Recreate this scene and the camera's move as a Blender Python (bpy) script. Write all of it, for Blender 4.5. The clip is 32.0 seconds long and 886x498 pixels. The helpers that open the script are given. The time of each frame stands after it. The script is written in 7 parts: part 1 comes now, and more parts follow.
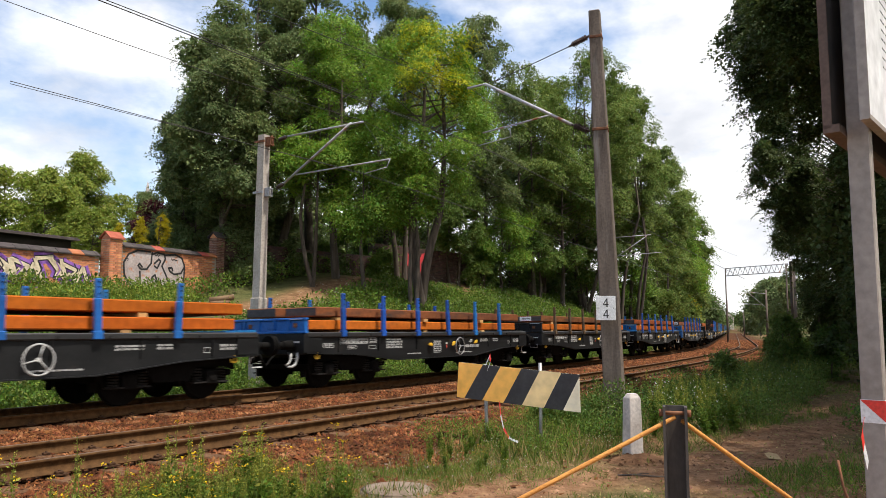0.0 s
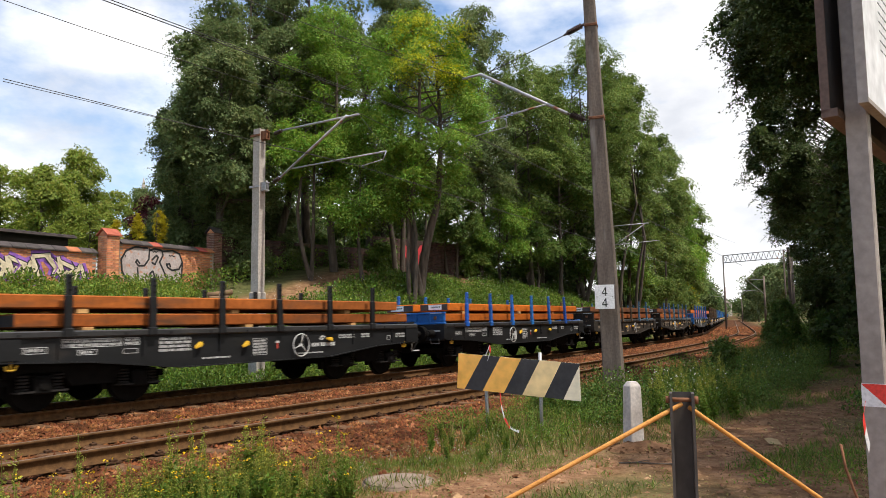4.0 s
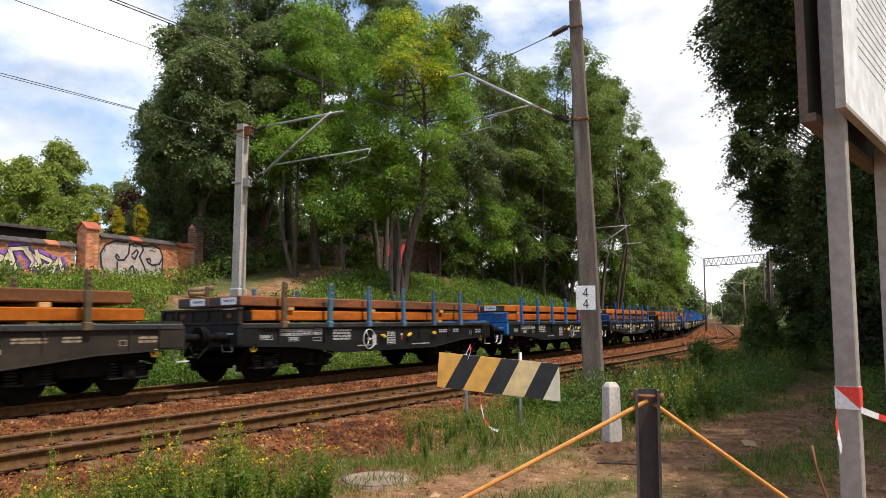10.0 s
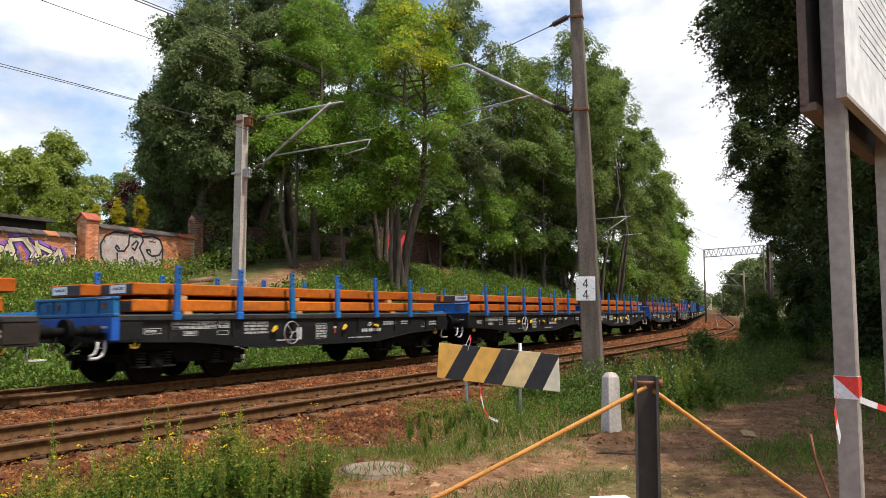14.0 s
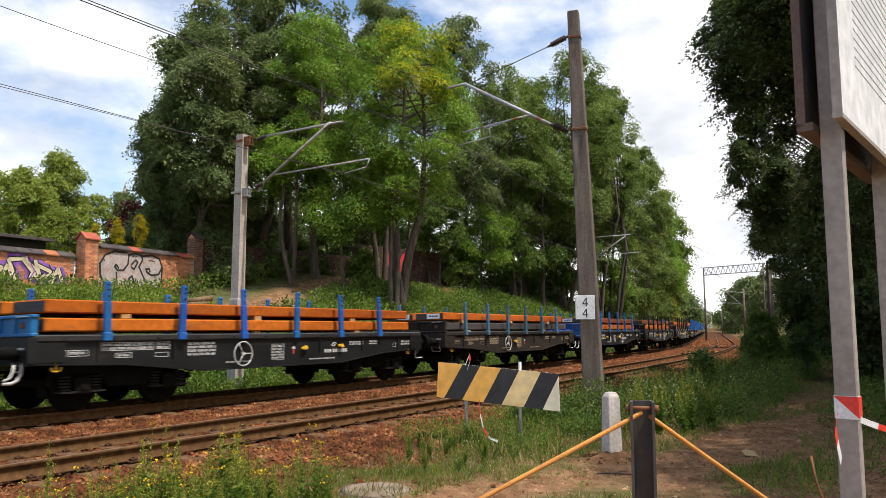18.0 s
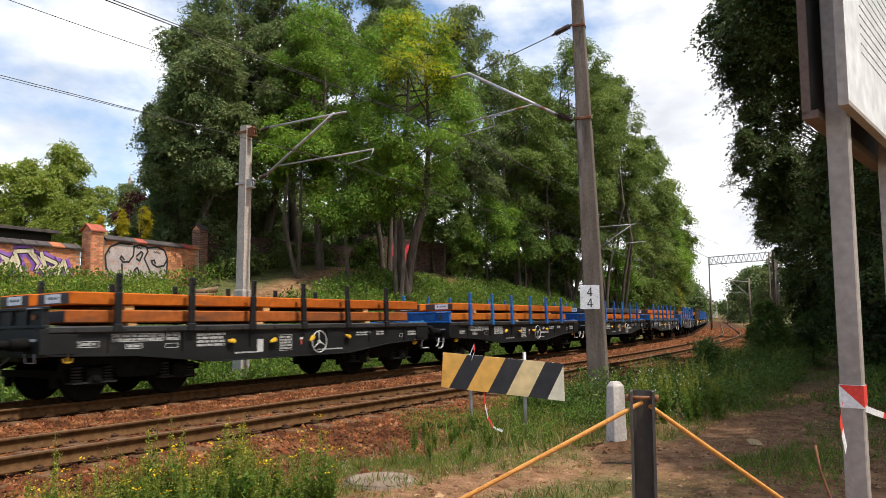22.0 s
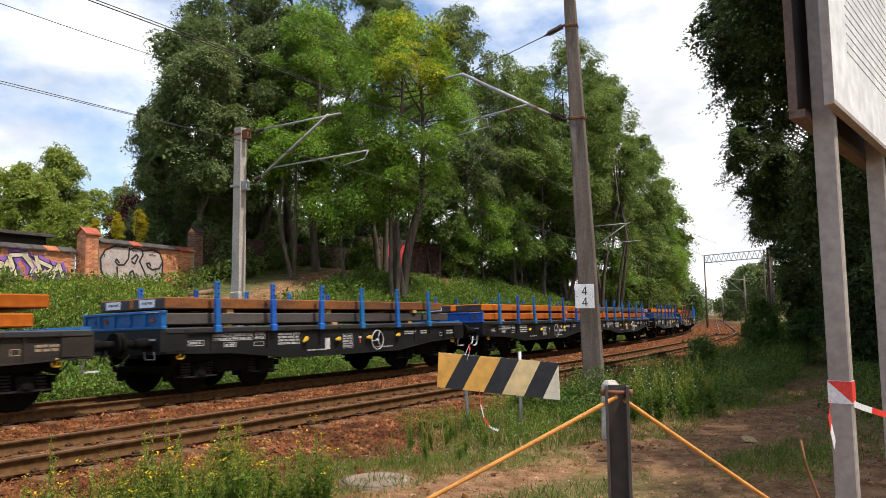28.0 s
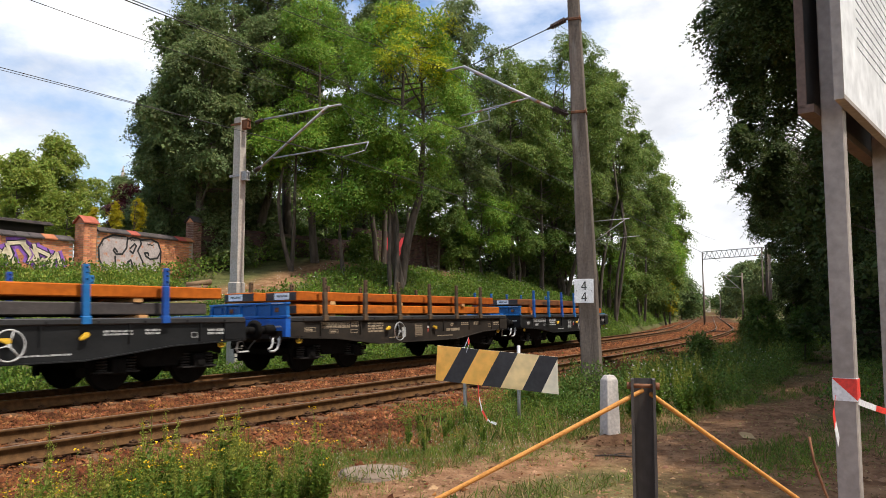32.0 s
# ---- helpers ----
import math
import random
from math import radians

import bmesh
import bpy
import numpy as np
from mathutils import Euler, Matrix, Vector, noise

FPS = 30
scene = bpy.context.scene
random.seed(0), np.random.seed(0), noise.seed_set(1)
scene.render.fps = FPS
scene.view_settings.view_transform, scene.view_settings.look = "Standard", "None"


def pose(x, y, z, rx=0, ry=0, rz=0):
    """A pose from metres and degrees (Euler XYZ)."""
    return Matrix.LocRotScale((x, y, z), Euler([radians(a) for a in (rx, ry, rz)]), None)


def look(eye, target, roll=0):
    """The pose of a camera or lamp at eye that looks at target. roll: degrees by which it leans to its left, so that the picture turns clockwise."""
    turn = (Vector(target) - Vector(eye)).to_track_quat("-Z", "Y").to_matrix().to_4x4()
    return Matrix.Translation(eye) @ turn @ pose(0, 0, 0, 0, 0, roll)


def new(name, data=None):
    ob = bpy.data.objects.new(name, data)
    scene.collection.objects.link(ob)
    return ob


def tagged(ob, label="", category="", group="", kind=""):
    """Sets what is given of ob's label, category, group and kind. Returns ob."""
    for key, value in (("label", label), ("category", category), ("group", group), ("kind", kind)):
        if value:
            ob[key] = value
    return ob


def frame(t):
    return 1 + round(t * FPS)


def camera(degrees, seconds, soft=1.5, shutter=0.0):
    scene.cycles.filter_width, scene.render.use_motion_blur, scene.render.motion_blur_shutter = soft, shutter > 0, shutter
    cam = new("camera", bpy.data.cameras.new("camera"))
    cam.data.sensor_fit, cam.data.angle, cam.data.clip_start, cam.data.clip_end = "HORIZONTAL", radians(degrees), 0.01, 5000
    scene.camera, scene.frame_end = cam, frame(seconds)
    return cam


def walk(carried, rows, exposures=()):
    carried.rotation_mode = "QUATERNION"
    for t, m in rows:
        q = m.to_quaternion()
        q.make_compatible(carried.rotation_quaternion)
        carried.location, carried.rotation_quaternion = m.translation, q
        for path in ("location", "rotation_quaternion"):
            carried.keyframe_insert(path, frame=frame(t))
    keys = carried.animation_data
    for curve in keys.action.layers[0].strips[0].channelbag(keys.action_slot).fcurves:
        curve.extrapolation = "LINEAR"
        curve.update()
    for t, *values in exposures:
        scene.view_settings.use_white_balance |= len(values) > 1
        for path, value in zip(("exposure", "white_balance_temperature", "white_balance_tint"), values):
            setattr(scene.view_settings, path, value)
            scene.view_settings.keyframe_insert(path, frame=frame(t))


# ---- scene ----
cam = camera(62.2, 32.0, soft=0.5, shutter=0.14)
PATH = [
    (0, (-0.003, -0.005, 1.515), (-0.06, 1.983, 1.728), 0.3),
    (0.5, (0.0, -0.009, 1.513), (-0.052, 1.978, 1.731), 0.3),
    (1, (-0.008, 0.01, 1.512), (-0.055, 1.997, 1.732), 0.3),
    (1.5, (-0.014, 0.006, 1.508), (-0.063, 1.994, 1.724), 0.0),
    (2, (-0.007, 0.005, 1.506), (-0.044, 1.993, 1.717), -0.0),
    (2.5, (-0.005, 0.016, 1.509), (-0.034, 2.005, 1.722), -0.2),
    (3, (0.007, 0.033, 1.514), (-0.031, 2.022, 1.721), -0.4),
    (3.5, (-0.001, 0.008, 1.515), (-0.051, 1.997, 1.713), -0.7),
    (5.5, (-0.016, 0.014, 1.5), (-0.052, 2.007, 1.672), 0.0),
    (6, (-0.006, 0.033, 1.502), (-0.02, 2.026, 1.67), 0.1),
    (6.5, (0.003, 0.029, 1.501), (-0.008, 2.022, 1.669), 0.2),
    (7, (0.014, 0.017, 1.498), (0.004, 2.009, 1.675), 0.1),
    (7.5, (0.025, 0.024, 1.506), (0.013, 2.015, 1.692), -0.0),
    (8, (0.012, 0.019, 1.502), (-0.005, 2.01, 1.688), 0.5),
    (8.5, (0.009, 0.019, 1.504), (-0.008, 2.011, 1.684), 0.2),
    (9, (0.012, 0.006, 1.507), (-0.005, 1.998, 1.688), 0.1),
    (9.5, (0.014, 0.012, 1.502), (0.009, 2.004, 1.687), 0.1),
    (10, (0.013, 0.021, 1.505), (0.007, 2.012, 1.693), 0.1),
    (10.5, (0.006, 0.036, 1.504), (-0.004, 2.028, 1.689), 0.2),
    (11, (0.004, 0.017, 1.501), (-0.015, 2.009, 1.684), -0.0),
    (11.5, (0.011, 0.031, 1.5), (-0.01, 2.023, 1.676), 0.0),
    (12, (0.01, 0.031, 1.499), (-0.016, 2.024, 1.667), 0.1),
    (12.5, (-0.001, 0.014, 1.5), (-0.03, 2.007, 1.662), -0.2),
    (13, (0.002, 0.014, 1.501), (-0.014, 2.007, 1.66), -0.2),
    (13.5, (0.01, 0.029, 1.502), (-0.004, 2.023, 1.664), 0.1),
    (14, (0.014, 0.022, 1.499), (0.008, 2.016, 1.663), 0.1),
    (14.5, (0.024, 0.035, 1.5), (0.027, 2.028, 1.666), 0.1),
    (16.5, (0.031, 0.012, 1.511), (0.03, 2.002, 1.716), -0.2),
    (17, (0.031, 0.017, 1.51), (0.031, 2.006, 1.719), -0.2),
    (17.5, (0.027, 0.017, 1.508), (0.023, 2.006, 1.721), -0.1),
    (18, (0.02, 0.019, 1.508), (0.015, 2.008, 1.722), -0.0),
    (18.5, (0.027, 0.033, 1.508), (0.012, 2.021, 1.721), -0.2),
    (19, (0.012, 0.03, 1.503), (-0.014, 2.019, 1.712), 0.2),
    (19.5, (0.005, 0.01, 1.501), (-0.023, 1.999, 1.705), 0.6),
    (20, (0.005, 0.021, 1.501), (-0.015, 2.012, 1.695), 0.4),
    (20.5, (0.017, 0.034, 1.503), (-0.002, 2.025, 1.695), 0.5),
    (21, (0.016, 0.011, 1.501), (-0.003, 2.002, 1.696), 0.2),
    (21.5, (0.02, 0.015, 1.506), (0.002, 2.006, 1.697), -0.2),
    (22, (0.03, 0.031, 1.507), (0.012, 2.022, 1.695), -0.2),
    (22.5, (0.02, 0.01, 1.502), (-0.003, 2.0, 1.691), -0.2),
    (23, (0.024, -0.003, 1.508), (0.006, 1.988, 1.701), -0.5),
    (23.5, (0.027, 0.003, 1.509), (0.019, 1.992, 1.71), -0.6),
    (24, (0.015, -0.002, 1.506), (0.018, 1.988, 1.701), 0.0),
    (24.5, (0.019, 0.022, 1.504), (0.029, 2.013, 1.698), -0.0),
    (25, (0.022, 0.017, 1.509), (0.032, 2.008, 1.702), -0.2),
    (25.5, (0.028, 0.018, 1.511), (0.044, 2.009, 1.706), -0.5),
    (27.5, (0.038, 0.021, 1.51), (0.033, 2.012, 1.691), -0.5),
    (28, (0.051, -0.004, 1.505), (0.044, 1.987, 1.694), -0.7),
    (28.5, (0.06, -0.008, 1.508), (0.052, 1.983, 1.698), -0.6),
    (29, (0.056, -0.014, 1.509), (0.049, 1.977, 1.701), -0.7),
    (29.5, (0.047, -0.008, 1.507), (0.052, 1.983, 1.702), -0.5),
    (30, (0.038, 0.007, 1.506), (0.047, 1.997, 1.703), -0.5),
    (30.5, (0.035, 0.035, 1.501), (0.041, 2.025, 1.693), -0.2),
    (31, (0.027, 0.034, 1.502), (0.03, 2.025, 1.686), -0.3),
    (31.5, (0.023, 0.038, 1.5), (0.024, 2.03, 1.678), -0.1),
    (32, (0.019, 0.031, 1.499), (0.017, 2.024, 1.67), 0.0),
]
walk(cam, [(t, look(eye, target, roll)) for t, eye, target, roll in PATH])

# ---- world, sun, exposure ----
SUN = Vector((0.335, -0.21, 0.92)).normalized()
scene.view_settings.exposure = 0.37
sky = bpy.data.worlds.new("sky")
scene.world = sky
sky.use_nodes = True
_n, _l = sky.node_tree.nodes, sky.node_tree.links
_n.clear()
_out, _bg = _n.new("ShaderNodeOutputWorld"), _n.new("ShaderNodeBackground")
_sky = _n.new("ShaderNodeTexSky")
_sky.sky_type, _sky.sun_disc = "NISHITA", False
_sky.sun_elevation = math.asin(SUN.z)
_sky.sun_rotation = math.atan2(SUN.x, SUN.y)
_tc, _map = _n.new("ShaderNodeTexCoord"), _n.new("ShaderNodeMapping")
_map.inputs["Scale"].default_value = (1.0, 1.0, 1.9)
_map.inputs["Location"].default_value = (0.35, 0.1, 0.0)
_noise, _ramp = _n.new("ShaderNodeTexNoise"), _n.new("ShaderNodeValToRGB")
_noise.inputs["Scale"].default_value, _noise.inputs["Detail"].default_value = 2.6, 9.0
_noise.inputs["Roughness"].default_value = 0.56
_ramp.color_ramp.elements[0].position, _ramp.color_ramp.elements[1].position = 0.20, 0.36
_mix, _gain = _n.new("ShaderNodeMix"), _n.new("ShaderNodeMix")
_mix.data_type = _gain.data_type = "RGBA"
_gain.blend_type = "MULTIPLY"
_gain.inputs["Factor"].default_value = 1.0
_gain.inputs["B"].default_value = (1.28, 1.40, 1.50, 1)
_puff, _tone = _n.new("ShaderNodeTexNoise"), _n.new("ShaderNodeValToRGB")
_puff.inputs["Scale"].default_value, _puff.inputs["Detail"].default_value = 4.3, 8.0
_tone.color_ramp.elements[0].position, _tone.color_ramp.elements[1].position = 0.36, 0.56
_tone.color_ramp.elements[0].color, _tone.color_ramp.elements[1].color = (6.0, 6.2, 6.7, 1), (9.6, 9.55, 9.6, 1)
_l.new(_tc.outputs["Generated"], _map.inputs["Vector"])
_l.new(_map.outputs["Vector"], _noise.inputs["Vector"])
_l.new(_map.outputs["Vector"], _puff.inputs["Vector"])
_l.new(_puff.outputs["Fac"], _tone.inputs["Fac"])
_l.new(_tone.outputs["Color"], _mix.inputs["B"])
_sep, _lean = _n.new("ShaderNodeSeparateXYZ"), _n.new("ShaderNodeMath")
_lean.operation = "MULTIPLY_ADD"
_lean.inputs[1].default_value = 0.13
_l.new(_tc.outputs["Generated"], _sep.inputs["Vector"])
_l.new(_sep.outputs["X"], _lean.inputs[0])
_l.new(_noise.outputs["Fac"], _lean.inputs[2])
_rise = _n.new("ShaderNodeMath")
_rise.operation = "MULTIPLY_ADD"
_rise.inputs[1].default_value = -0.6
_cap = _n.new("ShaderNodeMath")
_cap.operation = "MINIMUM"
_cap.inputs[1].default_value = 0.36
_l.new(_sep.outputs["Z"], _cap.inputs[0])
_l.new(_cap.outputs[0], _rise.inputs[0])
_l.new(_lean.outputs[0], _rise.inputs[2])
_l.new(_rise.outputs[0], _ramp.inputs["Fac"])
_l.new(_ramp.outputs["Color"], _mix.inputs["Factor"])
_l.new(_sky.outputs["Color"], _gain.inputs["A"])
_l.new(_gain.outputs["Result"], _mix.inputs["A"])
_l.new(_mix.outputs["Result"], _bg.inputs["Color"])
_bg.inputs["Strength"].default_value = 0.106
_l.new(_bg.outputs["Background"], _out.inputs["Surface"])
sun = new("sun", bpy.data.lights.new("sun", "SUN"))
sun.data.energy, sun.data.angle, sun.data.color = 4.4, radians(1.0), (1.0, 0.925, 0.84)
sun.matrix_world = look(SUN * 50, (0, 0, 0))


# ---- materials ----
def node_mat(name, colors, scale=6.0, rough=0.8, metal=0.0, bump=0.0, bump_scale=30.0, detail=6.0, per="", spread=0.0,
             stops=(0.3, 0.7), stretch=(1, 1, 1), streak=None, translucent=0.0, spec=0.5, two=None, hue=1.0):
    """A principled material: colours mixed by noise at two scales, an optional hue spread per object or island, and bump."""
    m = bpy.data.materials.new(name)
    m.use_nodes = True
    n, l = m.node_tree.nodes, m.node_tree.links
    b = n["Principled BSDF"]
    tc, mp = n.new("ShaderNodeTexCoord"), n.new("ShaderNodeMapping")
    mp.inputs["Scale"].default_value = stretch
    l.new(tc.outputs["Object"], mp.inputs["Vector"])
    nz, rp = n.new("ShaderNodeTexNoise"), n.new("ShaderNodeValToRGB")
    nz.inputs["Scale"].default_value, nz.inputs["Detail"].default_value = scale, detail
    l.new(mp.outputs["Vector"], nz.inputs["Vector"])
    l.new(nz.outputs["Fac"], rp.inputs["Fac"])
    e = rp.color_ramp.elements
    e[0].position, e[1].position = stops
    e[0].color, e[1].color = (*colors[0], 1), (*colors[-1], 1)
    if len(colors) == 3:
        mid = e.new((stops[0] + stops[1]) / 2)
        mid.color = (*colors[1], 1)
    out = rp.outputs["Color"]
    n2 = n.new("ShaderNodeTexNoise")
    n2.inputs["Scale"].default_value, n2.inputs["Detail"].default_value = scale * 7.3, 4.0
    l.new(tc.outputs["Object"], n2.inputs["Vector"])
    g = n.new("ShaderNodeMapRange")
    g.inputs["From Min"].default_value, g.inputs["From Max"].default_value = 0.25, 0.75
    g.inputs["To Min"].default_value, g.inputs["To Max"].default_value = 0.78, 1.2
    l.new(n2.outputs["Fac"], g.inputs["Value"])
    mul = n.new("ShaderNodeMix")
    mul.data_type, mul.blend_type = "RGBA", "MULTIPLY"
    mul.inputs["Factor"].default_value = 1.0
    l.new(out, mul.inputs["A"])
    l.new(g.outputs["Result"], mul.inputs["B"])
    out = mul.outputs["Result"]
    if two:
        w, wr, mx = n.new("ShaderNodeTexNoise"), n.new("ShaderNodeValToRGB"), n.new("ShaderNodeMix")
        mx.data_type = "RGBA"
        w.inputs["Scale"].default_value, w.inputs["Detail"].default_value = two[1], 8.0
        wr.color_ramp.elements[0].position, wr.color_ramp.elements[1].position = two[2], two[2] + 0.12
        mx.inputs["B"].default_value = (*two[0], 1)
        l.new(mp.outputs["Vector"], w.inputs["Vector"])
        l.new(w.outputs["Fac"], wr.inputs["Fac"])
        l.new(wr.outputs["Color"], mx.inputs["Factor"])
        l.new(out, mx.inputs["A"])
        out = mx.outputs["Result"]
    if per:
        if per == "island":
            rnd = n.new("ShaderNodeNewGeometry").outputs["Random Per Island"]
        else:
            rnd = n.new("ShaderNodeObjectInfo").outputs["Random"]
        hs, mr, mv = n.new("ShaderNodeHueSaturation"), n.new("ShaderNodeMapRange"), n.new("ShaderNodeMapRange")
        mr.inputs["To Min"].default_value, mr.inputs["To Max"].default_value = 0.5 - spread * 0.09 * hue, 0.5 + spread * 0.05 * hue
        mv.inputs["To Min"].default_value, mv.inputs["To Max"].default_value = 1 - spread * 0.7, 1 + spread * 0.7
        l.new(rnd, mr.inputs["Value"])
        fr = n.new("ShaderNodeMath")
        fr.operation = "FRACT"
        k7 = n.new("ShaderNodeMath")
        k7.operation = "MULTIPLY"
        k7.inputs[1].default_value = 7.13
        l.new(rnd, k7.inputs[0])
        l.new(k7.outputs[0], fr.inputs[0])
        l.new(fr.outputs[0], mv.inputs["Value"])
        l.new(mr.outputs["Result"], hs.inputs["Hue"])
        l.new(mv.outputs["Result"], hs.inputs["Value"])
        l.new(out, hs.inputs["Color"])
        out = hs.outputs["Color"]
    l.new(out, b.inputs["Base Color"])
    b.inputs["Roughness"].default_value, b.inputs["Metallic"].default_value = rough, metal
    b.inputs["Specular IOR Level"].default_value = spec
    if bump:
        bz, bp = n.new("ShaderNodeTexNoise"), n.new("ShaderNodeBump")
        bz.inputs["Scale"].default_value, bz.inputs["Detail"].default_value = bump_scale, 6.0
        bp.inputs["Strength"].default_value, bp.inputs["Distance"].default_value = bump, 0.02
        l.new(mp.outputs["Vector"], bz.inputs["Vector"])
        l.new(bz.outputs["Fac"], bp.inputs["Height"])
        l.new(bp.outputs["Normal"], b.inputs["Normal"])
    if translucent:
        t, ms = n.new("ShaderNodeBsdfTranslucent"), n.new("ShaderNodeMixShader")
        ms.inputs["Fac"].default_value = translucent
        l.new(out, t.inputs["Color"])
        l.new(b.outputs["BSDF"], ms.inputs[1])
        l.new(t.outputs["BSDF"], ms.inputs[2])
        l.new(ms.outputs["Shader"], n["Material Output"].inputs["Surface"])
    return m


def leaf_mat(name, a, b, spread=0.5, scale=0.35):
    return node_mat(name, (a, b), scale=scale, rough=0.55, per="island", spread=spread, translucent=0.38, spec=0.2, detail=3)


M_BALLAST = node_mat("ballast_stone", ((0.056, 0.021, 0.008), (0.145, 0.053, 0.018), (0.33, 0.165, 0.075)), 3.0, 0.9, bump=0.3, per="island", spread=0.65, hue=0.25, stops=(0.35, 0.75), spec=0.12)
M_RAIL = node_mat("rusty_rail", ((0.056, 0.027, 0.009), (0.128, 0.064, 0.023)), 9.0, 0.8, 0.1, bump=0.3, bump_scale=60, spec=0.2)
M_RAILTOP = node_mat("worn_rail_head", ((0.10, 0.062, 0.036), (0.18, 0.12, 0.076)), 14.0, 0.55, 0.3, stretch=(1, 1, 1))
M_SLEEPER = node_mat("weathered_sleeper", ((0.080, 0.040, 0.020), (0.165, 0.092, 0.050)), 5.0, 0.9, bump=0.5, spec=0.1)
M_FIX = node_mat("rusty_fastening", ((0.040, 0.020, 0.010), (0.090, 0.045, 0.022)), 20.0, 0.85, 0.1, spec=0.2)
M_BLACK = node_mat("wagon_black_paint", ((0.0065, 0.007, 0.0075), (0.014, 0.0145, 0.015)), 2.2, 0.5, bump=0.05, spec=0.35, two=((0.030, 0.025, 0.021), 1.6, 0.64), stretch=(0.6, 1, 1.6))
M_BROWN = node_mat("wagon_dusty_paint", ((0.014, 0.0115, 0.009), (0.034, 0.025, 0.017)), 2.0, 0.72, bump=0.08, spec=0.3, two=((0.065, 0.042, 0.025), 1.2, 0.63), stretch=(0.6, 1, 1.6))
# grime, taken down to near black for the shade under the wagons
M_UNDER = node_mat("grimy_shaded_running_gear", ((0.0025, 0.0023, 0.002), (0.0075, 0.0065, 0.0055)), 6.0, 0.9, spec=0.15)
M_DECK = node_mat("grimy_deck", ((0.03, 0.027, 0.024), (0.07, 0.06, 0.05)), 4.0, 0.85)
M_BLUE = node_mat("blue_paint", ((0.008, 0.080, 0.32), (0.016, 0.125, 0.44)), 3.0, 0.45, bump=0.05, per="object", spread=0.25, two=((0.10, 0.11, 0.13), 3.5, 0.66))
M_TEAL = node_mat("faded_blue_paint", ((0.035, 0.10, 0.17), (0.07, 0.16, 0.25)), 3.0, 0.6, per="object", spread=0.25, two=((0.10, 0.07, 0.05), 3.0, 0.6))
M_RUSTY = node_mat("brown_rusted_paint", ((0.050, 0.032, 0.016), (0.12, 0.075, 0.035)), 4.0, 0.8, per="object", spread=0.3, hue=0.3)
M_SLAB = node_mat("rusty_orange_slab", ((0.33, 0.078, 0.008), (0.49, 0.130, 0.014)), 1.1, 0.9, spec=0.15, per="object", spread=0.22, hue=0.3, bump=0.15, stretch=(0.5, 1, 2.5), two=((0.19, 0.066, 0.024), 0.9, 0.64))
M_SLABB = node_mat("rusty_brown_slab", ((0.12, 0.050, 0.025), (0.22, 0.082, 0.028)), 1.3, 0.9, spec=0.15, per="object", spread=0.25, hue=0.3, bump=0.15, stretch=(0.5, 1, 2.5), two=((0.06, 0.04, 0.03), 0.9, 0.6))
M_SLABR = node_mat("rusty_red_brown_slab", ((0.20, 0.060, 0.014), (0.33, 0.092, 0.020)), 1.2, 0.9, spec=0.15, per="object", spread=0.22, hue=0.3, bump=0.15, stretch=(0.5, 1, 2.5), two=((0.11, 0.050, 0.026), 0.9, 0.6))
M_SLABG = node_mat("grey_scaled_slab", ((0.045, 0.038, 0.036), (0.095, 0.078, 0.070)), 1.3, 0.7, 0.2, per="object", spread=0.25, bump=0.15, stretch=(0.5, 1, 2.5), two=((0.22, 0.08, 0.03), 1.1, 0.68))
M_SLABEND = node_mat("scaled_slab_end", ((0.035, 0.032, 0.032), (0.07, 0.06, 0.055)), 3.0, 0.8)
M_WOOD = node_mat("sawn_timber", ((0.46, 0.24, 0.08), (0.64, 0.38, 0.16)), 3.0, 0.8, per="object", spread=0.3, hue=0.3, stretch=(1, 0.2, 6))
M_LOG = node_mat("weathered_log", ((0.11, 0.063, 0.030), (0.24, 0.15, 0.076)), 4.0, 0.85, bump=0.3, stretch=(0.4, 2, 2))
M_WHITE = node_mat("white_marking_paint", ((0.40, 0.40, 0.385), (0.58, 0.58, 0.56)), 8.0, 0.7)
M_YELLOWP = node_mat("yellow_lever_paint", ((0.62, 0.36, 0.02), (0.75, 0.47, 0.04)), 6.0, 0.5)
M_ORANGETXT = node_mat("faded_marking_paint", ((0.30, 0.22, 0.14), (0.45, 0.36, 0.25)), 8.0, 0.8)
M_CONC = node_mat("weathered_concrete", ((0.29, 0.255, 0.215), (0.49, 0.445, 0.39)), 2.5, 0.9, bump=0.3, stretch=(1, 1, 0.35), two=((0.13, 0.12, 0.11), 1.5, 0.62))
M_POLEC = node_mat("brown_grey_concrete", ((0.090, 0.068, 0.053), (0.190, 0.148, 0.117)), 3.0, 0.9, bump=0.4, stretch=(2, 2, 0.3), two=((0.23, 0.205, 0.18), 2.0, 0.62))
M_GALV = node_mat("galvanised_steel", ((0.30, 0.30, 0.30), (0.46, 0.46, 0.46)), 5.0, 0.55, 0.4, two=((0.30, 0.12, 0.045), 2.2, 0.58))
M_RUSTIRON = node_mat("rust_iron", ((0.12, 0.05, 0.025), (0.26, 0.11, 0.05)), 14.0, 0.85, 0.2, bump=0.3)
M_DARKSTEEL = node_mat("dark_worn_steel", ((0.040, 0.035, 0.031), (0.092, 0.078, 0.068)), 9.0, 0.7, 0.3, bump=0.15, bump_scale=80, stretch=(1, 1, 0.25))
M_SPRING = node_mat("grimy_spring_steel", ((0.010, 0.009, 0.008), (0.026, 0.022, 0.019)), 9.0, 0.8, spec=0.3)
M_WIRE = node_mat("overhead_wire", ((0.03, 0.03, 0.03), (0.06, 0.055, 0.05)), 5.0, 0.6, 0.4)
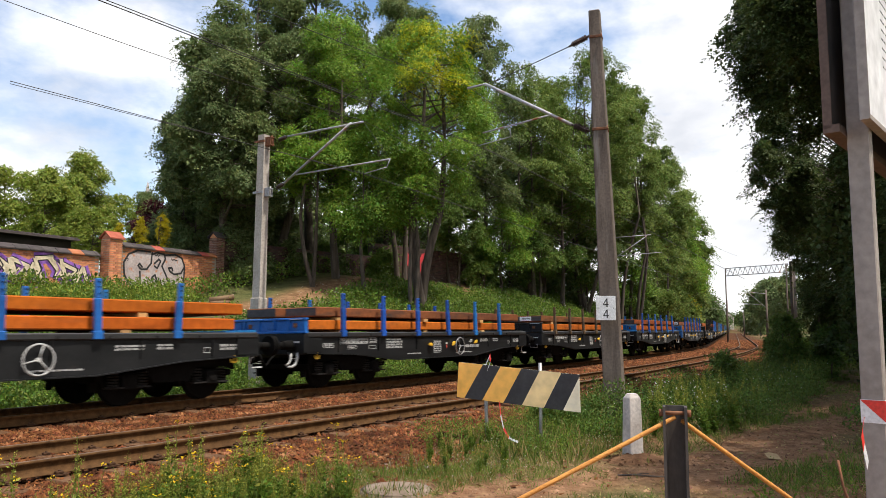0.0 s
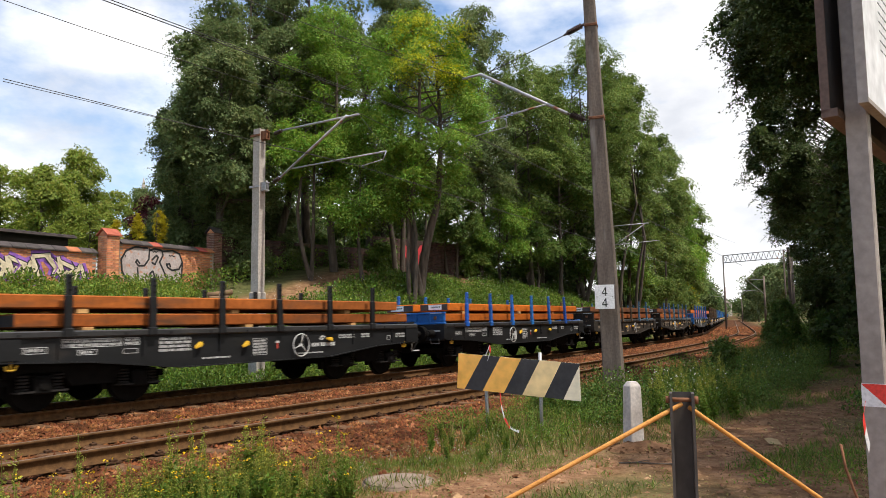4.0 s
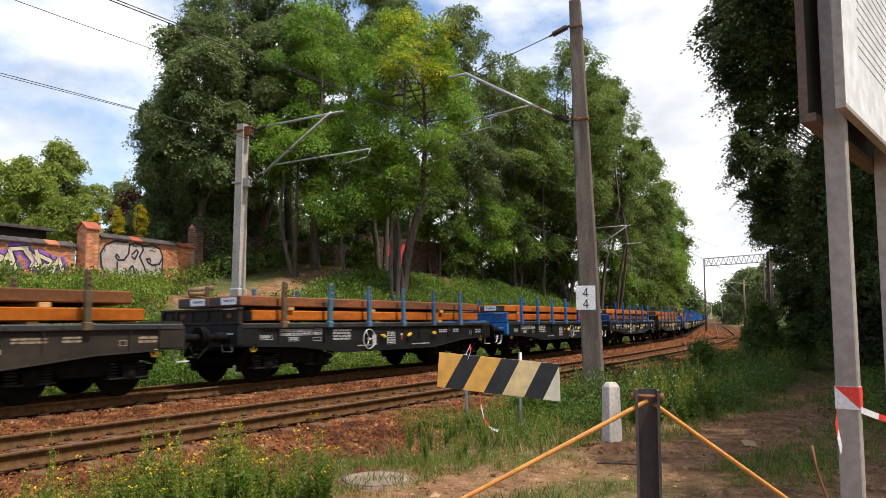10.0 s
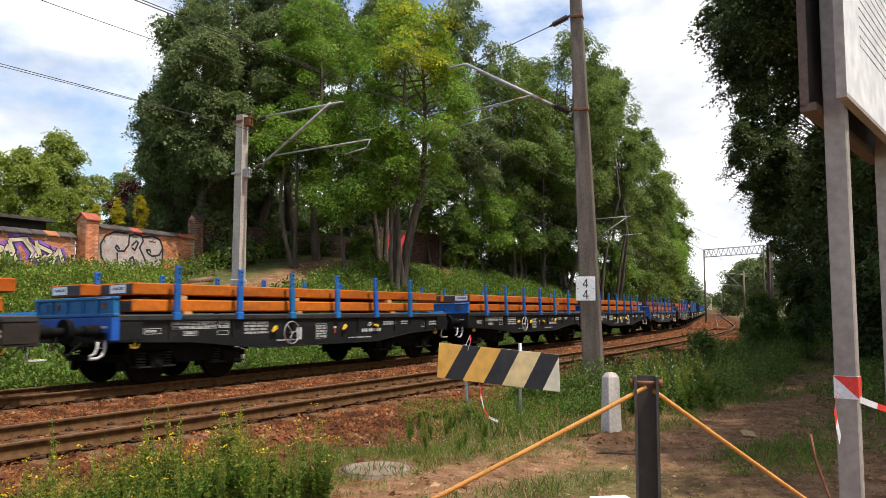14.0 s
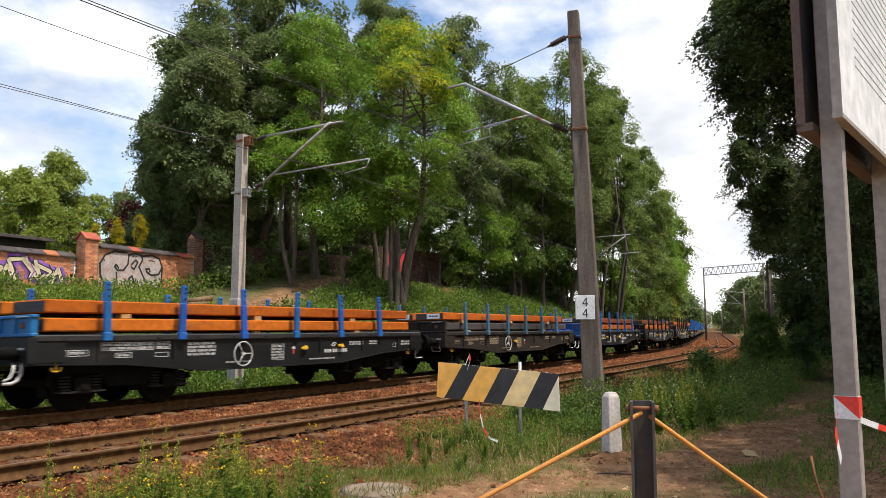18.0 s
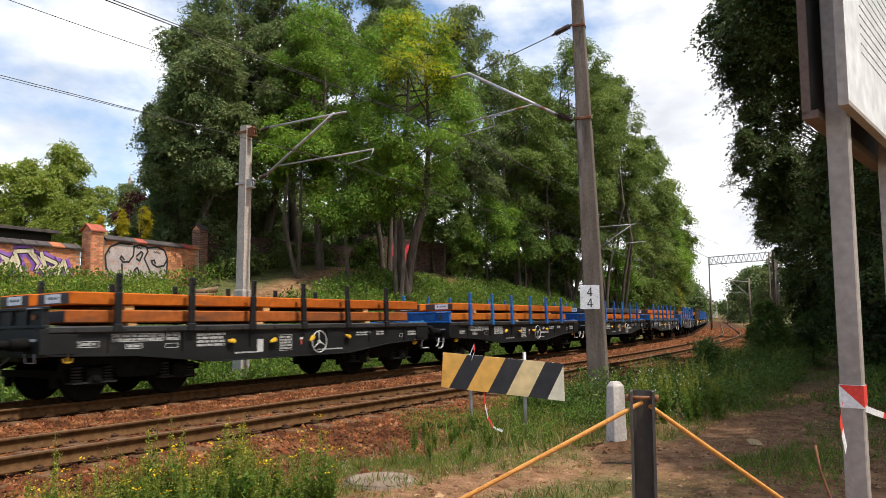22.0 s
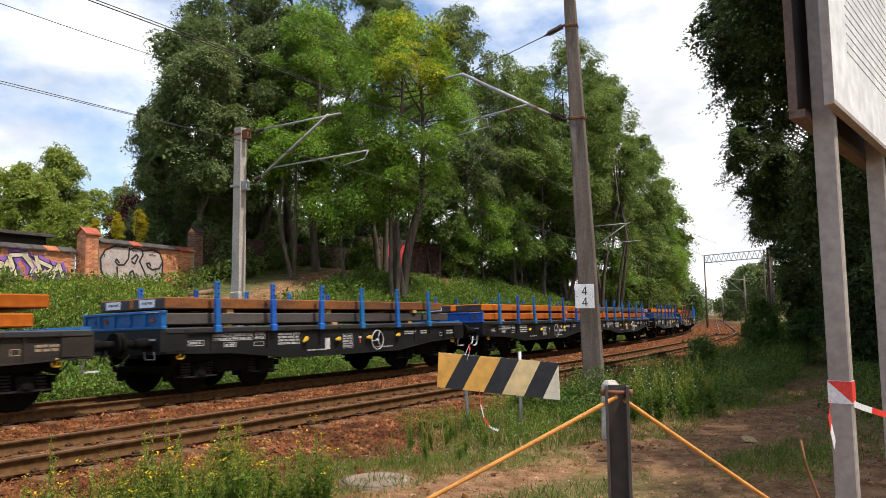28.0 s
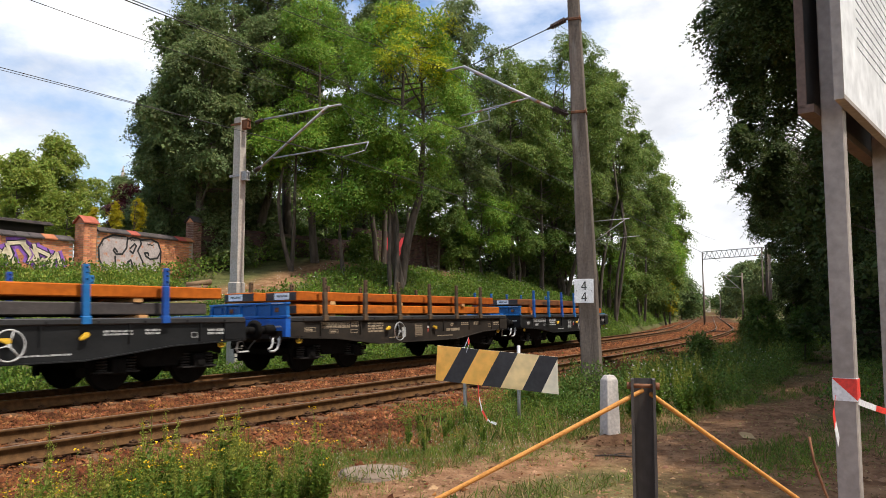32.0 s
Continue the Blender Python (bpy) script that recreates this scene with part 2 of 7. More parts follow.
M_INSUL = node_mat("dark_insulator", ((0.03, 0.018, 0.014), (0.06, 0.035, 0.03)), 5.0, 0.3)
M_BARK = node_mat("tree_bark", ((0.045, 0.034, 0.025), (0.125, 0.098, 0.074)), 4.0, 0.95, bump=0.6, stretch=(2, 2, 0.4))
L_MAPLE = leaf_mat("dark_maple_leaf", (0.090, 0.138, 0.049), (0.180, 0.234, 0.082))
L_ACACIA = leaf_mat("locust_leaf", (0.112, 0.222, 0.024), (0.210, 0.360, 0.046))
L_YELLOW = leaf_mat("yellow_green_leaf", (0.40, 0.43, 0.010), (0.54, 0.54, 0.016), 0.12)
L_BIRCH = leaf_mat("ash_leaf", (0.100, 0.160, 0.032), (0.180, 0.260, 0.056))
L_UNDER = leaf_mat("understory_leaf", (0.072, 0.135, 0.024), (0.145, 0.230, 0.042))
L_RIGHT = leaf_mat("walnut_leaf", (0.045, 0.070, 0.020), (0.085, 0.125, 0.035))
L_GARDEN = leaf_mat("garden_leaf", (0.155, 0.215, 0.030), (0.255, 0.325, 0.055))
L_RED = leaf_mat("copper_leaf", (0.055, 0.014, 0.014), (0.10, 0.025, 0.022))
L_GOLD = leaf_mat("golden_conifer_leaf", (0.36, 0.33, 0.012), (0.50, 0.43, 0.02), 0.3)
L_FAR = leaf_mat("distant_leaf", (0.07, 0.12, 0.035), (0.12, 0.18, 0.055))
L_NETTLE = leaf_mat("nettle_leaf", (0.088, 0.165, 0.020), (0.160, 0.260, 0.036), 0.5, 0.5)
L_WEED = leaf_mat("dark_weed_leaf", (0.058, 0.110, 0.020), (0.115, 0.185, 0.036), 0.55, 0.5)
L_GRASS = leaf_mat("grass_blade", (0.078, 0.135, 0.022), (0.15, 0.21, 0.038), 0.5, 0.6)
L_DRY = leaf_mat("dry_grass_blade", (0.24, 0.19, 0.07), (0.40, 0.33, 0.14), 0.4, 0.6)
L_STEM = leaf_mat("plant_stem", (0.15, 0.20, 0.035), (0.25, 0.28, 0.06), 0.4)
L_TIP = leaf_mat("pale_shoot", (0.20, 0.24, 0.032), (0.34, 0.36, 0.066), 0.4)
L_FLOWER = leaf_mat("yellow_flower", (0.62, 0.40, 0.01), (0.80, 0.58, 0.02), 0.2)
L_WHITEFL = leaf_mat("white_flower", (0.60, 0.60, 0.55), (0.80, 0.80, 0.76), 0.15)


def ground_mat():
    """Soil, grass soil, dirt path and ballast bed, blended by the ground's own cover attributes."""
    m = bpy.data.materials.new("ground_cover")
    m.use_nodes = True
    n, l = m.node_tree.nodes, m.node_tree.links
    b = n["Principled BSDF"]
    tc = n.new("ShaderNodeTexCoord")

    def two_tone(a, c, scale, lo=0.35, hi=0.66):
        nz, rp = n.new("ShaderNodeTexNoise"), n.new("ShaderNodeValToRGB")
        nz.inputs["Scale"].default_value, nz.inputs["Detail"].default_value, nz.inputs["Roughness"].default_value = scale, 10.0, 0.7
        l.new(tc.outputs["Object"], nz.inputs["Vector"])
        l.new(nz.outputs["Fac"], rp.inputs["Fac"])
        rp.color_ramp.elements[0].position, rp.color_ramp.elements[1].position = lo, hi
        rp.color_ramp.elements[0].color, rp.color_ramp.elements[1].color = (*a, 1), (*c, 1)
        return rp.outputs["Color"]

    def blend(a, c, attr):
        at, mx = n.new("ShaderNodeAttribute"), n.new("ShaderNodeMix")
        at.attribute_name = attr
        mx.data_type = "RGBA"
        l.new(at.outputs["Fac"], mx.inputs["Factor"])
        l.new(a, mx.inputs["A"])
        l.new(c, mx.inputs["B"])
        return mx.outputs["Result"]

    col = two_tone((0.055, 0.062, 0.022), (0.120, 0.120, 0.045), 2.0)
    col = blend(col, two_tone((0.120, 0.057, 0.028), (0.310, 0.178, 0.098), 3.1, 0.36, 0.66), "dirt")
    col = blend(col, two_tone((0.045, 0.019, 0.009), (0.115, 0.050, 0.022), 9.0), "ballast")
    l.new(col, b.inputs["Base Color"])
    b.inputs["Roughness"].default_value, b.inputs["Specular IOR Level"].default_value = 0.95, 0.08
    bz, bp = n.new("ShaderNodeTexNoise"), n.new("ShaderNodeBump")
    bz.inputs["Scale"].default_value, bz.inputs["Detail"].default_value = 9.0, 12.0
    bp.inputs["Strength"].default_value, bp.inputs["Distance"].default_value = 0.9, 0.09
    l.new(tc.outputs["Object"], bz.inputs["Vector"])
    l.new(bz.outputs["Fac"], bp.inputs["Height"])
    l.new(bp.outputs["Normal"], b.inputs["Normal"])
    return m


M_GROUND = ground_mat()


# ---- mesh helpers ----
def mesh_of(name, bm, *mats):
    me = bpy.data.meshes.new(name)
    bm.to_mesh(me)
    bm.free()
    for m in mats:
        me.materials.append(m)
    return me


def part(name, data, parent, at=None, label=""):
    """One mesh under a thing or a part."""
    ob = new(name, data)
    ob.parent = parent
    if at is not None:
        ob.matrix_basis = at
    if label:
        ob["label"] = label
    return ob


def add_box(bm, x0, x1, y0, y1, z0, z1, mi=0, bevel=0.0):
    vs = [bm.verts.new(p) for p in ((x0, y0, z0), (x1, y0, z0), (x1, y1, z0), (x0, y1, z0), (x0, y0, z1), (x1, y0, z1), (x1, y1, z1), (x0, y1, z1))]
    fs = [bm.faces.new([vs[i] for i in f]) for f in ((3, 2, 1, 0), (4, 5, 6, 7), (0, 1, 5, 4), (1, 2, 6, 5), (2, 3, 7, 6), (3, 0, 4, 7))]
    for f in fs:
        f.material_index = mi
    if bevel:
        es = {e for f in fs for e in f.edges}
        r = bmesh.ops.bevel(bm, geom=list(es), offset=bevel, segments=1, affect="EDGES")
        for f in r["faces"]:
            f.material_index = mi
    return vs


def add_tube(bm, p0, p1, r0, r1=None, seg=8, mi=0, cap=True):
    p0, p1 = Vector(p0), Vector(p1)
    r1 = r0 if r1 is None else r1
    q = (p1 - p0).to_track_quat("Z", "Y")
    rings = []
    for p, r in ((p0, r0), (p1, r1)):
        rings.append([bm.verts.new(p + q @ Vector((r * math.cos(a), r * math.sin(a), 0))) for a in [2 * math.pi * i / seg for i in range(seg)]])
    for i in range(seg):
        f = bm.faces.new((rings[0][i], rings[0][(i + 1) % seg], rings[1][(i + 1) % seg], rings[1][i]))
        f.material_index, f.smooth = mi, seg > 5
    if cap:
        bm.faces.new(rings[0][::-1]).material_index = mi
        bm.faces.new(rings[1]).material_index = mi


def add_path(bm, pts, r, seg=6, mi=0):
    pts = [Vector(p) for p in pts]
    rings, u = [], None
    for i, p in enumerate(pts):
        t = (pts[min(i + 1, len(pts) - 1)] - pts[max(i - 1, 0)]).normalized()
        u = t.orthogonal() if u is None else u - t * u.dot(t)
        u.normalize()
        w = t.cross(u)
        rings.append([bm.verts.new(p + (u * math.cos(2 * math.pi * k / seg) + w * math.sin(2 * math.pi * k / seg)) * r) for k in range(seg)])
    for a, b in zip(rings[:-1], rings[1:]):
        for k in range(seg):
            f = bm.faces.new((a[k], a[(k + 1) % seg], b[(k + 1) % seg], b[k]))
            f.material_index, f.smooth = mi, True
    for ring in (rings[0][::-1], rings[-1]):
        bm.faces.new(ring).material_index = mi


def add_prism(bm, outline, y0, y1, mi=0):
    """A plate: an outline in x and z, from y0 to y1."""
    a = [bm.verts.new((x, y0, z)) for x, z in outline]
    b = [bm.verts.new((x, y1, z)) for x, z in outline]
    bm.faces.new(a).material_index = mi
    bm.faces.new(b[::-1]).material_index = mi
    for i in range(len(a)):
        j = (i + 1) % len(a)
        bm.faces.new((a[j], a[i], b[i], b[j])).material_index = mi


def array_mesh(name, verts, faces, mats, mat_index=None, smooth=False):
    """A mesh from numpy arrays; every face has the same number of corners."""
    me = bpy.data.meshes.new(name)
    k = faces.shape[1]
    me.vertices.add(len(verts))
    me.vertices.foreach_set("co", verts.astype(np.float32).ravel())
    me.loops.add(faces.size)
    me.loops.foreach_set("vertex_index", faces.astype(np.int32).ravel())
    me.polygons.add(len(faces))
    me.polygons.foreach_set("loop_start", np.arange(0, faces.size, k, dtype=np.int32))
    for m in mats:
        me.materials.append(m)
    if mat_index is not None:
        me.polygons.foreach_set("material_index", mat_index.astype(np.int32))
    if smooth:
        me.polygons.foreach_set("use_smooth", np.ones(len(faces), dtype=bool))
    me.update(calc_edges=True)
    return me


def leaves(name, rng, centre, along, width, mats, mat_index=None, droop=0.15, face=None, simple=False):
    """Folded leaves: each a pair of triangles, from its foot at centre along a vector, with a width; face: which way they lie."""
    n = len(centre)
    side = np.cross(along, rng.normal(size=(n, 3)) if face is None else face)
    side /= np.linalg.norm(side, axis=1, keepdims=True) + 1e-9
    w = np.asarray(width).reshape(-1, 1) * np.ones((n, 1)) * 0.5
    if simple:
        v = np.stack([centre - side * w, centre + side * w, centre + along], 1).reshape(-1, 3)
        return array_mesh(name, v, np.arange(3 * n).reshape(n, 3), mats, mat_index)
    up = np.cross(side, along)
    mid = centre + along * 0.45 + up * droop
    v = np.stack([centre, mid + side * w, centre + along, mid - side * w], 1).reshape(-1, 3)
    f = np.arange(4 * n).reshape(n, 4)
    return array_mesh(name, v, f, mats, mat_index)


# ---- the line of the track ----
TH0, DIST, GAP = 0.9767474, 9.22837, 4.41387


def bend(s):
    return 0.00305 if s < 0 else 0.0029 if s < 60 else 0.0040 if s < 78 else 0.0


def track_line():
    ds, fore, back = 0.25, [], []
    x, y, a, s = -math.sin(TH0) * DIST, math.cos(TH0) * DIST, TH0, 0.0
    while s < 540:
        fore.append((s, x, y, a))
        h = a + bend(s) * ds / 2
        x, y, a, s = x + ds * math.cos(h), y + ds * math.sin(h), a + bend(s) * ds, s + ds
    x, y, a, s = -math.sin(TH0) * DIST, math.cos(TH0) * DIST, TH0, 0.0
    while s > -90:
        a0 = a
        x, y, s = x - ds * math.cos(a0), y - ds * math.sin(a0), s - ds
        a -= bend(s) * ds
        back.append((s, x, y, a))
    return np.array(back[::-1] + fore)


LINE = track_line()


def at_line(s, d=0.0, z=0.0):
    """A place by its way along the near track and its distance to the left of it; also the heading."""
    a = np.interp(s, LINE[:, 0], LINE[:, 3])
    return Vector((np.interp(s, LINE[:, 0], LINE[:, 1]) - d * math.sin(a), np.interp(s, LINE[:, 0], LINE[:, 2]) + d * math.cos(a), z)), a


def lines_at(s, d, z=0.0):
    s, d = np.asarray(s, float), np.asarray(d, float)
    a = np.interp(s, LINE[:, 0], LINE[:, 3])
    return np.stack([np.interp(s, LINE[:, 0], LINE[:, 1]) - d * np.sin(a), np.interp(s, LINE[:, 0], LINE[:, 2]) + d * np.cos(a), np.zeros_like(s) + z], 1)


def to_line(xy):
    """Way along the track and distance to the left, for places in the plan."""
    s, d = np.empty(len(xy)), np.empty(len(xy))
    L2 = LINE[::4]
    for i in range(0, len(xy), 4000):
        q = xy[i:i + 4000]
        k = ((q[:, None, 0] - L2[None, :, 1]) ** 2 + (q[:, None, 1] - L2[None, :, 2]) ** 2).argmin(1)
        a = L2[k, 3]
        dx, dy = q[:, 0] - L2[k, 1], q[:, 1] - L2[k, 2]
        s[i:i + 4000] = L2[k, 0] + dx * np.cos(a) + dy * np.sin(a)
        d[i:i + 4000] = -dx * np.sin(a) + dy * np.cos(a)
    return s, d


PROFILE_D = (-400, -30, -12, -9, -5, -3.3, -2.9, -1.9, GAP + 1.9, GAP + 2.9, GAP + 3.6, 9.5, 11.5, 14.0, 17.5, 24.0, 45.0, 400)
PROFILE_Z = (2.0, 0.4, -0.25, -0.30, -0.30, -0.33, -0.33, -0.195, -0.195, -0.42, -0.35, 0.1, 0.8, 1.6, 2.15, 2.8, 3.6, 6.0)


def ground_z(s, d):
    z = np.interp(d, PROFILE_D, PROFILE_Z)
    bank = np.clip((d - 9) / 4, 0, 1)
    low = np.clip((d - 9) / 6, 0, 1) * np.clip((s - 9) / 22, 0, 1) * 1.5
    steep = np.interp(d, (7.2, 8.5, 10.0, 12.0, 18.0, 30.0, 60.0), (0.0, 1.0, 2.0, 2.4, 2.4, 1.6, 1.0)) * np.clip((s - 16) / 12, 0, 1)
    z = z + bank * 0.22 * np.sin(s * 0.37 + d * 0.6) * np.sin(s * 0.13) + np.maximum(low, steep)
    verge = np.clip((-3.0 - d) / 1.5, 0, 1)
    z = z + verge * (0.035 * np.sin(s * 1.7 + d) * np.sin(d * 1.3) + 0.03 * np.sin(s * 0.6 - d * 0.9))
    return z


def height(x, y):
    s, d = to_line(np.array([[x, y]]))
    return float(ground_z(s, d)[0])


# ---- ground ----
def build_ground():
    fine_x = np.arange(-40, 40.01, 0.5)
    xs = np.concatenate([[-2500, -1200, -600, -300, -180, -120, -85, -65, -50], fine_x, np.arange(42, 110, 2.0), [120, 150, 200, 300, 600, 1200, 2500]])
    ys = np.concatenate([[-2500, -1200, -500, -200, -100, -60, -40, -25, -15, -10], np.arange(-6, 70, 0.5), np.arange(70, 140, 1.5), np.arange(142, 330, 6.0), [360, 420, 520, 700, 1200, 2500]])
    gx, gy = np.meshgrid(xs, ys)
    xy = np.stack([gx.ravel(), gy.ravel()], 1)
    s, d = to_line(xy)
    z = ground_z(s, d)
    far = np.clip((xy[:, 1] - 300) / 300, 0, 1)
    z = z * (1 - far) + far * 6.0
    nx, ny = len(xs), len(ys)
    i = np.arange(nx * ny).reshape(ny, nx)
    f = np.stack([i[:-1, :-1], i[:-1, 1:], i[1:, 1:], i[1:, :-1]], -1).reshape(-1, 4)
    me = array_mesh("ground", np.column_stack([xy, z]), f, [M_GROUND], smooth=True)
    ball = np.clip((d + 3.1) / 0.5, 0, 1) * np.clip((GAP + 3.0 - d) / 0.4, 0, 1)
    wob = 0.5 * np.sin(xy[:, 0] * 0.9 + xy[:, 1] * 0.4) + 0.35 * np.sin(xy[:, 0] * 2.1 - xy[:, 1] * 1.3)
    way = -4.6 - 2.1 * np.clip((s - 5) / 6, 0, 1) - 0.35 * np.clip(s - 13, 0, 20)
    path = np.clip(1.15 - abs(d - way + wob * 0.45) / (0.9 + 0.3 * wob), 0, 1) * np.clip((34 - s) / 8, 0, 1)
    path = np.maximum(path, 0.62 * np.clip((-7.0 - d + wob) / 1.0, 0, 1) * np.clip((16 + d) / 4, 0, 1))
    bankpath = np.clip(1.3 - abs(d - 15.2 + 1.7 * np.clip((s - 14) / 5, 0, 1) - wob * 0.5) / 1.3, 0, 1) * np.clip((s - 6) / 4, 0, 1) * 0.9
    dirt = np.clip(path * 0.95 + bankpath + np.clip((0.55 + 0.6 * wob), 0, 1) * np.clip((-2.7 - d) / 0.5, 0, 1) * (d > -12), 0, 1)
    for name, val in (("ballast", ball), ("dirt", dirt)):
        me.attributes.new(name, "FLOAT", "POINT").data.foreach_set("value", val.astype(np.float32))
    return tagged(new("ground", me), "trackside earth with a trodden dirt path and grassy bank", "ground", kind="structure")


build_ground()


def build_track(off, label):
    """Two rails on sleepers, with fastenings, along the line."""
    top = new("railway_track")
    tagged(top, label, "railway track", kind="structure")
    prof = [(-0.075, -0.172), (0.075, -0.172), (0.075, -0.160), (0.012, -0.138), (0.012, -0.045), (0.036, -0.032), (0.036, -0.006), (0.026, 0.0),
            (-0.026, 0.0), (-0.036, -0.006), (-0.036, -0.032), (-0.012, -0.045), (-0.012, -0.138), (-0.075, -0.160)]
    s = np.concatenate([np.arange(-60, 100, 1.0), np.arange(100, 520, 5.0)])
    for side in (-0.75, 0.75):
        lift = 0.035 if side < 0 else 0.0
        v = np.stack([lines_at(s, np.full(len(s), off + side + p[0]), p[1] + lift) for p in prof], 1).reshape(-1, 3)
        k, n = len(prof), len(s)
        i = np.arange(k * n).reshape(n, k)
        f = np.stack([i[:-1], np.roll(i, -1, 1)[:-1], np.roll(i, -1, 1)[1:], i[1:]], -1)
        mi = np.zeros((n - 1, k), int)
        mi[:, 7] = 1
        me = array_mesh("rail", v, f.reshape(-1, 4), [M_RAIL, M_RAILTOP], mi.ravel())
        part("rail", me, top)
    bm = bmesh.new()
    add_box(bm, -0.13, 0.13, -1.27, 1.27, -0.40, -0.172, bevel=0.02)
    sleeper = mesh_of("sleeper", bm, M_SLEEPER)
    bm = bmesh.new()
    add_box(bm, -0.09, 0.09, -0.16, 0.16, -0.174, -0.158)
    for yy in (-0.105, 0.105):
        add_box(bm, -0.045, 0.045, yy - 0.03, yy + 0.03, -0.160, -0.128, bevel=0.008)
        add_tube(bm, (0, yy, -0.135), (0, yy, -0.112), 0.016, seg=6)
    fix = mesh_of("fastening", bm, M_FIX)
    for k in range(-10, 110):
        p, a = at_line(k * 0.62, off, 0.010 + 0.004 * math.sin(k * 5.1))
        sl = part("sleeper", sleeper, top, Matrix.Translation(p) @ Matrix.Rotation(a, 4, "Z"))
        for side in (-0.75, 0.75):
            if off > 1 and side > 0:
                continue
            part("fastening", fix, sl, pose(0, side, 0.02 if side < 0 else -0.010))
    return top


build_track(0.0, "rusty rails on sleepers in reddish ballast")
build_track(GAP, "rusty rails on sleepers under the passing train")


def build_ballast():
    rng = np.random.default_rng(5)
    octa = np.array([(1, 0, 0), (-1, 0, 0), (0, 1, 0), (0, -1, 0), (0, 0, 1), (0, 0, -1)], float)
    of = np.array([(0, 2, 4), (2, 1, 4), (1, 3, 4), (3, 0, 4)])
    n = 190000
    s = rng.uniform(0, 1, n) ** 1.7 * 62 + 0.5
    d = rng.uniform(-3.2, GAP + 1.2, n)
    s[-16000:] = rng.uniform(58, 120, 16000)
    d[-16000:] = rng.uniform(-2.6, GAP + 2.4, 16000)
    stray = rng.random(n) < 0.04
    d[stray] = -3.1 - rng.exponential(0.5, stray.sum())
    keep = ~((abs(d - GAP) < 0.55) & (rng.random(n) < 0.5))
    s, d = s[keep], d[keep]
    n = len(s)
    p = lines_at(s, d)
    p[:, 2] = ground_z(s, d) + rng.uniform(-0.012, 0.020, n)
    size = rng.uniform(0.011, 0.037, n)[:, None, None] * rng.uniform(0.45, 1.35, (n, 1, 3)) * (1 + s / 60)[:, None, None]
    q = octa[None] * size
    q += rng.normal(0, 1.0, (n, 6, 3)) * size * 0.22
    a, b = rng.uniform(0, 6.28, n), rng.uniform(-0.6, 0.6, n)
    ca, sa, cb, sb = np.cos(a)[:, None], np.sin(a)[:, None], np.cos(b)[:, None], np.sin(b)[:, None]
    x = q[..., 0] * ca - q[..., 1] * sa
    y = q[..., 0] * sa + q[..., 1] * ca
    zz = q[..., 2] * cb + x * sb
    x = x * cb - q[..., 2] * sb
    v = np.stack([x, y, zz], -1) + p[:, None]
    f = (of[None] + 6 * np.arange(n)[:, None, None]).reshape(-1, 3)
    me = array_mesh("ballast", v.reshape(-1, 3), f, [M_BALLAST])
    tagged(new("ballast", me), "reddish brown crushed stone ballast around the rails", "ballast", kind="stuff")


build_ballast()


# ---- the train ----
PITCH, BODY, START, PIVOT, AXLE = 12.84, 11.42, 12.02, 3.78, 0.9
# slack in the couplings, wagon by wagon
SLACK = {2: -0.12, 3: -0.22, 14: 0.05, 23: 0.12, 32: 0.30, 33: 0.15}
HALF = BODY / 2
CACHE = {}
WHEELS = []


def cached(key, make):
    if key not in CACHE:
        CACHE[key] = make()
    return CACHE[key]


def wagon_body(paint):
    """Deck, fish-bellied side girders with a top rail, cross members and headstocks."""
    bm = bmesh.new()
    belly = [(-HALF, 1.22), (-HALF, 0.86), (-3.9, 0.79), (-2.1, 0.60), (2.1, 0.60), (3.9, 0.79), (HALF, 0.86), (HALF, 1.22)]
    for y in (-1, 1):
        add_prism(bm, belly, y * 1.255, y * 1.225)
        add_box(bm, -HALF, HALF, y * 1.22 - 0.085, y * 1.22 + 0.085, 1.222, 1.345, mi=2, bevel=0.022)
        for a, b in zip(belly[1:-1], belly[2:-1]):
            p, q = Vector((a[0], y * 1.26, a[1])), Vector((b[0], y * 1.26, b[1]))
            add_prism(bm, [(p.x, p.z - 0.012), (q.x, q.z - 0.012), (q.x, q.z + 0.012), (p.x, p.z + 0.012)], y * 1.18, y * 1.30)
        for x in (-4.55, -2.95, -1.2, 1.3, 2.95, 4.55):
            add_box(bm, x - 0.012, x + 0.012, y * 1.275 - 0.02, y * 1.275 + 0.02, 0.86, 1.222)
        for k in range(12):
            x = -5.2 + k * 0.94
            add_box(bm, x - 0.02, x + 0.02, y * 1.31 - 0.012, y * 1.31 + 0.012, 1.25, 1.29)
    for x in (-3.9, 0, 3.9):
        add_box(bm, x - 0.2, x + 0.2, -1.2, 1.2, 0.88, 1.2)
    add_box(bm, -HALF + 0.1, HALF - 0.1, -0.3, 0.3, 0.75, 1.2)
    for e in (-1, 1):
        add_box(bm, e * HALF - 0.06, e * HALF + 0.06, -1.26, 1.26, 0.83, 1.30, bevel=0.01)
        add_box(bm, e * (HALF - 0.55), e * (HALF + 0.02), -1.30, -1.262, 0.88, 1.215)
    add_box(bm, -HALF + 0.02, HALF - 0.02, -1.13, 1.13, 1.24, 1.315, 1)
    return mesh_of("body", bm, paint, M_DECK, M_CHORD)


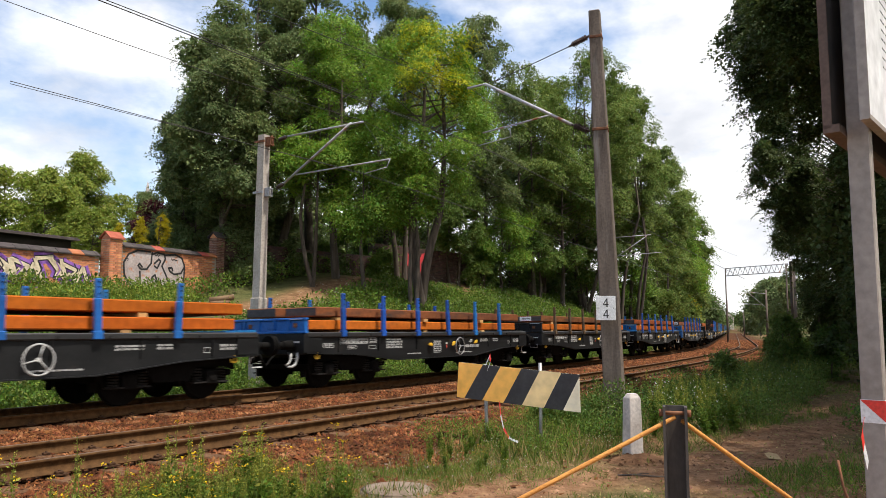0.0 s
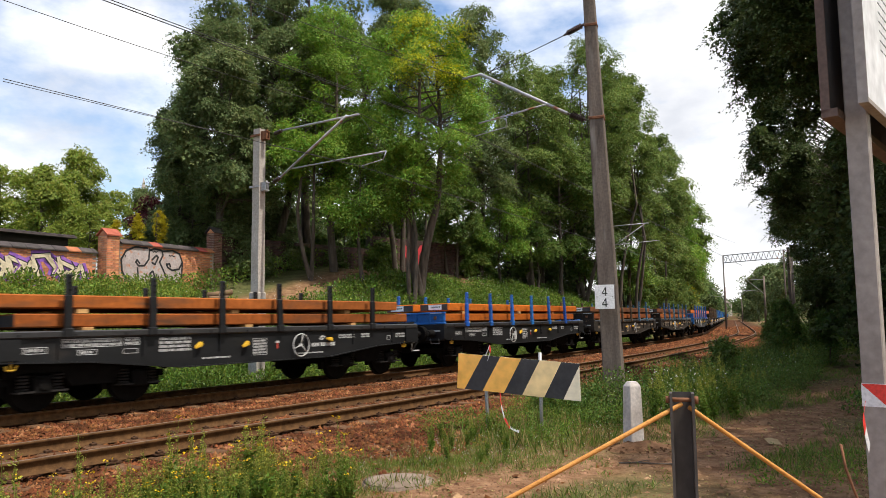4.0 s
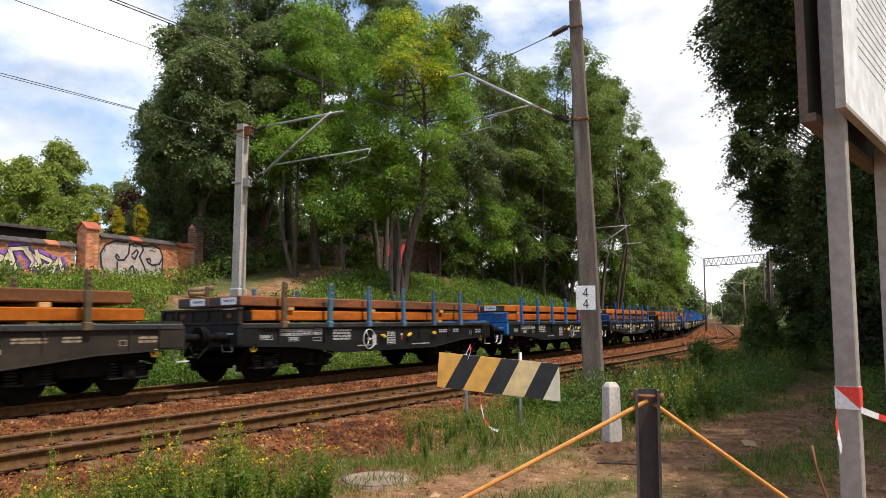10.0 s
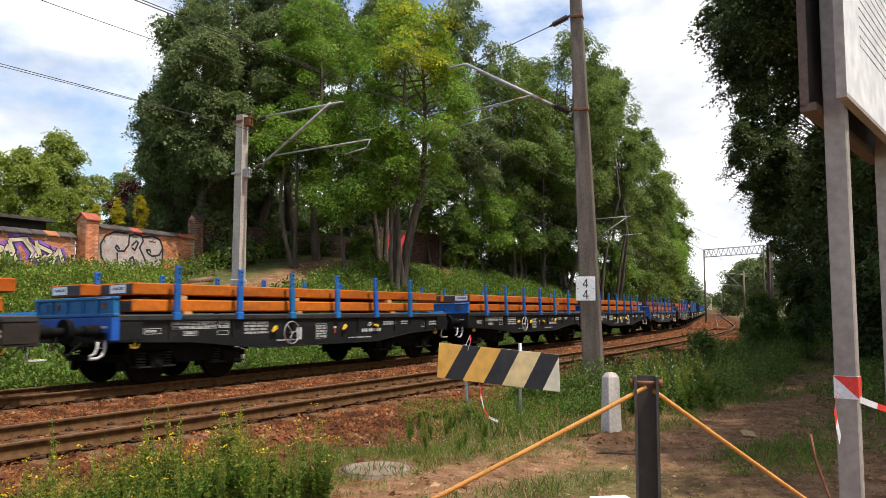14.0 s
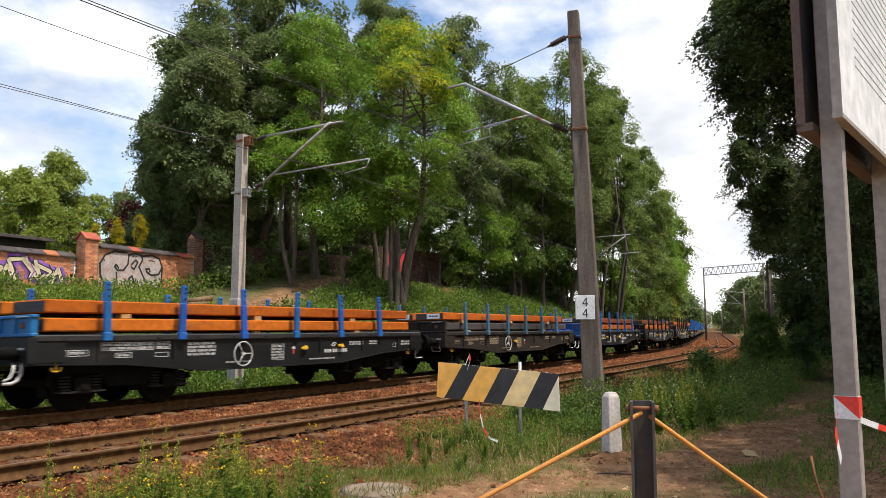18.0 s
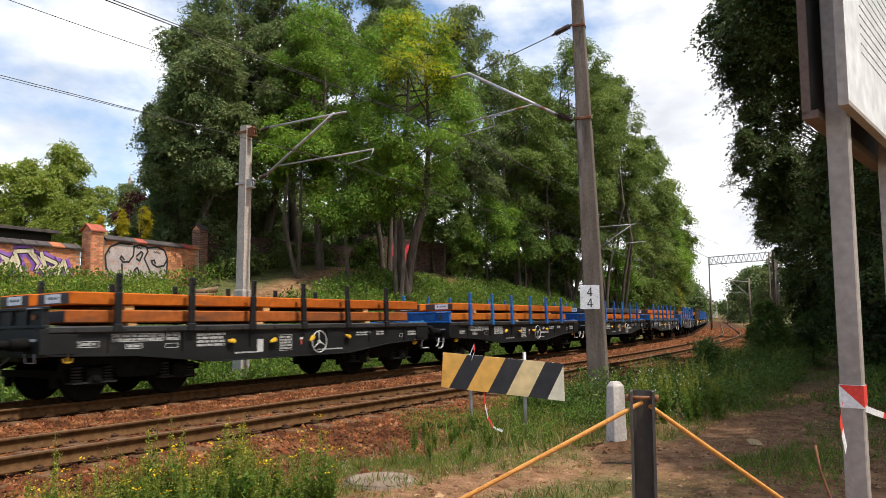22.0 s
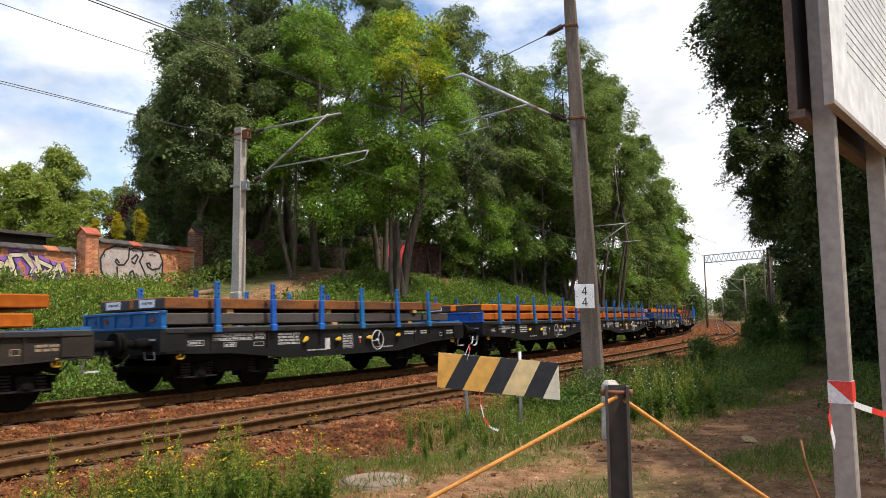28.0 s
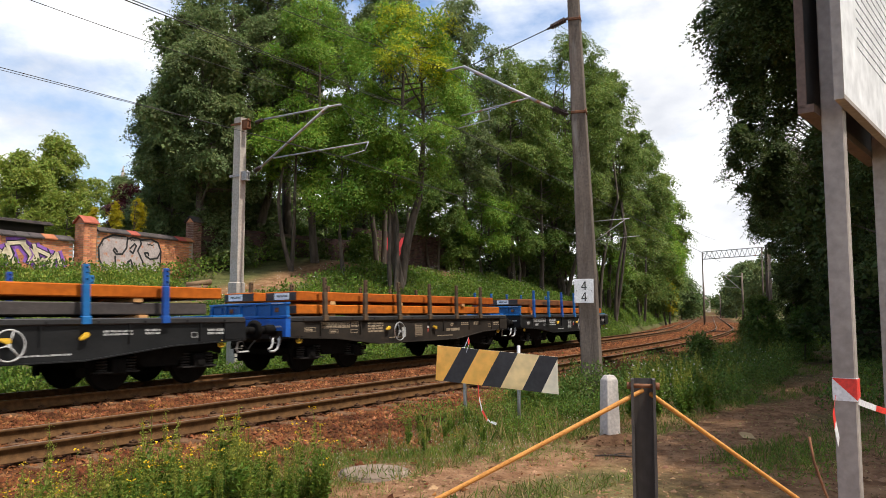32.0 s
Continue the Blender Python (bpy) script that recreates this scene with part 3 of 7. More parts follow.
def bogie_frame():
    """A two-axle bogie: arched side frames, axle boxes between coil springs, bolster and brake beams."""
    bm = bmesh.new()
    for y in (-1.0, 1.0):
        add_prism(bm, [(-1.5, 0.58), (-1.22, 0.66), (-0.58, 0.66), (-0.38, 0.40), (0.38, 0.40), (0.58, 0.66), (1.22, 0.66), (1.5, 0.58), (1.5, 0.80), (0.6, 0.89), (-0.6, 0.89), (-1.5, 0.80)], y - 0.05, y + 0.05)
        for x in (-AXLE, AXLE):
            add_box(bm, x - 0.15, x + 0.15, y - 0.13, y + 0.13, 0.30, 0.60, bevel=0.03)
            add_tube(bm, (x, y - 0.15, 0.46), (x, y + 0.15, 0.46), 0.085, seg=12)
            add_box(bm, x - 0.42, x + 0.42, y - 0.11, y + 0.11, 0.335, 0.365, mi=1)
            for k in (-0.29, 0.29):
                for c in range(5):
                    add_tube(bm, (x + k, y, 0.375 + c * 0.055), (x + k, y, 0.405 + c * 0.055), 0.095, seg=10, mi=1)
    add_box(bm, -0.25, 0.25, -1.0, 1.0, 0.52, 0.86, bevel=0.03)
    for x in (-1.45, -0.36, 0.36, 1.45):
        add_box(bm, x - 0.05, x + 0.05, -0.95, 0.95, 0.46, 0.58)
        for y in (-0.75, 0.75):
            add_box(bm, x - 0.05, x + 0.05, y - 0.06, y + 0.06, 0.28, 0.54)
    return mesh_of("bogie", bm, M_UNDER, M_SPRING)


def wheelset():
    bm = bmesh.new()
    add_tube(bm, (0, -1.0, 0), (0, 1.0, 0), 0.08, seg=10)
    for y in (-1, 1):
        add_tube(bm, (0, y * 0.69, 0), (0, y * 0.725, 0), 0.475, seg=28)
        add_tube(bm, (0, y * 0.725, 0), (0, y * 0.82, 0), 0.445, 0.44, seg=28)
        add_tube(bm, (0, y * 0.82, 0), (0, y * 0.86, 0), 0.15, 0.13, seg=12)
        for k in range(3):
            c, q = math.cos(k * 2.094), math.sin(k * 2.094)
            add_tube(bm, (0.27 * c, y * 0.815, 0.27 * q), (0.27 * c, y * 0.828, 0.27 * q), 0.04, seg=8)
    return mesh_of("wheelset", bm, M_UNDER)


def stanchion(mat):
    bm = bmesh.new()
    add_box(bm, -0.065, 0.065, -0.045, 0.045, 0.0, 0.62, bevel=0.012)
    add_box(bm, -0.050, 0.050, -0.040, 0.040, 0.62, 0.97, bevel=0.010)
    add_box(bm, -0.085, 0.085, -0.055, 0.055, -0.10, 0.05, bevel=0.01)
    for z in (0.70, 0.82, 0.91):
        add_tube(bm, (0, -0.052, z), (0, 0.052, z), 0.018, seg=8, mi=1)
    return mesh_of("stanchion", bm, mat, M_UNDER)


def end_wall(mat):
    """A low hinged end wall with ribs and lashing pockets."""
    bm = bmesh.new()
    add_box(bm, -0.02, 0.02, -1.28, 1.28, 0.0, 0.36)
    for z in (0.0, 0.31):
        add_box(bm, -0.07, 0.05, -1.30, 1.30, z, z + 0.055, bevel=0.01)
    for k in range(6):
        y = -1.24 + k * 0.496
        add_box(bm, -0.065, 0.045, y - 0.035, y + 0.035, 0.05, 0.315)
    for y in (-0.95, 0.55):
        add_box(bm, -0.055, -0.021, y - 0.05, y + 0.05, 0.14, 0.24, mi=1)
    for y in (-0.2, 1.0):
        add_box(bm, -0.05, -0.021, y - 0.12, y + 0.12, 0.12, 0.26)
    add_box(bm, -0.072, -0.069, -1.2, -0.8, 0.325, 0.345, mi=2)
    return mesh_of("end_wall", bm, mat, M_RUSTIRON, M_WHITE)


def folded_wall(mat):
    bm = bmesh.new()
    add_box(bm, -0.85, 0.0, -1.15, 1.15, 0.0, 0.045, bevel=0.008)
    for k in range(6):
        y = -1.12 + k * 0.448
        add_box(bm, -0.80, 0.0, y - 0.03, y + 0.03, 0.045, 0.085)
    return mesh_of("folded_end_wall", bm, mat)


def headplate(mat):
    bm = bmesh.new()
    add_prism(bm, [(-0.12, 0.88), (0.04, 0.88), (0.04, 1.30), (-0.12, 1.30)], -1.31, -1.20)
    add_box(bm, -0.10, -0.06, -1.30, 1.30, 1.02, 1.30)
    add_box(bm, -0.102, -0.098, -1.15, -0.80, 1.10, 1.14, mi=1)
    return mesh_of("head_plate", bm, mat, M_WHITE)


def buffer():
    bm = bmesh.new()
    add_box(bm, 0.0, 0.06, -0.17, 0.17, -0.17, 0.17, bevel=0.02)
    add_tube(bm, (0.05, 0, 0), (0.38, 0, 0), 0.12, 0.10, seg=12)
    add_tube(bm, (0.38, 0, 0), (0.65, 0, 0), 0.08, seg=12)
    add_tube(bm, (0.65, 0, 0), (0.69, 0, 0), 0.225, seg=20)
    add_tube(bm, (0.69, 0, 0), (0.705, 0, 0), 0.225, 0.15, seg=20)
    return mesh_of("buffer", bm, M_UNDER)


def coupling():
    bm = bmesh.new()
    add_path(bm, [(0, 0, 0), (0.28, 0, 0.02), (0.42, 0, -0.06)], 0.035)
    add_path(bm, [(0.30, -0.06, 0), (0.40, -0.06, -0.30), (0.40, 0.06, -0.30), (0.30, 0.06, 0)], 0.02)
    return mesh_of("coupling", bm, M_UNDER)


def brake_hose():
    bm = bmesh.new()
    add_path(bm, [(0, 0, -0.15), (0.18, 0, -0.30), (0.30, 0, -0.42), (0.42, 0, -0.30), (0.5, 0, -0.15)], 0.022)
    return mesh_of("brake_hose", bm, M_UNDER)


def brake_wheel(mat):
    bm = bmesh.new()
    n, r = 28, 0.255
    ring = [(r * math.cos(2 * math.pi * i / n), 0, r * math.sin(2 * math.pi * i / n)) for i in range(n + 1)]
    add_path(bm, ring, 0.014)
    for k in range(3):
        a = 0.6 + k * 2.094
        add_tube(bm, (0, 0, 0), (r * math.cos(a), 0, r * math.sin(a)), 0.013, seg=6)
    add_tube(bm, (0, 0.05, 0), (0, -0.02, 0), 0.035, seg=10)
    return mesh_of("brake_wheel", bm, mat)


def lever():
    """A swollen hand lever on a short spindle."""
    bm = bmesh.new()
    pts = [(0.03 * math.cos(a) - 0.07, 0.03 * math.sin(a)) for a in np.linspace(math.pi / 2, 3 * math.pi / 2, 6)]
    pts += [(0.055 * math.cos(a) + 0.05, 0.052 * math.sin(a)) for a in np.linspace(-math.pi / 2, math.pi / 2, 8)]
    add_prism(bm, pts, -0.075, -0.02)
    bmesh.ops.recalc_face_normals(bm, faces=bm.faces[:])
    bmesh.ops.bevel(bm, geom=[e for e in bm.edges if abs(e.verts[0].co.y - e.verts[1].co.y) < 1e-6], offset=0.014, segments=2, affect="EDGES")
    add_tube(bm, (0.05, 0.05, 0), (0.05, -0.02, 0), 0.024, seg=8)
    return mesh_of("lever", bm, M_YELLOWP)


def hook():
    bm = bmesh.new()
    add_path(bm, [(-0.09, 0, 0.0), (-0.07, 0, -0.06), (0.0, 0, -0.075), (0.07, 0, -0.06), (0.09, 0, 0.0)], 0.02)
    add_tube(bm, (0, 0, 0.07), (0, 0, -0.07), 0.02, seg=6)
    return mesh_of("lashing_hook", bm, M_YELLOWP)


def step():
    bm = bmesh.new()
    add_path(bm, [(-0.13, 0, 0.15), (-0.16, 0, 0.0), (0.13, 0, 0.0), (0.17, 0, 0.15)], 0.013)
    return mesh_of("step", bm, M_GALV)


def handrail():
    bm = bmesh.new()
    add_path(bm, [(0.10, 0, 0.22), (-0.02, 0, 0.18), (-0.06, 0, 0.02), (0.02, 0, -0.02)], 0.018)
    add_box(bm, -0.02, 0.26, -0.04, 0.04, -0.04, -0.01)
    return mesh_of("shunter_step", bm, M_WHITE)


def coupling_pipe():
    """A pale bent pipe that hangs before the headstock."""
    bm = bmesh.new()
    add_path(bm, [(0.06, 0, 0.30), (0.05, 0, 0.16), (0.0, 0, 0.05), (-0.10, 0, 0.0), (-0.24, 0, 0.0)], 0.028, seg=8)
    add_path(bm, [(0.0, 0.14, 0.30), (-0.01, 0.14, 0.18), (-0.06, 0.14, 0.08), (-0.16, 0.14, 0.04)], 0.024, seg=8)
    return mesh_of("coupling_pipe", bm, M_WHITE)


def marking_rows(bm, x0, z0, w, h, rows, cols, rng, mi=0):
    """Plain bars in place of small stencilled lines: one for each character, set in words."""
    for r in range(rows):
        x, left = x0, rng.randrange(3, 8)
        zc, hh = z0 + h * (r + 0.5) / rows, min(0.034, h / rows * 0.34)
        while x < x0 + w - 0.02:
            l = rng.uniform(0.45, 0.85) * hh * 1.5
            add_box(bm, x, x + l, -1.2595, -1.257, zc - hh, zc + hh * rng.choice((1.0, 1.0, 0.8)), mi)
            left -= 1
            x += l + hh * (0.45 if left else 1.5)
            left = left or rng.randrange(3, 8)


def frame_box(bm, x0, x1, z0, z1, t=0.010, mi=0):
    for a in ((x0, x1, z0, z0 + t), (x0, x1, z1 - t, z1), (x0, x0 + t, z0, z1), (x1 - t, x1, z0, z1)):
        add_box(bm, a[0], a[1], -1.2595, -1.257, a[2], a[3], mi)


def swoosh(bm, x, z, s, mi=0):
    """The operator's mark: two plain curved shapes."""
    for k in (-1, 1):
        pts = []
        for i in range(7):
            a = math.pi * i / 6
            pts.append((x + k * s * (0.55 * math.cos(a) + 0.12), z + k * s * 0.33 * math.sin(a)))
        for i in range(7):
            a = math.pi * (6 - i) / 6
            pts.append((x + k * s * (0.30 * math.cos(a) + 0.2), z + k * s * (0.12 * math.sin(a) + 0.02)))
        add_prism(bm, pts if k < 0 else pts, -1.2600, -1.2575, mi)


def lettering(seed, clean):
    rng = random.Random(seed)
    bm = bmesh.new()
    mi = 0 if clean else 1
    frame_box(bm, -5.35, -5.10, 0.98, 1.08, mi=mi)
    frame_box(bm, -5.08, -4.72, 0.97, 1.08, mi=mi)
    add_box(bm, -4.90, -4.89, -1.2595, -1.257, 0.97, 1.08, mi)
    marking_rows(bm, -4.45, 1.06, 1.05, 0.13, 2, 1, rng, mi)
    frame_box(bm, -4.48, -3.38, 1.05, 1.20, 0.012, mi)
    frame_box(bm, -3.32, -3.02, 1.06, 1.20, 0.010, mi)
    marking_rows(bm, -3.30, 1.07, 0.26, 0.12, 2, 1, rng, mi)
    frame_box(bm, -4.2, -3.85, 0.92, 1.01, 0.010, mi)
    frame_box(bm, -3.35, -3.05, 0.91, 1.00, 0.010, mi)
    marking_rows(bm, -2.6, 0.90, 0.72, 0.29, 4, 1, rng, mi)
    marking_rows(bm, -4.15, 0.935, 0.26, 0.06, 1, 1, rng, mi)
    marking_rows(bm, -5.05, 0.995, 0.28, 0.07, 1, 1, rng, mi)
    marking_rows(bm, -1.62, 0.72, 0.7, 0.05, 1, 1, rng, mi)
    frame_box(bm, -0.30, 0.10, 0.74, 1.10, 0.008, mi)
    marking_rows(bm, -0.28, 0.76, 0.36, 0.32, 5, 1, rng, mi)
    if seed % 4 == 0:
        add_box(bm, -0.98, -0.80, -1.2600, -1.257, 0.74, 1.02, 0)
    add_box(bm, 0.36, 0.46, -1.2600, -1.257, 0.98, 1.03, 0)
    add_box(bm, 0.39, 0.43, -1.2605, -1.257, 0.86, 0.98, 2)
    if seed % 3:
        swoosh(bm, 1.85, 1.06, 0.16, mi)
        x = 1.50
        for k in range(9):
            w = rng.uniform(0.055, 0.085)
            add_box(bm, x, x + w, -1.2600, -1.257, 0.86, 0.945, mi)
            x += w + (0.06 if k == 2 else 0.018)
    marking_rows(bm, 2.45, 1.02, 0.6, 0.11, 2, 1, rng, mi)
    marking_rows(bm, 0.95, 0.70, 0.95, 0.045, 1, 1, rng, mi)
    marking_rows(bm, 3.3, 1.02, 0.35, 0.12, 2, 1, rng, mi)
    frame_box(bm, 4.35, 4.50, 0.94, 1.05, 0.010, mi)
    marking_rows(bm, 4.75, 0.98, 0.55, 0.14, 2, 1, rng, mi)
    return mesh_of("lettering", bm, M_WHITE, M_ORANGETXT, M_REDP)


M_REDP = node_mat("red_marking_paint", ((0.45, 0.05, 0.03), (0.58, 0.08, 0.05)), 6.0, 0.6)


def slab(mat, length, seed):
    bm = bmesh.new()
    add_box(bm, 0, length, -0.52, 0.52, 0, 0.235, bevel=0.022)
    me = mesh_of("steel_slab", bm, mat, M_SLABEND)
    for p in me.polygons:
        if abs(p.normal.x) > 0.9:
            p.material_index = 1
    return me


M_PAPER = node_mat("white_paper_label", ((0.78, 0.78, 0.77), (0.88, 0.88, 0.87)), 6.0, 0.6)


def slab_tag():
    bm = bmesh.new()
    add_box(bm, -0.006, 0.0, -0.24, 0.24, 0.04, 0.20)
    for k in range(7):
        add_box(bm, -0.0075, -0.006, -0.18 + k * 0.05, -0.15 + k * 0.05, 0.10, 0.15, mi=1)
    return mesh_of("paper_tag", bm, M_PAPER, M_WIRE)


def timber():
    bm = bmesh.new()
    add_box(bm, -0.10, 0.10, -1.10, 1.10, 0.0, 0.085, bevel=0.006)
    return mesh_of("timber_spacer", bm, M_WOOD)


# worn black paint, lightened for the sky that the bevelled top rail catches
M_CHORD = node_mat("worn_skylit_chord_paint", ((0.020, 0.020, 0.021), (0.040, 0.038, 0.036)), 2.5, 0.42, bump=0.06, spec=0.5, two=((0.085, 0.070, 0.058), 2.4, 0.62), stretch=(0.5, 1, 1.6))
PAINTS = {"B": M_BLUE, "T": M_TEAL, "R": M_RUSTY, "D": M_BROWN, "K": M_BLACK}
SLABS = {"o": M_SLAB, "r": M_SLABR, "b": M_SLABB, "g": M_SLABG}
MIXED = {6: "RRRRTT", 11: "RTTTTT"}
WORDS = {"M": "rusty and blue", "B": "blue", "T": "faded blue", "R": "rusty brown", "D": "dusty brown", "K": "black"}
# body, near end wall, far end wall, stanchions, upper slabs, lower slabs
WAGONS = ("KBBBoo KBKBbo KKKRbo KBBBro KBBBbr KKKKrr KBBBoo DDTMbr DDDTbr KBBBor DDKRob DDDRbo KDBMbo KBBBoo KBBBob DDBToo"
          " KBBBoo KBBBoo KBBBoo KBBBbo KBDBoo DDBTog KBKBro KKKKbo KKBKor KBBBoo KBBBgo KBBBoo KBBBbo DDBRoo KBBBbg KBBBoo KBBBgo KBBBog DBBRoo KBBBbo").split()


def build_wagon(j, code):
    body, near, far, post, upper, lower = code
    rng = random.Random(100 + j)
    w = new("freight_wagon")
    tagged(w, f"{'black' if body == 'K' else 'dusty brown'} flat wagon with {WORDS[post]} stanchions carrying steel slabs", "freight wagon", "wagons of the train")
    part("body", cached(("body", body), lambda: wagon_body(PAINTS[body])), w)
    part("lettering", cached(("txt", j % 6, body), lambda: lettering(j % 6, body == "K")), w)["kind"] = "stuff"
    for e in (-1, 1):
        b = part("bogie", cached("bogie", bogie_frame), w, pose(e * PIVOT, 0, 0))
        for k in (-AXLE, AXLE):
            WHEELS.append((j - 1, e * PIVOT + k, k, part("wheelset", cached("wheelset", wheelset), b, pose(k, 0, 0.46))))
        for y in (-0.875, 0.875):
            part("buffer", cached("buffer", buffer), w, pose(e * (HALF + 0.0), y, 1.05, 0, 0, 0 if e > 0 else 180))
        part("coupling", cached("coupling", coupling), w, pose(e * (HALF + 0.05), 0, 1.0, 0, 0, 0 if e > 0 else 180))
        part("brake_hose", cached("hose", brake_hose), w, pose(e * (HALF + 0.05), 0.35 * e, 1.0, 0, 0, 0 if e > 0 else 180))
    part("end_wall", cached(("end", near), lambda: end_wall(PAINTS[near])), w, pose(-HALF + 0.02, 0, 1.32))
    part("folded_end_wall", cached(("fold", far), lambda: folded_wall(PAINTS[far])), w, pose(HALF + 0.06, 0, 1.318, 0, -2.5, 0))
    head = near if (j - 1) in (3, 8, 12, 15, 18, 21, 27, 31, 33) else body
    part("head_plate", cached(("head", head), lambda: headplate(PAINTS[head])), w, pose(-HALF + 0.02, 0, 0.0))
    for k in range(6):
        x = -HALF + 1.31 + 1.62 * k
        tone = post if post != "M" else MIXED[j - 1][k]
        for y in (-1.30, 1.30):
            part("stanchion", cached(("post", tone), lambda: stanchion(PAINTS[tone])), w, pose(x, y, 1.33, rng.uniform(-1.5, 1.5), rng.uniform(-2.2, 2.2), 0))
    x0 = -HALF + 0.22
    for tier, mat in ((0, lower), (1, upper)):
        z = 1.315 + 0.088 + tier * (0.235 + 0.088)
        for k in range(3):
            part("timber_spacer", cached("timber", timber), w, pose(x0 + 1.5 + k * 3.5 + rng.uniform(-0.3, 0.3), rng.uniform(-0.05, 0.08), z - 0.0865, 0, 0, rng.uniform(-3, 3)))
        for y in (-0.56, 0.56):
            n = rng.randrange(3)
            sl = part("steel_slab", cached(("slab", mat, n), lambda: slab(SLABS[mat], 10.25 + 0.25 * n, n)), w, pose(x0 + rng.uniform(-0.1, 0.35), y, z, 0, 0, rng.uniform(-0.25, 0.25)))
            if tier == 1 and rng.random() < 0.75:
                part("paper_tag", cached("tag", slab_tag), sl, pose(-0.001, rng.uniform(-0.2, 0.2), 0.0), "white paper tag")
    light = j % 3 != 1
    part("brake_wheel", cached(("bw", light), lambda: brake_wheel(M_WHITE if light else M_GALV)), w, pose(-1.2 if (j - 1) in (5, 7, 8, 11, 13, 15, 16, 18, 19, 20, 28, 33) else 1.08 - SLACK.get(j - 1, 0.0), -1.33, 0.91, 0, rng.uniform(0, 100), 0))
    for x, z in ((-1.75, 1.0), (-0.55, 0.98), (0.72, 0.99), (2.05, 1.02)):
        if rng.random() < 0.72:
            part("lever", cached("lever", lever), w, pose(x, -1.27, z, 0, rng.uniform(-40, 20), 0), "yellow lever")
    for x in (-5.28, 5.12):
        part("lashing_hook", cached("hook", hook), w, pose(x, -1.24, 0.80), "yellow hook")
    part("step", cached("step", step), w, pose(-HALF - 0.06, -0.95, 0.74, 0, 0, 90))
    if near == "B" and j % 3:
        part("coupling_pipe", cached("pipe", coupling_pipe), w, pose(-HALF - 0.10, -1.05, 0.56), "pale bent pipe")
    part("shunter_step", cached("hand", handrail), w, pose(HALF - 0.05, -1.15, 0.62))
    return w


TRAIN = [(j - 1, build_wagon(j, code)) for j, code in enumerate(WAGONS)]

# the far track's own axis, by its length
FAR_XY = np.stack([LINE[:, 1] - GAP * np.sin(LINE[:, 3]), LINE[:, 2] + GAP * np.cos(LINE[:, 3])], 1)
FAR_S = np.concatenate([[0], np.cumsum(np.linalg.norm(np.diff(FAR_XY, axis=0), axis=1))])
FAR_S -= FAR_S[np.argmin(abs(LINE[:, 0]))]


def far_at(s):
    return Vector((np.interp(s, FAR_S, FAR_XY[:, 0]), np.interp(s, FAR_S, FAR_XY[:, 1]), 0.0))


def run(t):
    """How far the slowing train has come."""
    return 14.66 * t - 0.0443 * t * t + 1.6e-4 * t * (32 - t) * (22.5 - t)


def motions():
    lean = Matrix.Rotation(-math.atan(0.035 / 1.5), 4, "X")
    for j, w in TRAIN:
        rows = []
        for i in range(65):
            t = i * 0.5
            s = START + PITCH * j + SLACK.get(j, 0.0) - run(t) + HALF
            a, b = far_at(s - PIVOT), far_at(s + PIVOT)
            mid, h = (a + b) / 2, b - a
            rows.append((t, Matrix.Translation((mid.x, mid.y, 0.018)) @ Matrix.Rotation(math.atan2(h.y, h.x), 4, "Z") @ lean))
        walk(w, rows)
    # wheels roll while they pass on the near stretch
    stepw = 0.46 * radians(84)
    ticks = np.linspace(0, 34, 681)
    for j, x, k, wheel in WHEELS:
        s0 = START + PITCH * j + SLACK.get(j, 0.0) + HALF + x
        rows, n = [], 0
        for i in range(75):
            go = s0 - (44 - i * stepw)
            t = 0.0 if go <= 0 else float(np.interp(go, run(ticks), ticks))
            if 0 < t < 32:
                rows.append((t, pose(k, 0, 0.46, 0, -84.0 * i, 0)))
        if rows:
            first, last = rows[0][1], rows[-1][1]
            walk(wheel, ([(0.0, first)] if rows[0][0] > 0.1 else []) + rows + ([(32.0, last)] if rows[-1][0] < 31.9 else []))


# ---- trees ----
def limb(bm, p, q, r0, r1, rng, bow=0.12, n=4, seg=6):
    p, q = Vector(p), Vector(q)
    l = (q - p).length
    off = Vector((rng.uniform(-1, 1), rng.uniform(-1, 1), rng.uniform(-0.3, 0.6))) * l * bow
    pts = [p.lerp(q, i / n) + off * math.sin(math.pi * i / n) for i in range(n + 1)]
    for i in range(n):
        add_tube(bm, pts[i], pts[i + 1], r0 + (r1 - r0) * i / n, r0 + (r1 - r0) * (i + 1) / n, seg, cap=False)
    return pts


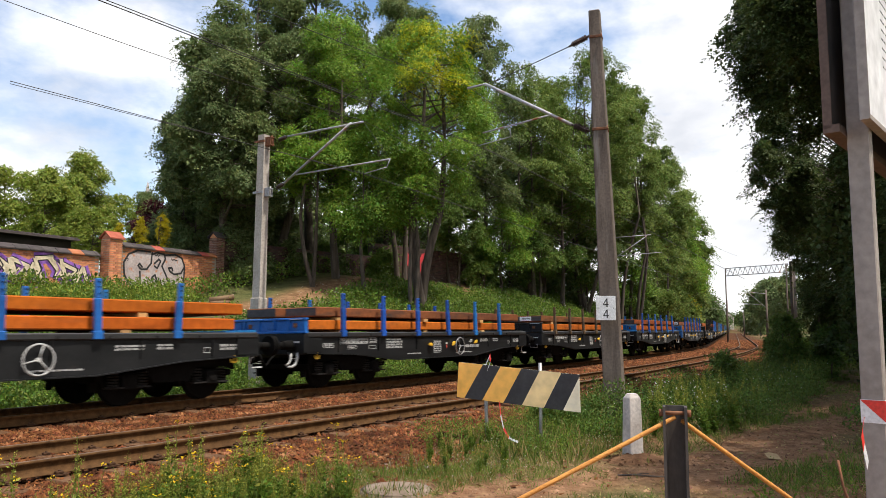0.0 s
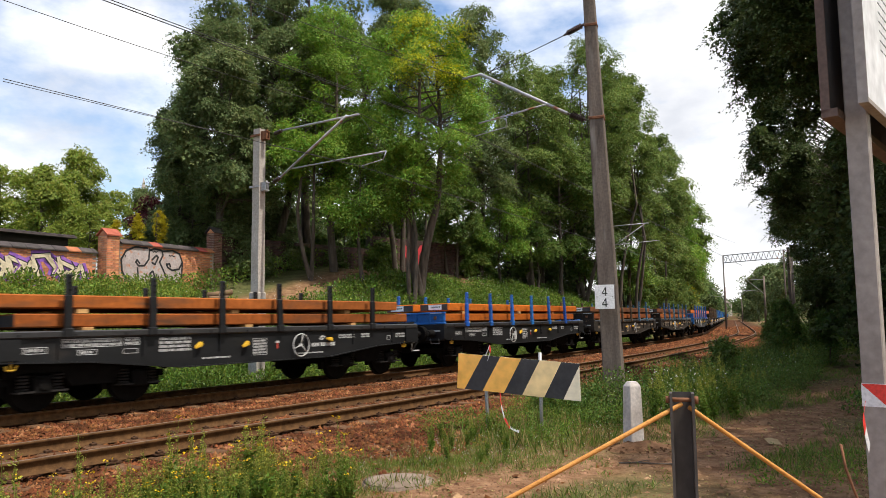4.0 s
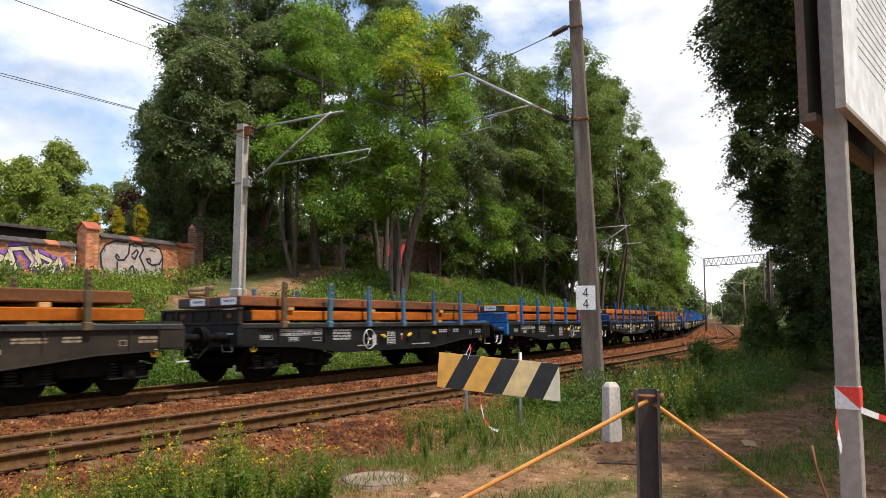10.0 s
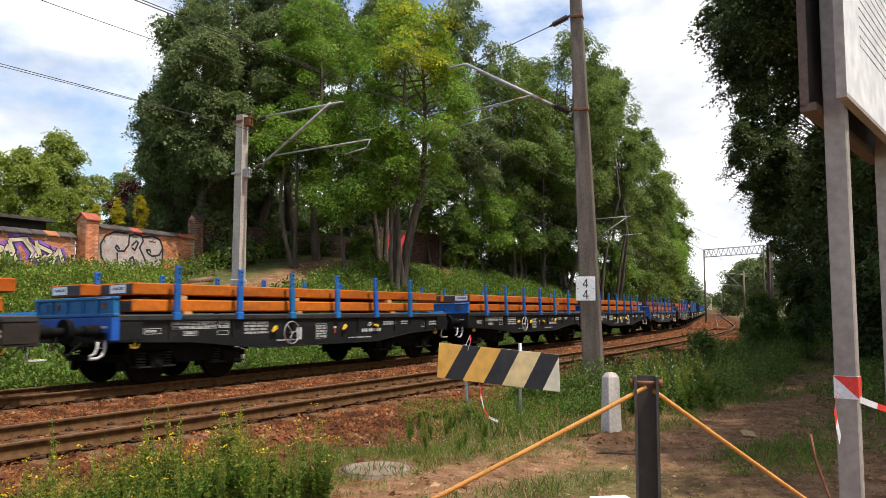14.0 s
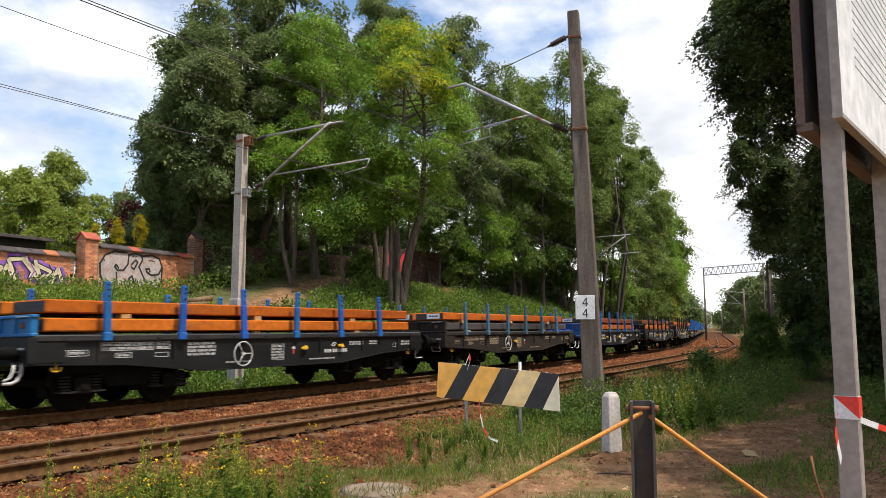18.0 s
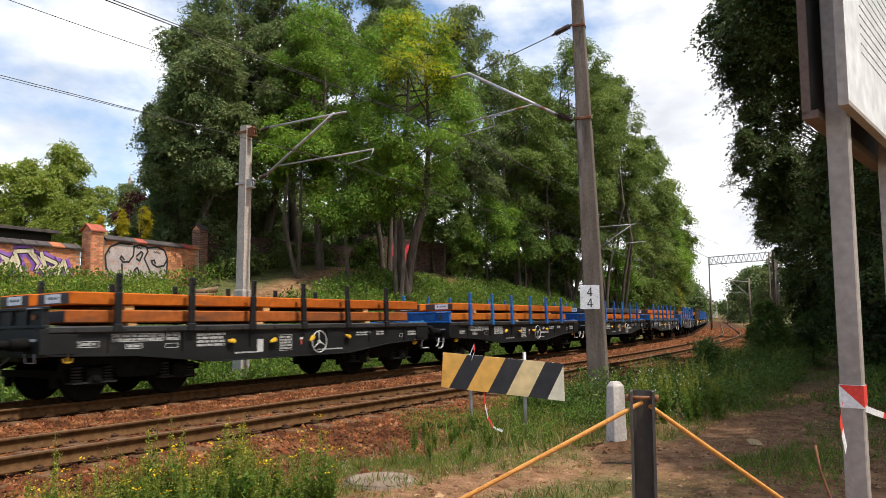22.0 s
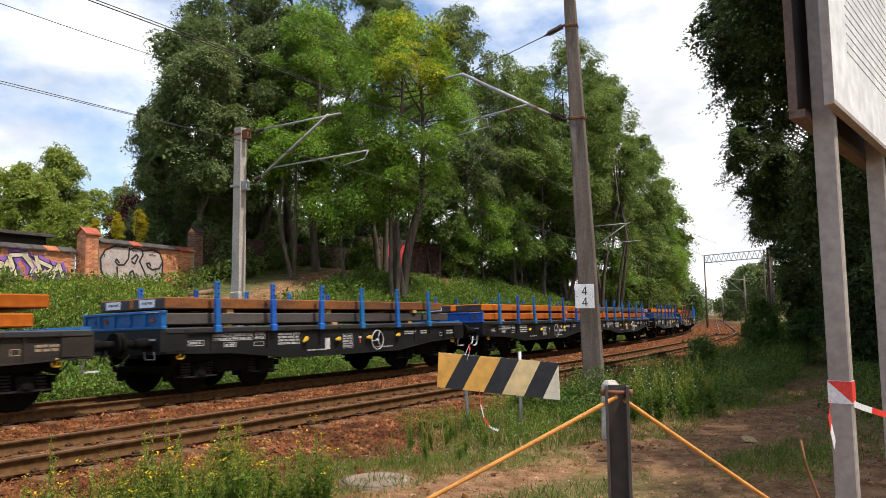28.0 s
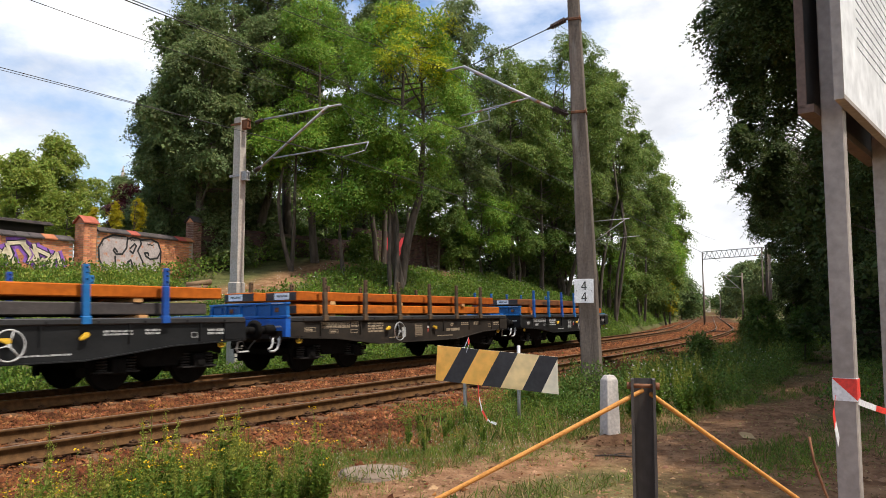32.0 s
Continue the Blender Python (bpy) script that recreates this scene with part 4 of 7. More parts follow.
def tree(x, y, top, radius, base, leaf, label, seed, count=26000, size=0.16, lobes=26, trunk=0.16, z0=None, stems=1, name="tree", squash=1.0, hang=0.0, reach=(0, 0), split=None):
    """A tapered trunk with limbs to many lobes of folded leaves. top: height of the crown's top, base: of its foot, as levels."""
    rng, nr = random.Random(seed), np.random.default_rng(seed)
    z0 = height(x, y) if z0 is None else z0
    t = new(name)
    t.matrix_basis = pose(x, y, z0)
    tagged(t, label, name.replace("_", " "), "trackside trees" if name == "tree" else "")
    H, B = top - z0, base - z0
    mid, half = (H + B) / 2, (H - B) / 2
    lobes = int(lobes * 1.3 * min(1.8, max(1.0, 0.75 * half / radius)))
    cs, rs = [], []
    for k in range(lobes):
        for _ in range(30):
            u = nr.normal(size=3)
            u *= nr.uniform(0.35, 0.95) ** 0.6 / np.linalg.norm(u)
            taper = 1.0 if u[2] < 0 else 1 - 0.35 * u[2] ** 2
            c = np.array([reach[0] + u[0] * radius * taper, reach[1] + u[1] * radius * taper * squash, mid + u[2] * half])
            r = radius * nr.uniform(0.18, 0.34)
            if all(np.linalg.norm((c - o) / (1, 1, 1)) > 0.62 * r for o in cs):
                break
        cs.append(c)
        rs.append(r)
    cs, rs = np.array(cs), np.array(rs)
    cs[0] = (reach[0] * 0.9, reach[1] * 0.9, mid + 0.80 * half)
    bm = bmesh.new()
    for st in range(stems):
        lean = Vector((rng.uniform(-0.06, 0.06), rng.uniform(-0.06, 0.06), 0)) * (1 + stems)
        foot = Vector((rng.uniform(-0.35, 0.35), rng.uniform(-0.35, 0.35), -0.25)) if stems > 1 else Vector((0, 0, -0.25))
        fork = foot + Vector((0, 0, 0.25 + max(0.6, B * 0.9))) + lean * max(1, B)
        pts = limb(bm, foot, fork, trunk * 1.25, trunk * 0.8, rng, 0.04, 5, 9)
        crown = Vector((lean.x * 2 + reach[0] * 0.8, lean.y * 2 + reach[1] * 0.8, mid + 0.78 * half))
        spine = limb(bm, fork, crown, trunk * 0.8, trunk * 0.12, rng, 0.05, 8, 8)
        for k in range(st, lobes, stems):
            c = Vector(cs[k])
            rise = c.z - 0.6 * math.hypot(c.x - spine[3].x, c.y - spine[3].y)
            j = min(range(len(spine) - 1), key=lambda i: abs(spine[i].z - rise))
            limb(bm, spine[j].lerp(spine[j + 1], rng.random()), c, trunk * 0.26, trunk * 0.04, rng, 0.12, 4, 5)
    part("trunk", mesh_of("trunk", bm, M_BARK), t)
    # sprays: drooping fans of leaves on the lobes' outer and upper sides, and a loose dark filling within
    share = rs ** 2 / (rs ** 2).sum()
    per = 56
    size, span, count = size * 0.76, size, int(count * 1.3)
    n = max(30, count * 5 // 6 // per)
    k = nr.choice(lobes, size=n, p=share)
    u = nr.normal(size=(n, 3))
    u /= np.linalg.norm(u, axis=1, keepdims=True)
    u[:, 2] = np.where(u[:, 2] < -0.45, -u[:, 2], u[:, 2])
    shell = nr.uniform(0.45, 1.06, (n, 1))
    flat = 0.62 if leaf is L_ACACIA else 1.1 if leaf is L_BIRCH else 0.85
    foot = cs[k] + u * shell * rs[k][:, None] * (1.0, 1.0, flat)
    foot[:, 2] -= hang * nr.random(n) ** 2
    up = u * (0.85, 0.85, 0.2) + nr.normal(size=(n, 3)) * 0.22 + (0, 0, 0.85)
    up /= np.linalg.norm(up, axis=1, keepdims=True)
    out = u * (1, 1, 0.2) + nr.normal(size=(n, 3)) * 0.3
    out -= up * (out * up).sum(1, keepdims=True)
    out /= np.linalg.norm(out, axis=1, keepdims=True)
    cross = np.cross(up, out)
    wide = span * nr.uniform(2.0, 4.4, n) * (1.3 if leaf is L_ACACIA else 1.0)
    U, O, C, R = np.repeat(up, per, 0), np.repeat(out, per, 0), np.repeat(cross, per, 0), np.repeat(wide, per)[:, None]
    r, a = np.sqrt(nr.random((n * per, 1))), nr.uniform(0, 2 * math.pi, (n * per, 1))
    rad = O * np.cos(a) * 1.35 + C * np.sin(a) * 0.8
    c = np.repeat(foot, per, 0) + rad * r * R + U * R * 0.07 * nr.normal(size=(n * per, 1)) - np.array([0, 0, 1]) * R * (0.22 if leaf is L_ACACIA else 0.34) * r ** 2
    along = rad * 0.9 + O * 0.5 + nr.normal(size=c.shape) * 0.45 - (0, 0, 0.12)
    face = U + nr.normal(size=c.shape) * 0.28
    m = count // 6
    q = nr.choice(lobes, size=m, p=share)
    v = nr.normal(size=(m, 3))
    v *= nr.random((m, 1)) ** 0.4 / np.linalg.norm(v, axis=1, keepdims=True) * 0.75
    c = np.concatenate([c, cs[q] + v * rs[q][:, None]])
    along = np.concatenate([along, nr.normal(size=(m, 3))])
    face = np.concatenate([face, nr.normal(size=(m, 3))])
    grow = np.concatenate([nr.uniform(0.62, 1.12, len(U)), nr.uniform(1.3, 2.3, m)])
    along *= (size * grow / np.linalg.norm(along, axis=1))[:, None]
    mats, mi = [leaf], None
    if split:
        mats.append(split)
        w = np.repeat(foot, per, 0)
        near = ((w[:, 0] - 0.5) / 1.6) ** 2 + ((w[:, 2] - (H - 3.7)) / 1.0) ** 2 < 1
        near |= (((w[:, 0] - 0.4) / 2.0) ** 2 + ((w[:, 2] - (H - 1.5)) / 1.2) ** 2 < 1) & np.repeat(nr.random(n) < 0.65, per)
        mi = np.concatenate([near & (w[:, 1] < 1.5), np.zeros(m, bool)]).astype(int)
    part("crown", leaves("crown", nr, c, along, size * (0.60 if leaf is L_ACACIA else 0.85) * grow, mats, mi, face=face, simple=True), t)
    return t


def seen(px, py, depth):
    """A place by its bearing and rise from the standpoint, for laying out what stands at a known distance."""
    return (px - 784) / 1300 * depth, depth, 1.5 + (551 - py) / 1300 * depth


def crown_at(px, py_top, py_base, half_px, depth, leaf, label, seed, **kw):
    x, y, top = seen(px, py_top, depth)
    base = seen(px, py_base, depth)[2]
    return tree(x, y, top, half_px / 1300 * depth, base, leaf, label, seed, **kw)


DARK = "tall maple with a dense dark green crown"
LOCUST = "tall locust tree with a feathery bright green crown"
crown_at(352, -40, 430, 118, 33, L_MAPLE, DARK, 1, count=52000, lobes=34, size=0.14, trunk=0.24)
crown_at(455, -60, 330, 95, 36, L_MAPLE, DARK, 2, count=37000, lobes=28, size=0.14, trunk=0.22)
crown_at(560, -50, 340, 110, 35, L_ACACIA, LOCUST, 3, count=47000, lobes=36, size=0.12, trunk=0.17, stems=2, hang=0.5)
crown_at(715, -20, 330, 122, 34, L_ACACIA, "locust tree with yellow-green upper sprays", 4, count=52000, lobes=38, size=0.12, trunk=0.2, stems=2, hang=0.6, split=L_YELLOW)
crown_at(640, -90, 420, 135, 43, L_MAPLE, DARK, 5, count=45000, lobes=30, size=0.16, trunk=0.22)
crown_at(400, -130, 220, 90, 38, L_MAPLE, DARK, 15, count=18000, lobes=26, size=0.15, trunk=0.2)
crown_at(510, -140, 220, 100, 39, L_MAPLE, DARK, 16, count=18000, lobes=26, size=0.15, trunk=0.2)
crown_at(815, -40, 400, 80, 46, L_MAPLE, DARK, 6, count=44000, lobes=46, size=0.14, trunk=0.18)
crown_at(905, 70, 430, 85, 50, L_BIRCH, "slender ash tree with an airy green crown", 7, count=43740, lobes=30, size=0.13, trunk=0.14, stems=2)
crown_at(1005, 25, 420, 92, 55, L_BIRCH, "slender ash tree with an airy green crown", 8, count=48600, lobes=32, size=0.13, trunk=0.14, stems=3)
for i, (px, a, b, dep) in enumerate(((895, 190, 430, 58), (975, 160, 420, 60), (1048, 225, 450, 68))):
    crown_at(px, a, b, 62, dep, L_BIRCH, "ash tree standing behind the bank", 500 + i, count=22000, lobes=26, size=0.16, trunk=0.14)
crown_at(960, 220, 455, 90, 52, L_UNDER, "broad green tree on the railway bank", 9, count=32000, lobes=28, size=0.14, trunk=0.16)
crown_at(1075, 115, 500, 78, 64, L_BIRCH, "tall ash tree beside the railway bank", 10, count=52000, lobes=30, size=0.13, trunk=0.18)
crown_at(1130, 238, 520, 72, 84, L_BIRCH, "tall ash tree beside the railway bank", 11, count=42000, lobes=34, size=0.22, trunk=0.18)
crown_at(1160, 325, 530, 54, 100, L_ACACIA, "tall green tree beside the far bank", 12, count=30000, lobes=26, size=0.25, trunk=0.18)
crown_at(1174, 365, 540, 42, 118, L_BIRCH, "tall green tree beside the far bank", 13, count=30000, lobes=24, size=0.27, trunk=0.18)
crown_at(1176, 492, 552, 13, 98, L_GOLD, "small yellowing tree beside the far bank", 14, count=3000, lobes=10, size=0.22, trunk=0.1)
for i, (px, a, b, h, dep) in enumerate(((430, 330, 465, 60, 37), (520, 160, 340, 80, 33), (610, 240, 400, 74, 33), (690, 230, 380, 60, 33), (575, 380, 460, 50, 44), (770, 290, 425, 58, 44),
                                        (850, 330, 450, 60, 46), (915, 360, 475, 52, 50), (1000, 380, 495, 60, 56), (1065, 430, 520, 55, 64), (660, 330, 460, 60, 46), (390, 300, 460, 60, 40), (402, 405, 470, 36, 33.5), (470, 400, 470, 34, 36), (545, 420, 468, 26, 38), (640, 415, 470, 30, 40), (800, 410, 485, 44, 46))):
    crown_at(px, a, b, h, dep, L_ACACIA if i in (1, 2, 3, 6, 9) else L_MAPLE if px < 560 else L_UNDER, "understory tree in the wood on the bank", 30 + i, count=12000, lobes=18, size=0.15, trunk=0.09, stems=1 + i % 2)
for i, (px, a, b, h, dep) in enumerate(((330, 40, 300, 80, 42), (420, 0, 300, 80, 44), (500, -20, 300, 80, 46), (1130, 470, 545, 42, 84), (1156, 488, 550, 30, 98), (1172, 505, 562, 20, 118), (1100, 470, 535, 46, 72))):
    crown_at(px, a, b, h, dep, L_MAPLE if i < 3 else L_BIRCH, "leafy tree on the edge of the wood", 48 + i, count=22000, lobes=22, size=0.003 * dep, trunk=0.12)
for i, (px, a, b, h, dep) in enumerate(((285, 190, 420, 48, 36), (282, 110, 330, 40, 35), (262, 150, 300, 32, 34), (330, -10, 200, 56, 36), (300, 290, 470, 52, 34.5), (350, 330, 480, 48, 34.5), (400, 350, 480, 44, 36), (440, 330, 440, 46, 39), (255, 330, 470, 40, 38))):
    crown_at(px, a, b, h, dep, L_MAPLE, "leafy young maple on the edge of the wood", 560 + i, count=17000, lobes=24, size=0.14, trunk=0.08)
# the wood's depth behind
for i in range(17):
    px = 300 + i * 42 + (i * 37) % 23
    dep = 52 + (i * 29) % 17
    crown_at(px, 190 + (i * 53) % 90 + max(0, px - 900) * 0.55, 520, 75, dep, L_MAPLE, "tree deep in the wood", 60 + i, count=4500, lobes=16, size=0.30, trunk=0.18)
for i in range(21):
    px = 310 + i * 38 + (i * 31) % 17
    crown_at(px, 400 + (i * 47) % 45 + max(0, px - 980) * 0.25, 560, 44, 47 + (i * 23) % 9 + max(0, px - 780) * 0.06, L_UNDER if i % 3 else L_MAPLE, "young tree in the undergrowth of the wood", 400 + i, count=4000, lobes=14, size=0.2, trunk=0.06)
for i, (px, a, b, h, dep) in enumerate(((668, -70, 130, 62, 39), (1090, 110, 400, 44, 61), (1055, 85, 330, 46, 59), (1135, 215, 470, 50, 78), (930, 95, 330, 52, 54), (1180, 330, 520, 36, 104))):
    crown_at(px, a, b, h, dep, L_BIRCH if i else L_MAPLE, "tall ash tree beside the railway bank" if i else DARK, 580 + i, count=22000, lobes=30, size=0.0027 * dep, trunk=0.12, stems=2)
# gardens behind the wall
crown_at(85, 238, 400, 88, 52, L_GARDEN, "rounded leafy garden tree", 90, count=24000, lobes=26, size=0.19, trunk=0.2)
crown_at(25, 300, 420, 70, 44, L_GARDEN, "leafy garden shrub behind the wall", 91, count=14000, lobes=20, size=0.16, trunk=0.1)
crown_at(110, 345, 430, 60, 42, L_GARDEN, "leafy garden shrub behind the wall", 92, count=11000, lobes=18, size=0.15, trunk=0.1)
crown_at(290, 300, 430, 44, 56, L_MAPLE, "dark green garden tree", 104, count=12000, lobes=20, size=0.17, trunk=0.15)
crown_at(200, 305, 420, 34, 66, L_MAPLE, "dark green garden tree", 93, count=7000, lobes=14, size=0.22, trunk=0.15)
crown_at(222, 322, 430, 36, 50, L_RED, "copper-leaved garden tree behind the wall", 94, count=7000, lobes=14, size=0.2, trunk=0.12)
crown_at(285, 340, 440, 55, 40, L_GARDEN, "leafy garden shrub behind the wall", 95, count=11000, lobes=18, size=0.15, trunk=0.1)
crown_at(-60, 260, 420, 80, 50, L_GARDEN, "rounded leafy garden tree", 96, count=12000, lobes=20, size=0.2, trunk=0.2)
for i, (px, a) in enumerate(((160, 362), (199, 352), (240, 346))):
    crown_at(px, a, 425, 9, 30.2, L_GOLD, "slender golden garden conifer", 97 + i, count=5000, lobes=18, size=0.05, trunk=0.06, name="conifer")
# the dark wood on the near side
WALNUT = "tall dark-leaved tree overhanging the path, wood extended unseen for shade"
# trees with y under 10 are out of view, added to shade the path
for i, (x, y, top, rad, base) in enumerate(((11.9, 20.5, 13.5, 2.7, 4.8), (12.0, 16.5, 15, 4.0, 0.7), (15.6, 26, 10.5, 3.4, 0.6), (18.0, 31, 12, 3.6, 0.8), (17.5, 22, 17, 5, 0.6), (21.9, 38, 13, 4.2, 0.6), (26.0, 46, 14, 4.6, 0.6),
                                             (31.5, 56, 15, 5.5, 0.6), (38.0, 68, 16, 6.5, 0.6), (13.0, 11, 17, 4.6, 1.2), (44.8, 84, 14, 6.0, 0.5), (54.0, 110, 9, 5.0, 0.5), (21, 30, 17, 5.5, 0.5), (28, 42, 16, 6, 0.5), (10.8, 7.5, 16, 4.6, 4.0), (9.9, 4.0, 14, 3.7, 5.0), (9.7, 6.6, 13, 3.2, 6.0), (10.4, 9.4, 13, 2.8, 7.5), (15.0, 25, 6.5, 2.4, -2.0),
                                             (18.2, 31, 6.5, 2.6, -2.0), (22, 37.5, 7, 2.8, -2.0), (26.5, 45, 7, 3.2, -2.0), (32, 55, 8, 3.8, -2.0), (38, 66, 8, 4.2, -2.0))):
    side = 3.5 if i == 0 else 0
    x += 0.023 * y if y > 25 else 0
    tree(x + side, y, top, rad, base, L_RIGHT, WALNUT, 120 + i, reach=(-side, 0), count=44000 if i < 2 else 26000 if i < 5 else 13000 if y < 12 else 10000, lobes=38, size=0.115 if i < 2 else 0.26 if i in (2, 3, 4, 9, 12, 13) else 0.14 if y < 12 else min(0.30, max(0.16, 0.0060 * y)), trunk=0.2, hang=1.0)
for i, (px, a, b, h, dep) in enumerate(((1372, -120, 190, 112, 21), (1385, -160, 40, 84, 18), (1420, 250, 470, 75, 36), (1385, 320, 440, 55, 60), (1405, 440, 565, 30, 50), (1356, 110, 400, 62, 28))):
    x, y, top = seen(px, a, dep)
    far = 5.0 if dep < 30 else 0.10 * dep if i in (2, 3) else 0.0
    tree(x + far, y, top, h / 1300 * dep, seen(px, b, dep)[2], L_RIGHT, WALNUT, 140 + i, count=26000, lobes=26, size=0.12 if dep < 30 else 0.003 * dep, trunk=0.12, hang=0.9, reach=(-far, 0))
for i, (px, a, b, h, dep) in enumerate(((1343, 520, 622, 24, 26), (1420, 548, 600, 26, 27), (1322, 560, 600, 15, 34), (1236, 592, 640, 15, 19))):
    crown_at(px, a, b, h, dep, L_WEED, "dark leafy bush beside the path", 160 + i, count=900 if i == 3 else 8000, lobes=14, size=0.10, trunk=0.03, name="bush")
# distance along the line
for i, (px, a, h, dep) in enumerate(((1205, 480, 24, 150), (1208, 492, 20, 190), (1300, 497, 14, 260), (1290, 502, 10, 230), (1335, 478, 22, 170), (1212, 500, 16, 300), (1215, 500, 22, 240), (1190, 490, 20, 200), (1300, 470, 20, 210), (1362, 436, 32, 118), (1325, 458, 26, 140), (1216, 508, 15, 260), (1228, 527, 12, 470), (1246, 529, 12, 480), (1264, 527, 12, 470))):
    crown_at(px, a, 560, h, dep, L_FAR if (i < 3 or i > 4) and i not in (8, 9, 10) else L_MAPLE, "hazy green tree far along the line", 150 + i, count=7000, lobes=16, size=0.0035 * dep, trunk=0.2)


# ---- low plants ----
def scatter_leaves(name, label, s, d, tall, size, per, mats, seed, splay=0.5, split=0.0, up=0.8):
    rng = np.random.default_rng(seed)
    p = lines_at(s, d)
    p[:, 2] = ground_z(s, d)
    n = len(p)
    c = np.repeat(p, per, 0) + rng.normal(size=(n * per, 3)) * (0.10 * splay, 0.10 * splay, 0)
    c[:, 2] += rng.random(n * per) * np.repeat(np.asarray(tall) * np.ones(n), per)
    along = rng.normal(size=c.shape) * splay + (0, 0, up)
    along *= (size * rng.uniform(0.6, 1.4, n * per) / np.linalg.norm(along, axis=1))[:, None]
    mi = (rng.random(n * per) < split).astype(int) if split else None
    face = rng.normal(size=c.shape) * 0.8 + (0, 0, 1) if splay > 0.6 else None
    ob = new(name, leaves(name, rng, c, along, np.full(n * per, size * (0.55 if splay > 0.6 else 0.07)), mats, mi, droop=size * 0.08, face=face))
    return tagged(ob, label, name.replace("_", " "), kind="stuff")


RNG = np.random.default_rng(9)


def trodden(s, d):
    """The open spot before the cut logs, and the path that runs along the bank to it."""
    p = lines_at(s, d)
    return (abs(p[:, 0] + 0.35 * p[:, 1]) < 0.75) & (p[:, 1] > 23.5) & (p[:, 1] < 28.6)



def strip(n, s0, s1, d0, d1, power=1.5):
    return s0 + (s1 - s0) * RNG.random(n) ** power, RNG.uniform(d0, d1, n)


s, d = strip(17000, 1, 125, GAP + 3.2, 14.3)
keep = np.sin(s * 0.9) * np.sin(d * 1.3 + s * 0.3) + RNG.uniform(-1, 1.2, len(s)) > -0.6
keep &= ~trodden(s, d)
keep &= d < np.where(s < 15, 14.3, 12.3 + 0.5 * np.sin(s * 0.8))
scatter_leaves("nettles", "thick green nettles and brambles on the bank", s[keep], d[keep], 0.30 + 0.34 * (0.5 + 0.5 * np.sin(s[keep] * 1.7 + d[keep]) * np.sin(d[keep] * 2.3 - s[keep] * 0.6)), 0.12, 11, [L_NETTLE, L_UNDER], 11, 0.9, 0.42)
s, d = strip(7500, 13, 75, 8.3, 12.3, 1.2)
scatter_leaves("bank_nettles", "tall green nettles and docks on the slope", s, d, 0.25 + 0.45 * (0.5 + 0.5 * np.sin(s * 0.9 + d) * np.sin(d * 1.9 - s * 0.4)), 0.125, 10, [L_NETTLE, L_WEED], 30, 0.9, 0.35)
s, d = strip(5200, 0, 60, GAP + 2.3, 8.2, 1.3)
scatter_leaves("lineside_nettles", "dense green nettles beside the far track bed", s, d, 0.35 + 0.35 * (0.5 + 0.5 * np.sin(s * 2.1 + d)), 0.09, 13, [L_NETTLE, L_WEED], 29, 0.9, 0.4)
s, d = strip(6500, 4, 70, 15.6, 21)
scatter_leaves("undergrowth", "dark undergrowth below the trees", s, d, 0.9, 0.14, 8, [L_UNDER, L_NETTLE], 12, 0.9, 0.3)
s, d = strip(5200, 2, 19, 12.8, 17.4, 1.0)
open_spot = trodden(s, d)
s, d = s[~open_spot], d[~open_spot]
scatter_leaves("brambles", "green brambles climbing at the wall", s, d, 0.30 + 0.55 * (0.5 + 0.5 * np.sin(s * 1.9) * np.sin(d * 2.6 + s)), 0.10, 13, [L_NETTLE, L_GARDEN], 13, 0.9, 0.45)
s, d = strip(700, 8, 60, 9.5, 13.5)
scatter_leaves("cow_parsley", "white umbel flowers among the nettles", s, d, 0.95, 0.045, 3, [L_WHITEFL], 14, 0.9)
s, d = strip(5200, 1, 40, -6.4, -3.1, 1.3)
keep = (np.sin(s * 1.1 + d) + RNG.uniform(-1.2, 1.2, len(s)) > 0.25) & (abs(d + 4.6 + 2.1 * np.clip((s - 5) / 6, 0, 1) + 0.35 * np.clip(s - 13, 0, 20)) > 0.55)
scatter_leaves("verge_grass", "patchy grass on the trackside verge", s[keep], d[keep], 0.02, 0.13, 14, [L_GRASS, L_DRY], 15, 0.5, 0.28)
s, d = strip(5000, 40, 115, -9, -2.8, 1.0)
scatter_leaves("lineside_weeds", "tall weeds and brambles beside the far track bed", s, d, 0.7, 0.16, 8, [L_NETTLE, L_UNDER], 26, 0.9, 0.4)
s, d = strip(11500, 11.5, 60, -6.6, -3.0, 1.6)
keep = (np.sin(s * 0.7 + d * 2.2) + RNG.uniform(-1, 1, len(s)) > -0.35) & (d > -4.6 - np.clip(s - 11.5, 0, 3) * 0.6)
scatter_leaves("verge_weeds", "leafy weeds on the trackside verge", s[keep], d[keep], 0.26 + 0.72 * (0.5 + 0.5 * np.sin(s[keep] * 1.9 + d[keep] * 1.1) * np.sin(d[keep] * 2.7)) ** 1.3, 0.058, 14, [L_UNDER, L_WEED], 16, 0.9, 0.75)
s, d = strip(1500, 9.0, 13.2, -4.6, -2.3, 1.0)
keep = np.sin(s * 2.3 + d * 3.1) + RNG.uniform(-1, 1, len(s)) > 0.1
scatter_leaves("barrier_weeds", "small leafy weeds behind the barrier board", s[keep], d[keep], 0.34, 0.032, 20, [L_NETTLE, L_UNDER], 23, 0.9, 0.3)
s, d = strip(4600, 4.6, 13, -5.0, -2.7, 1.0)
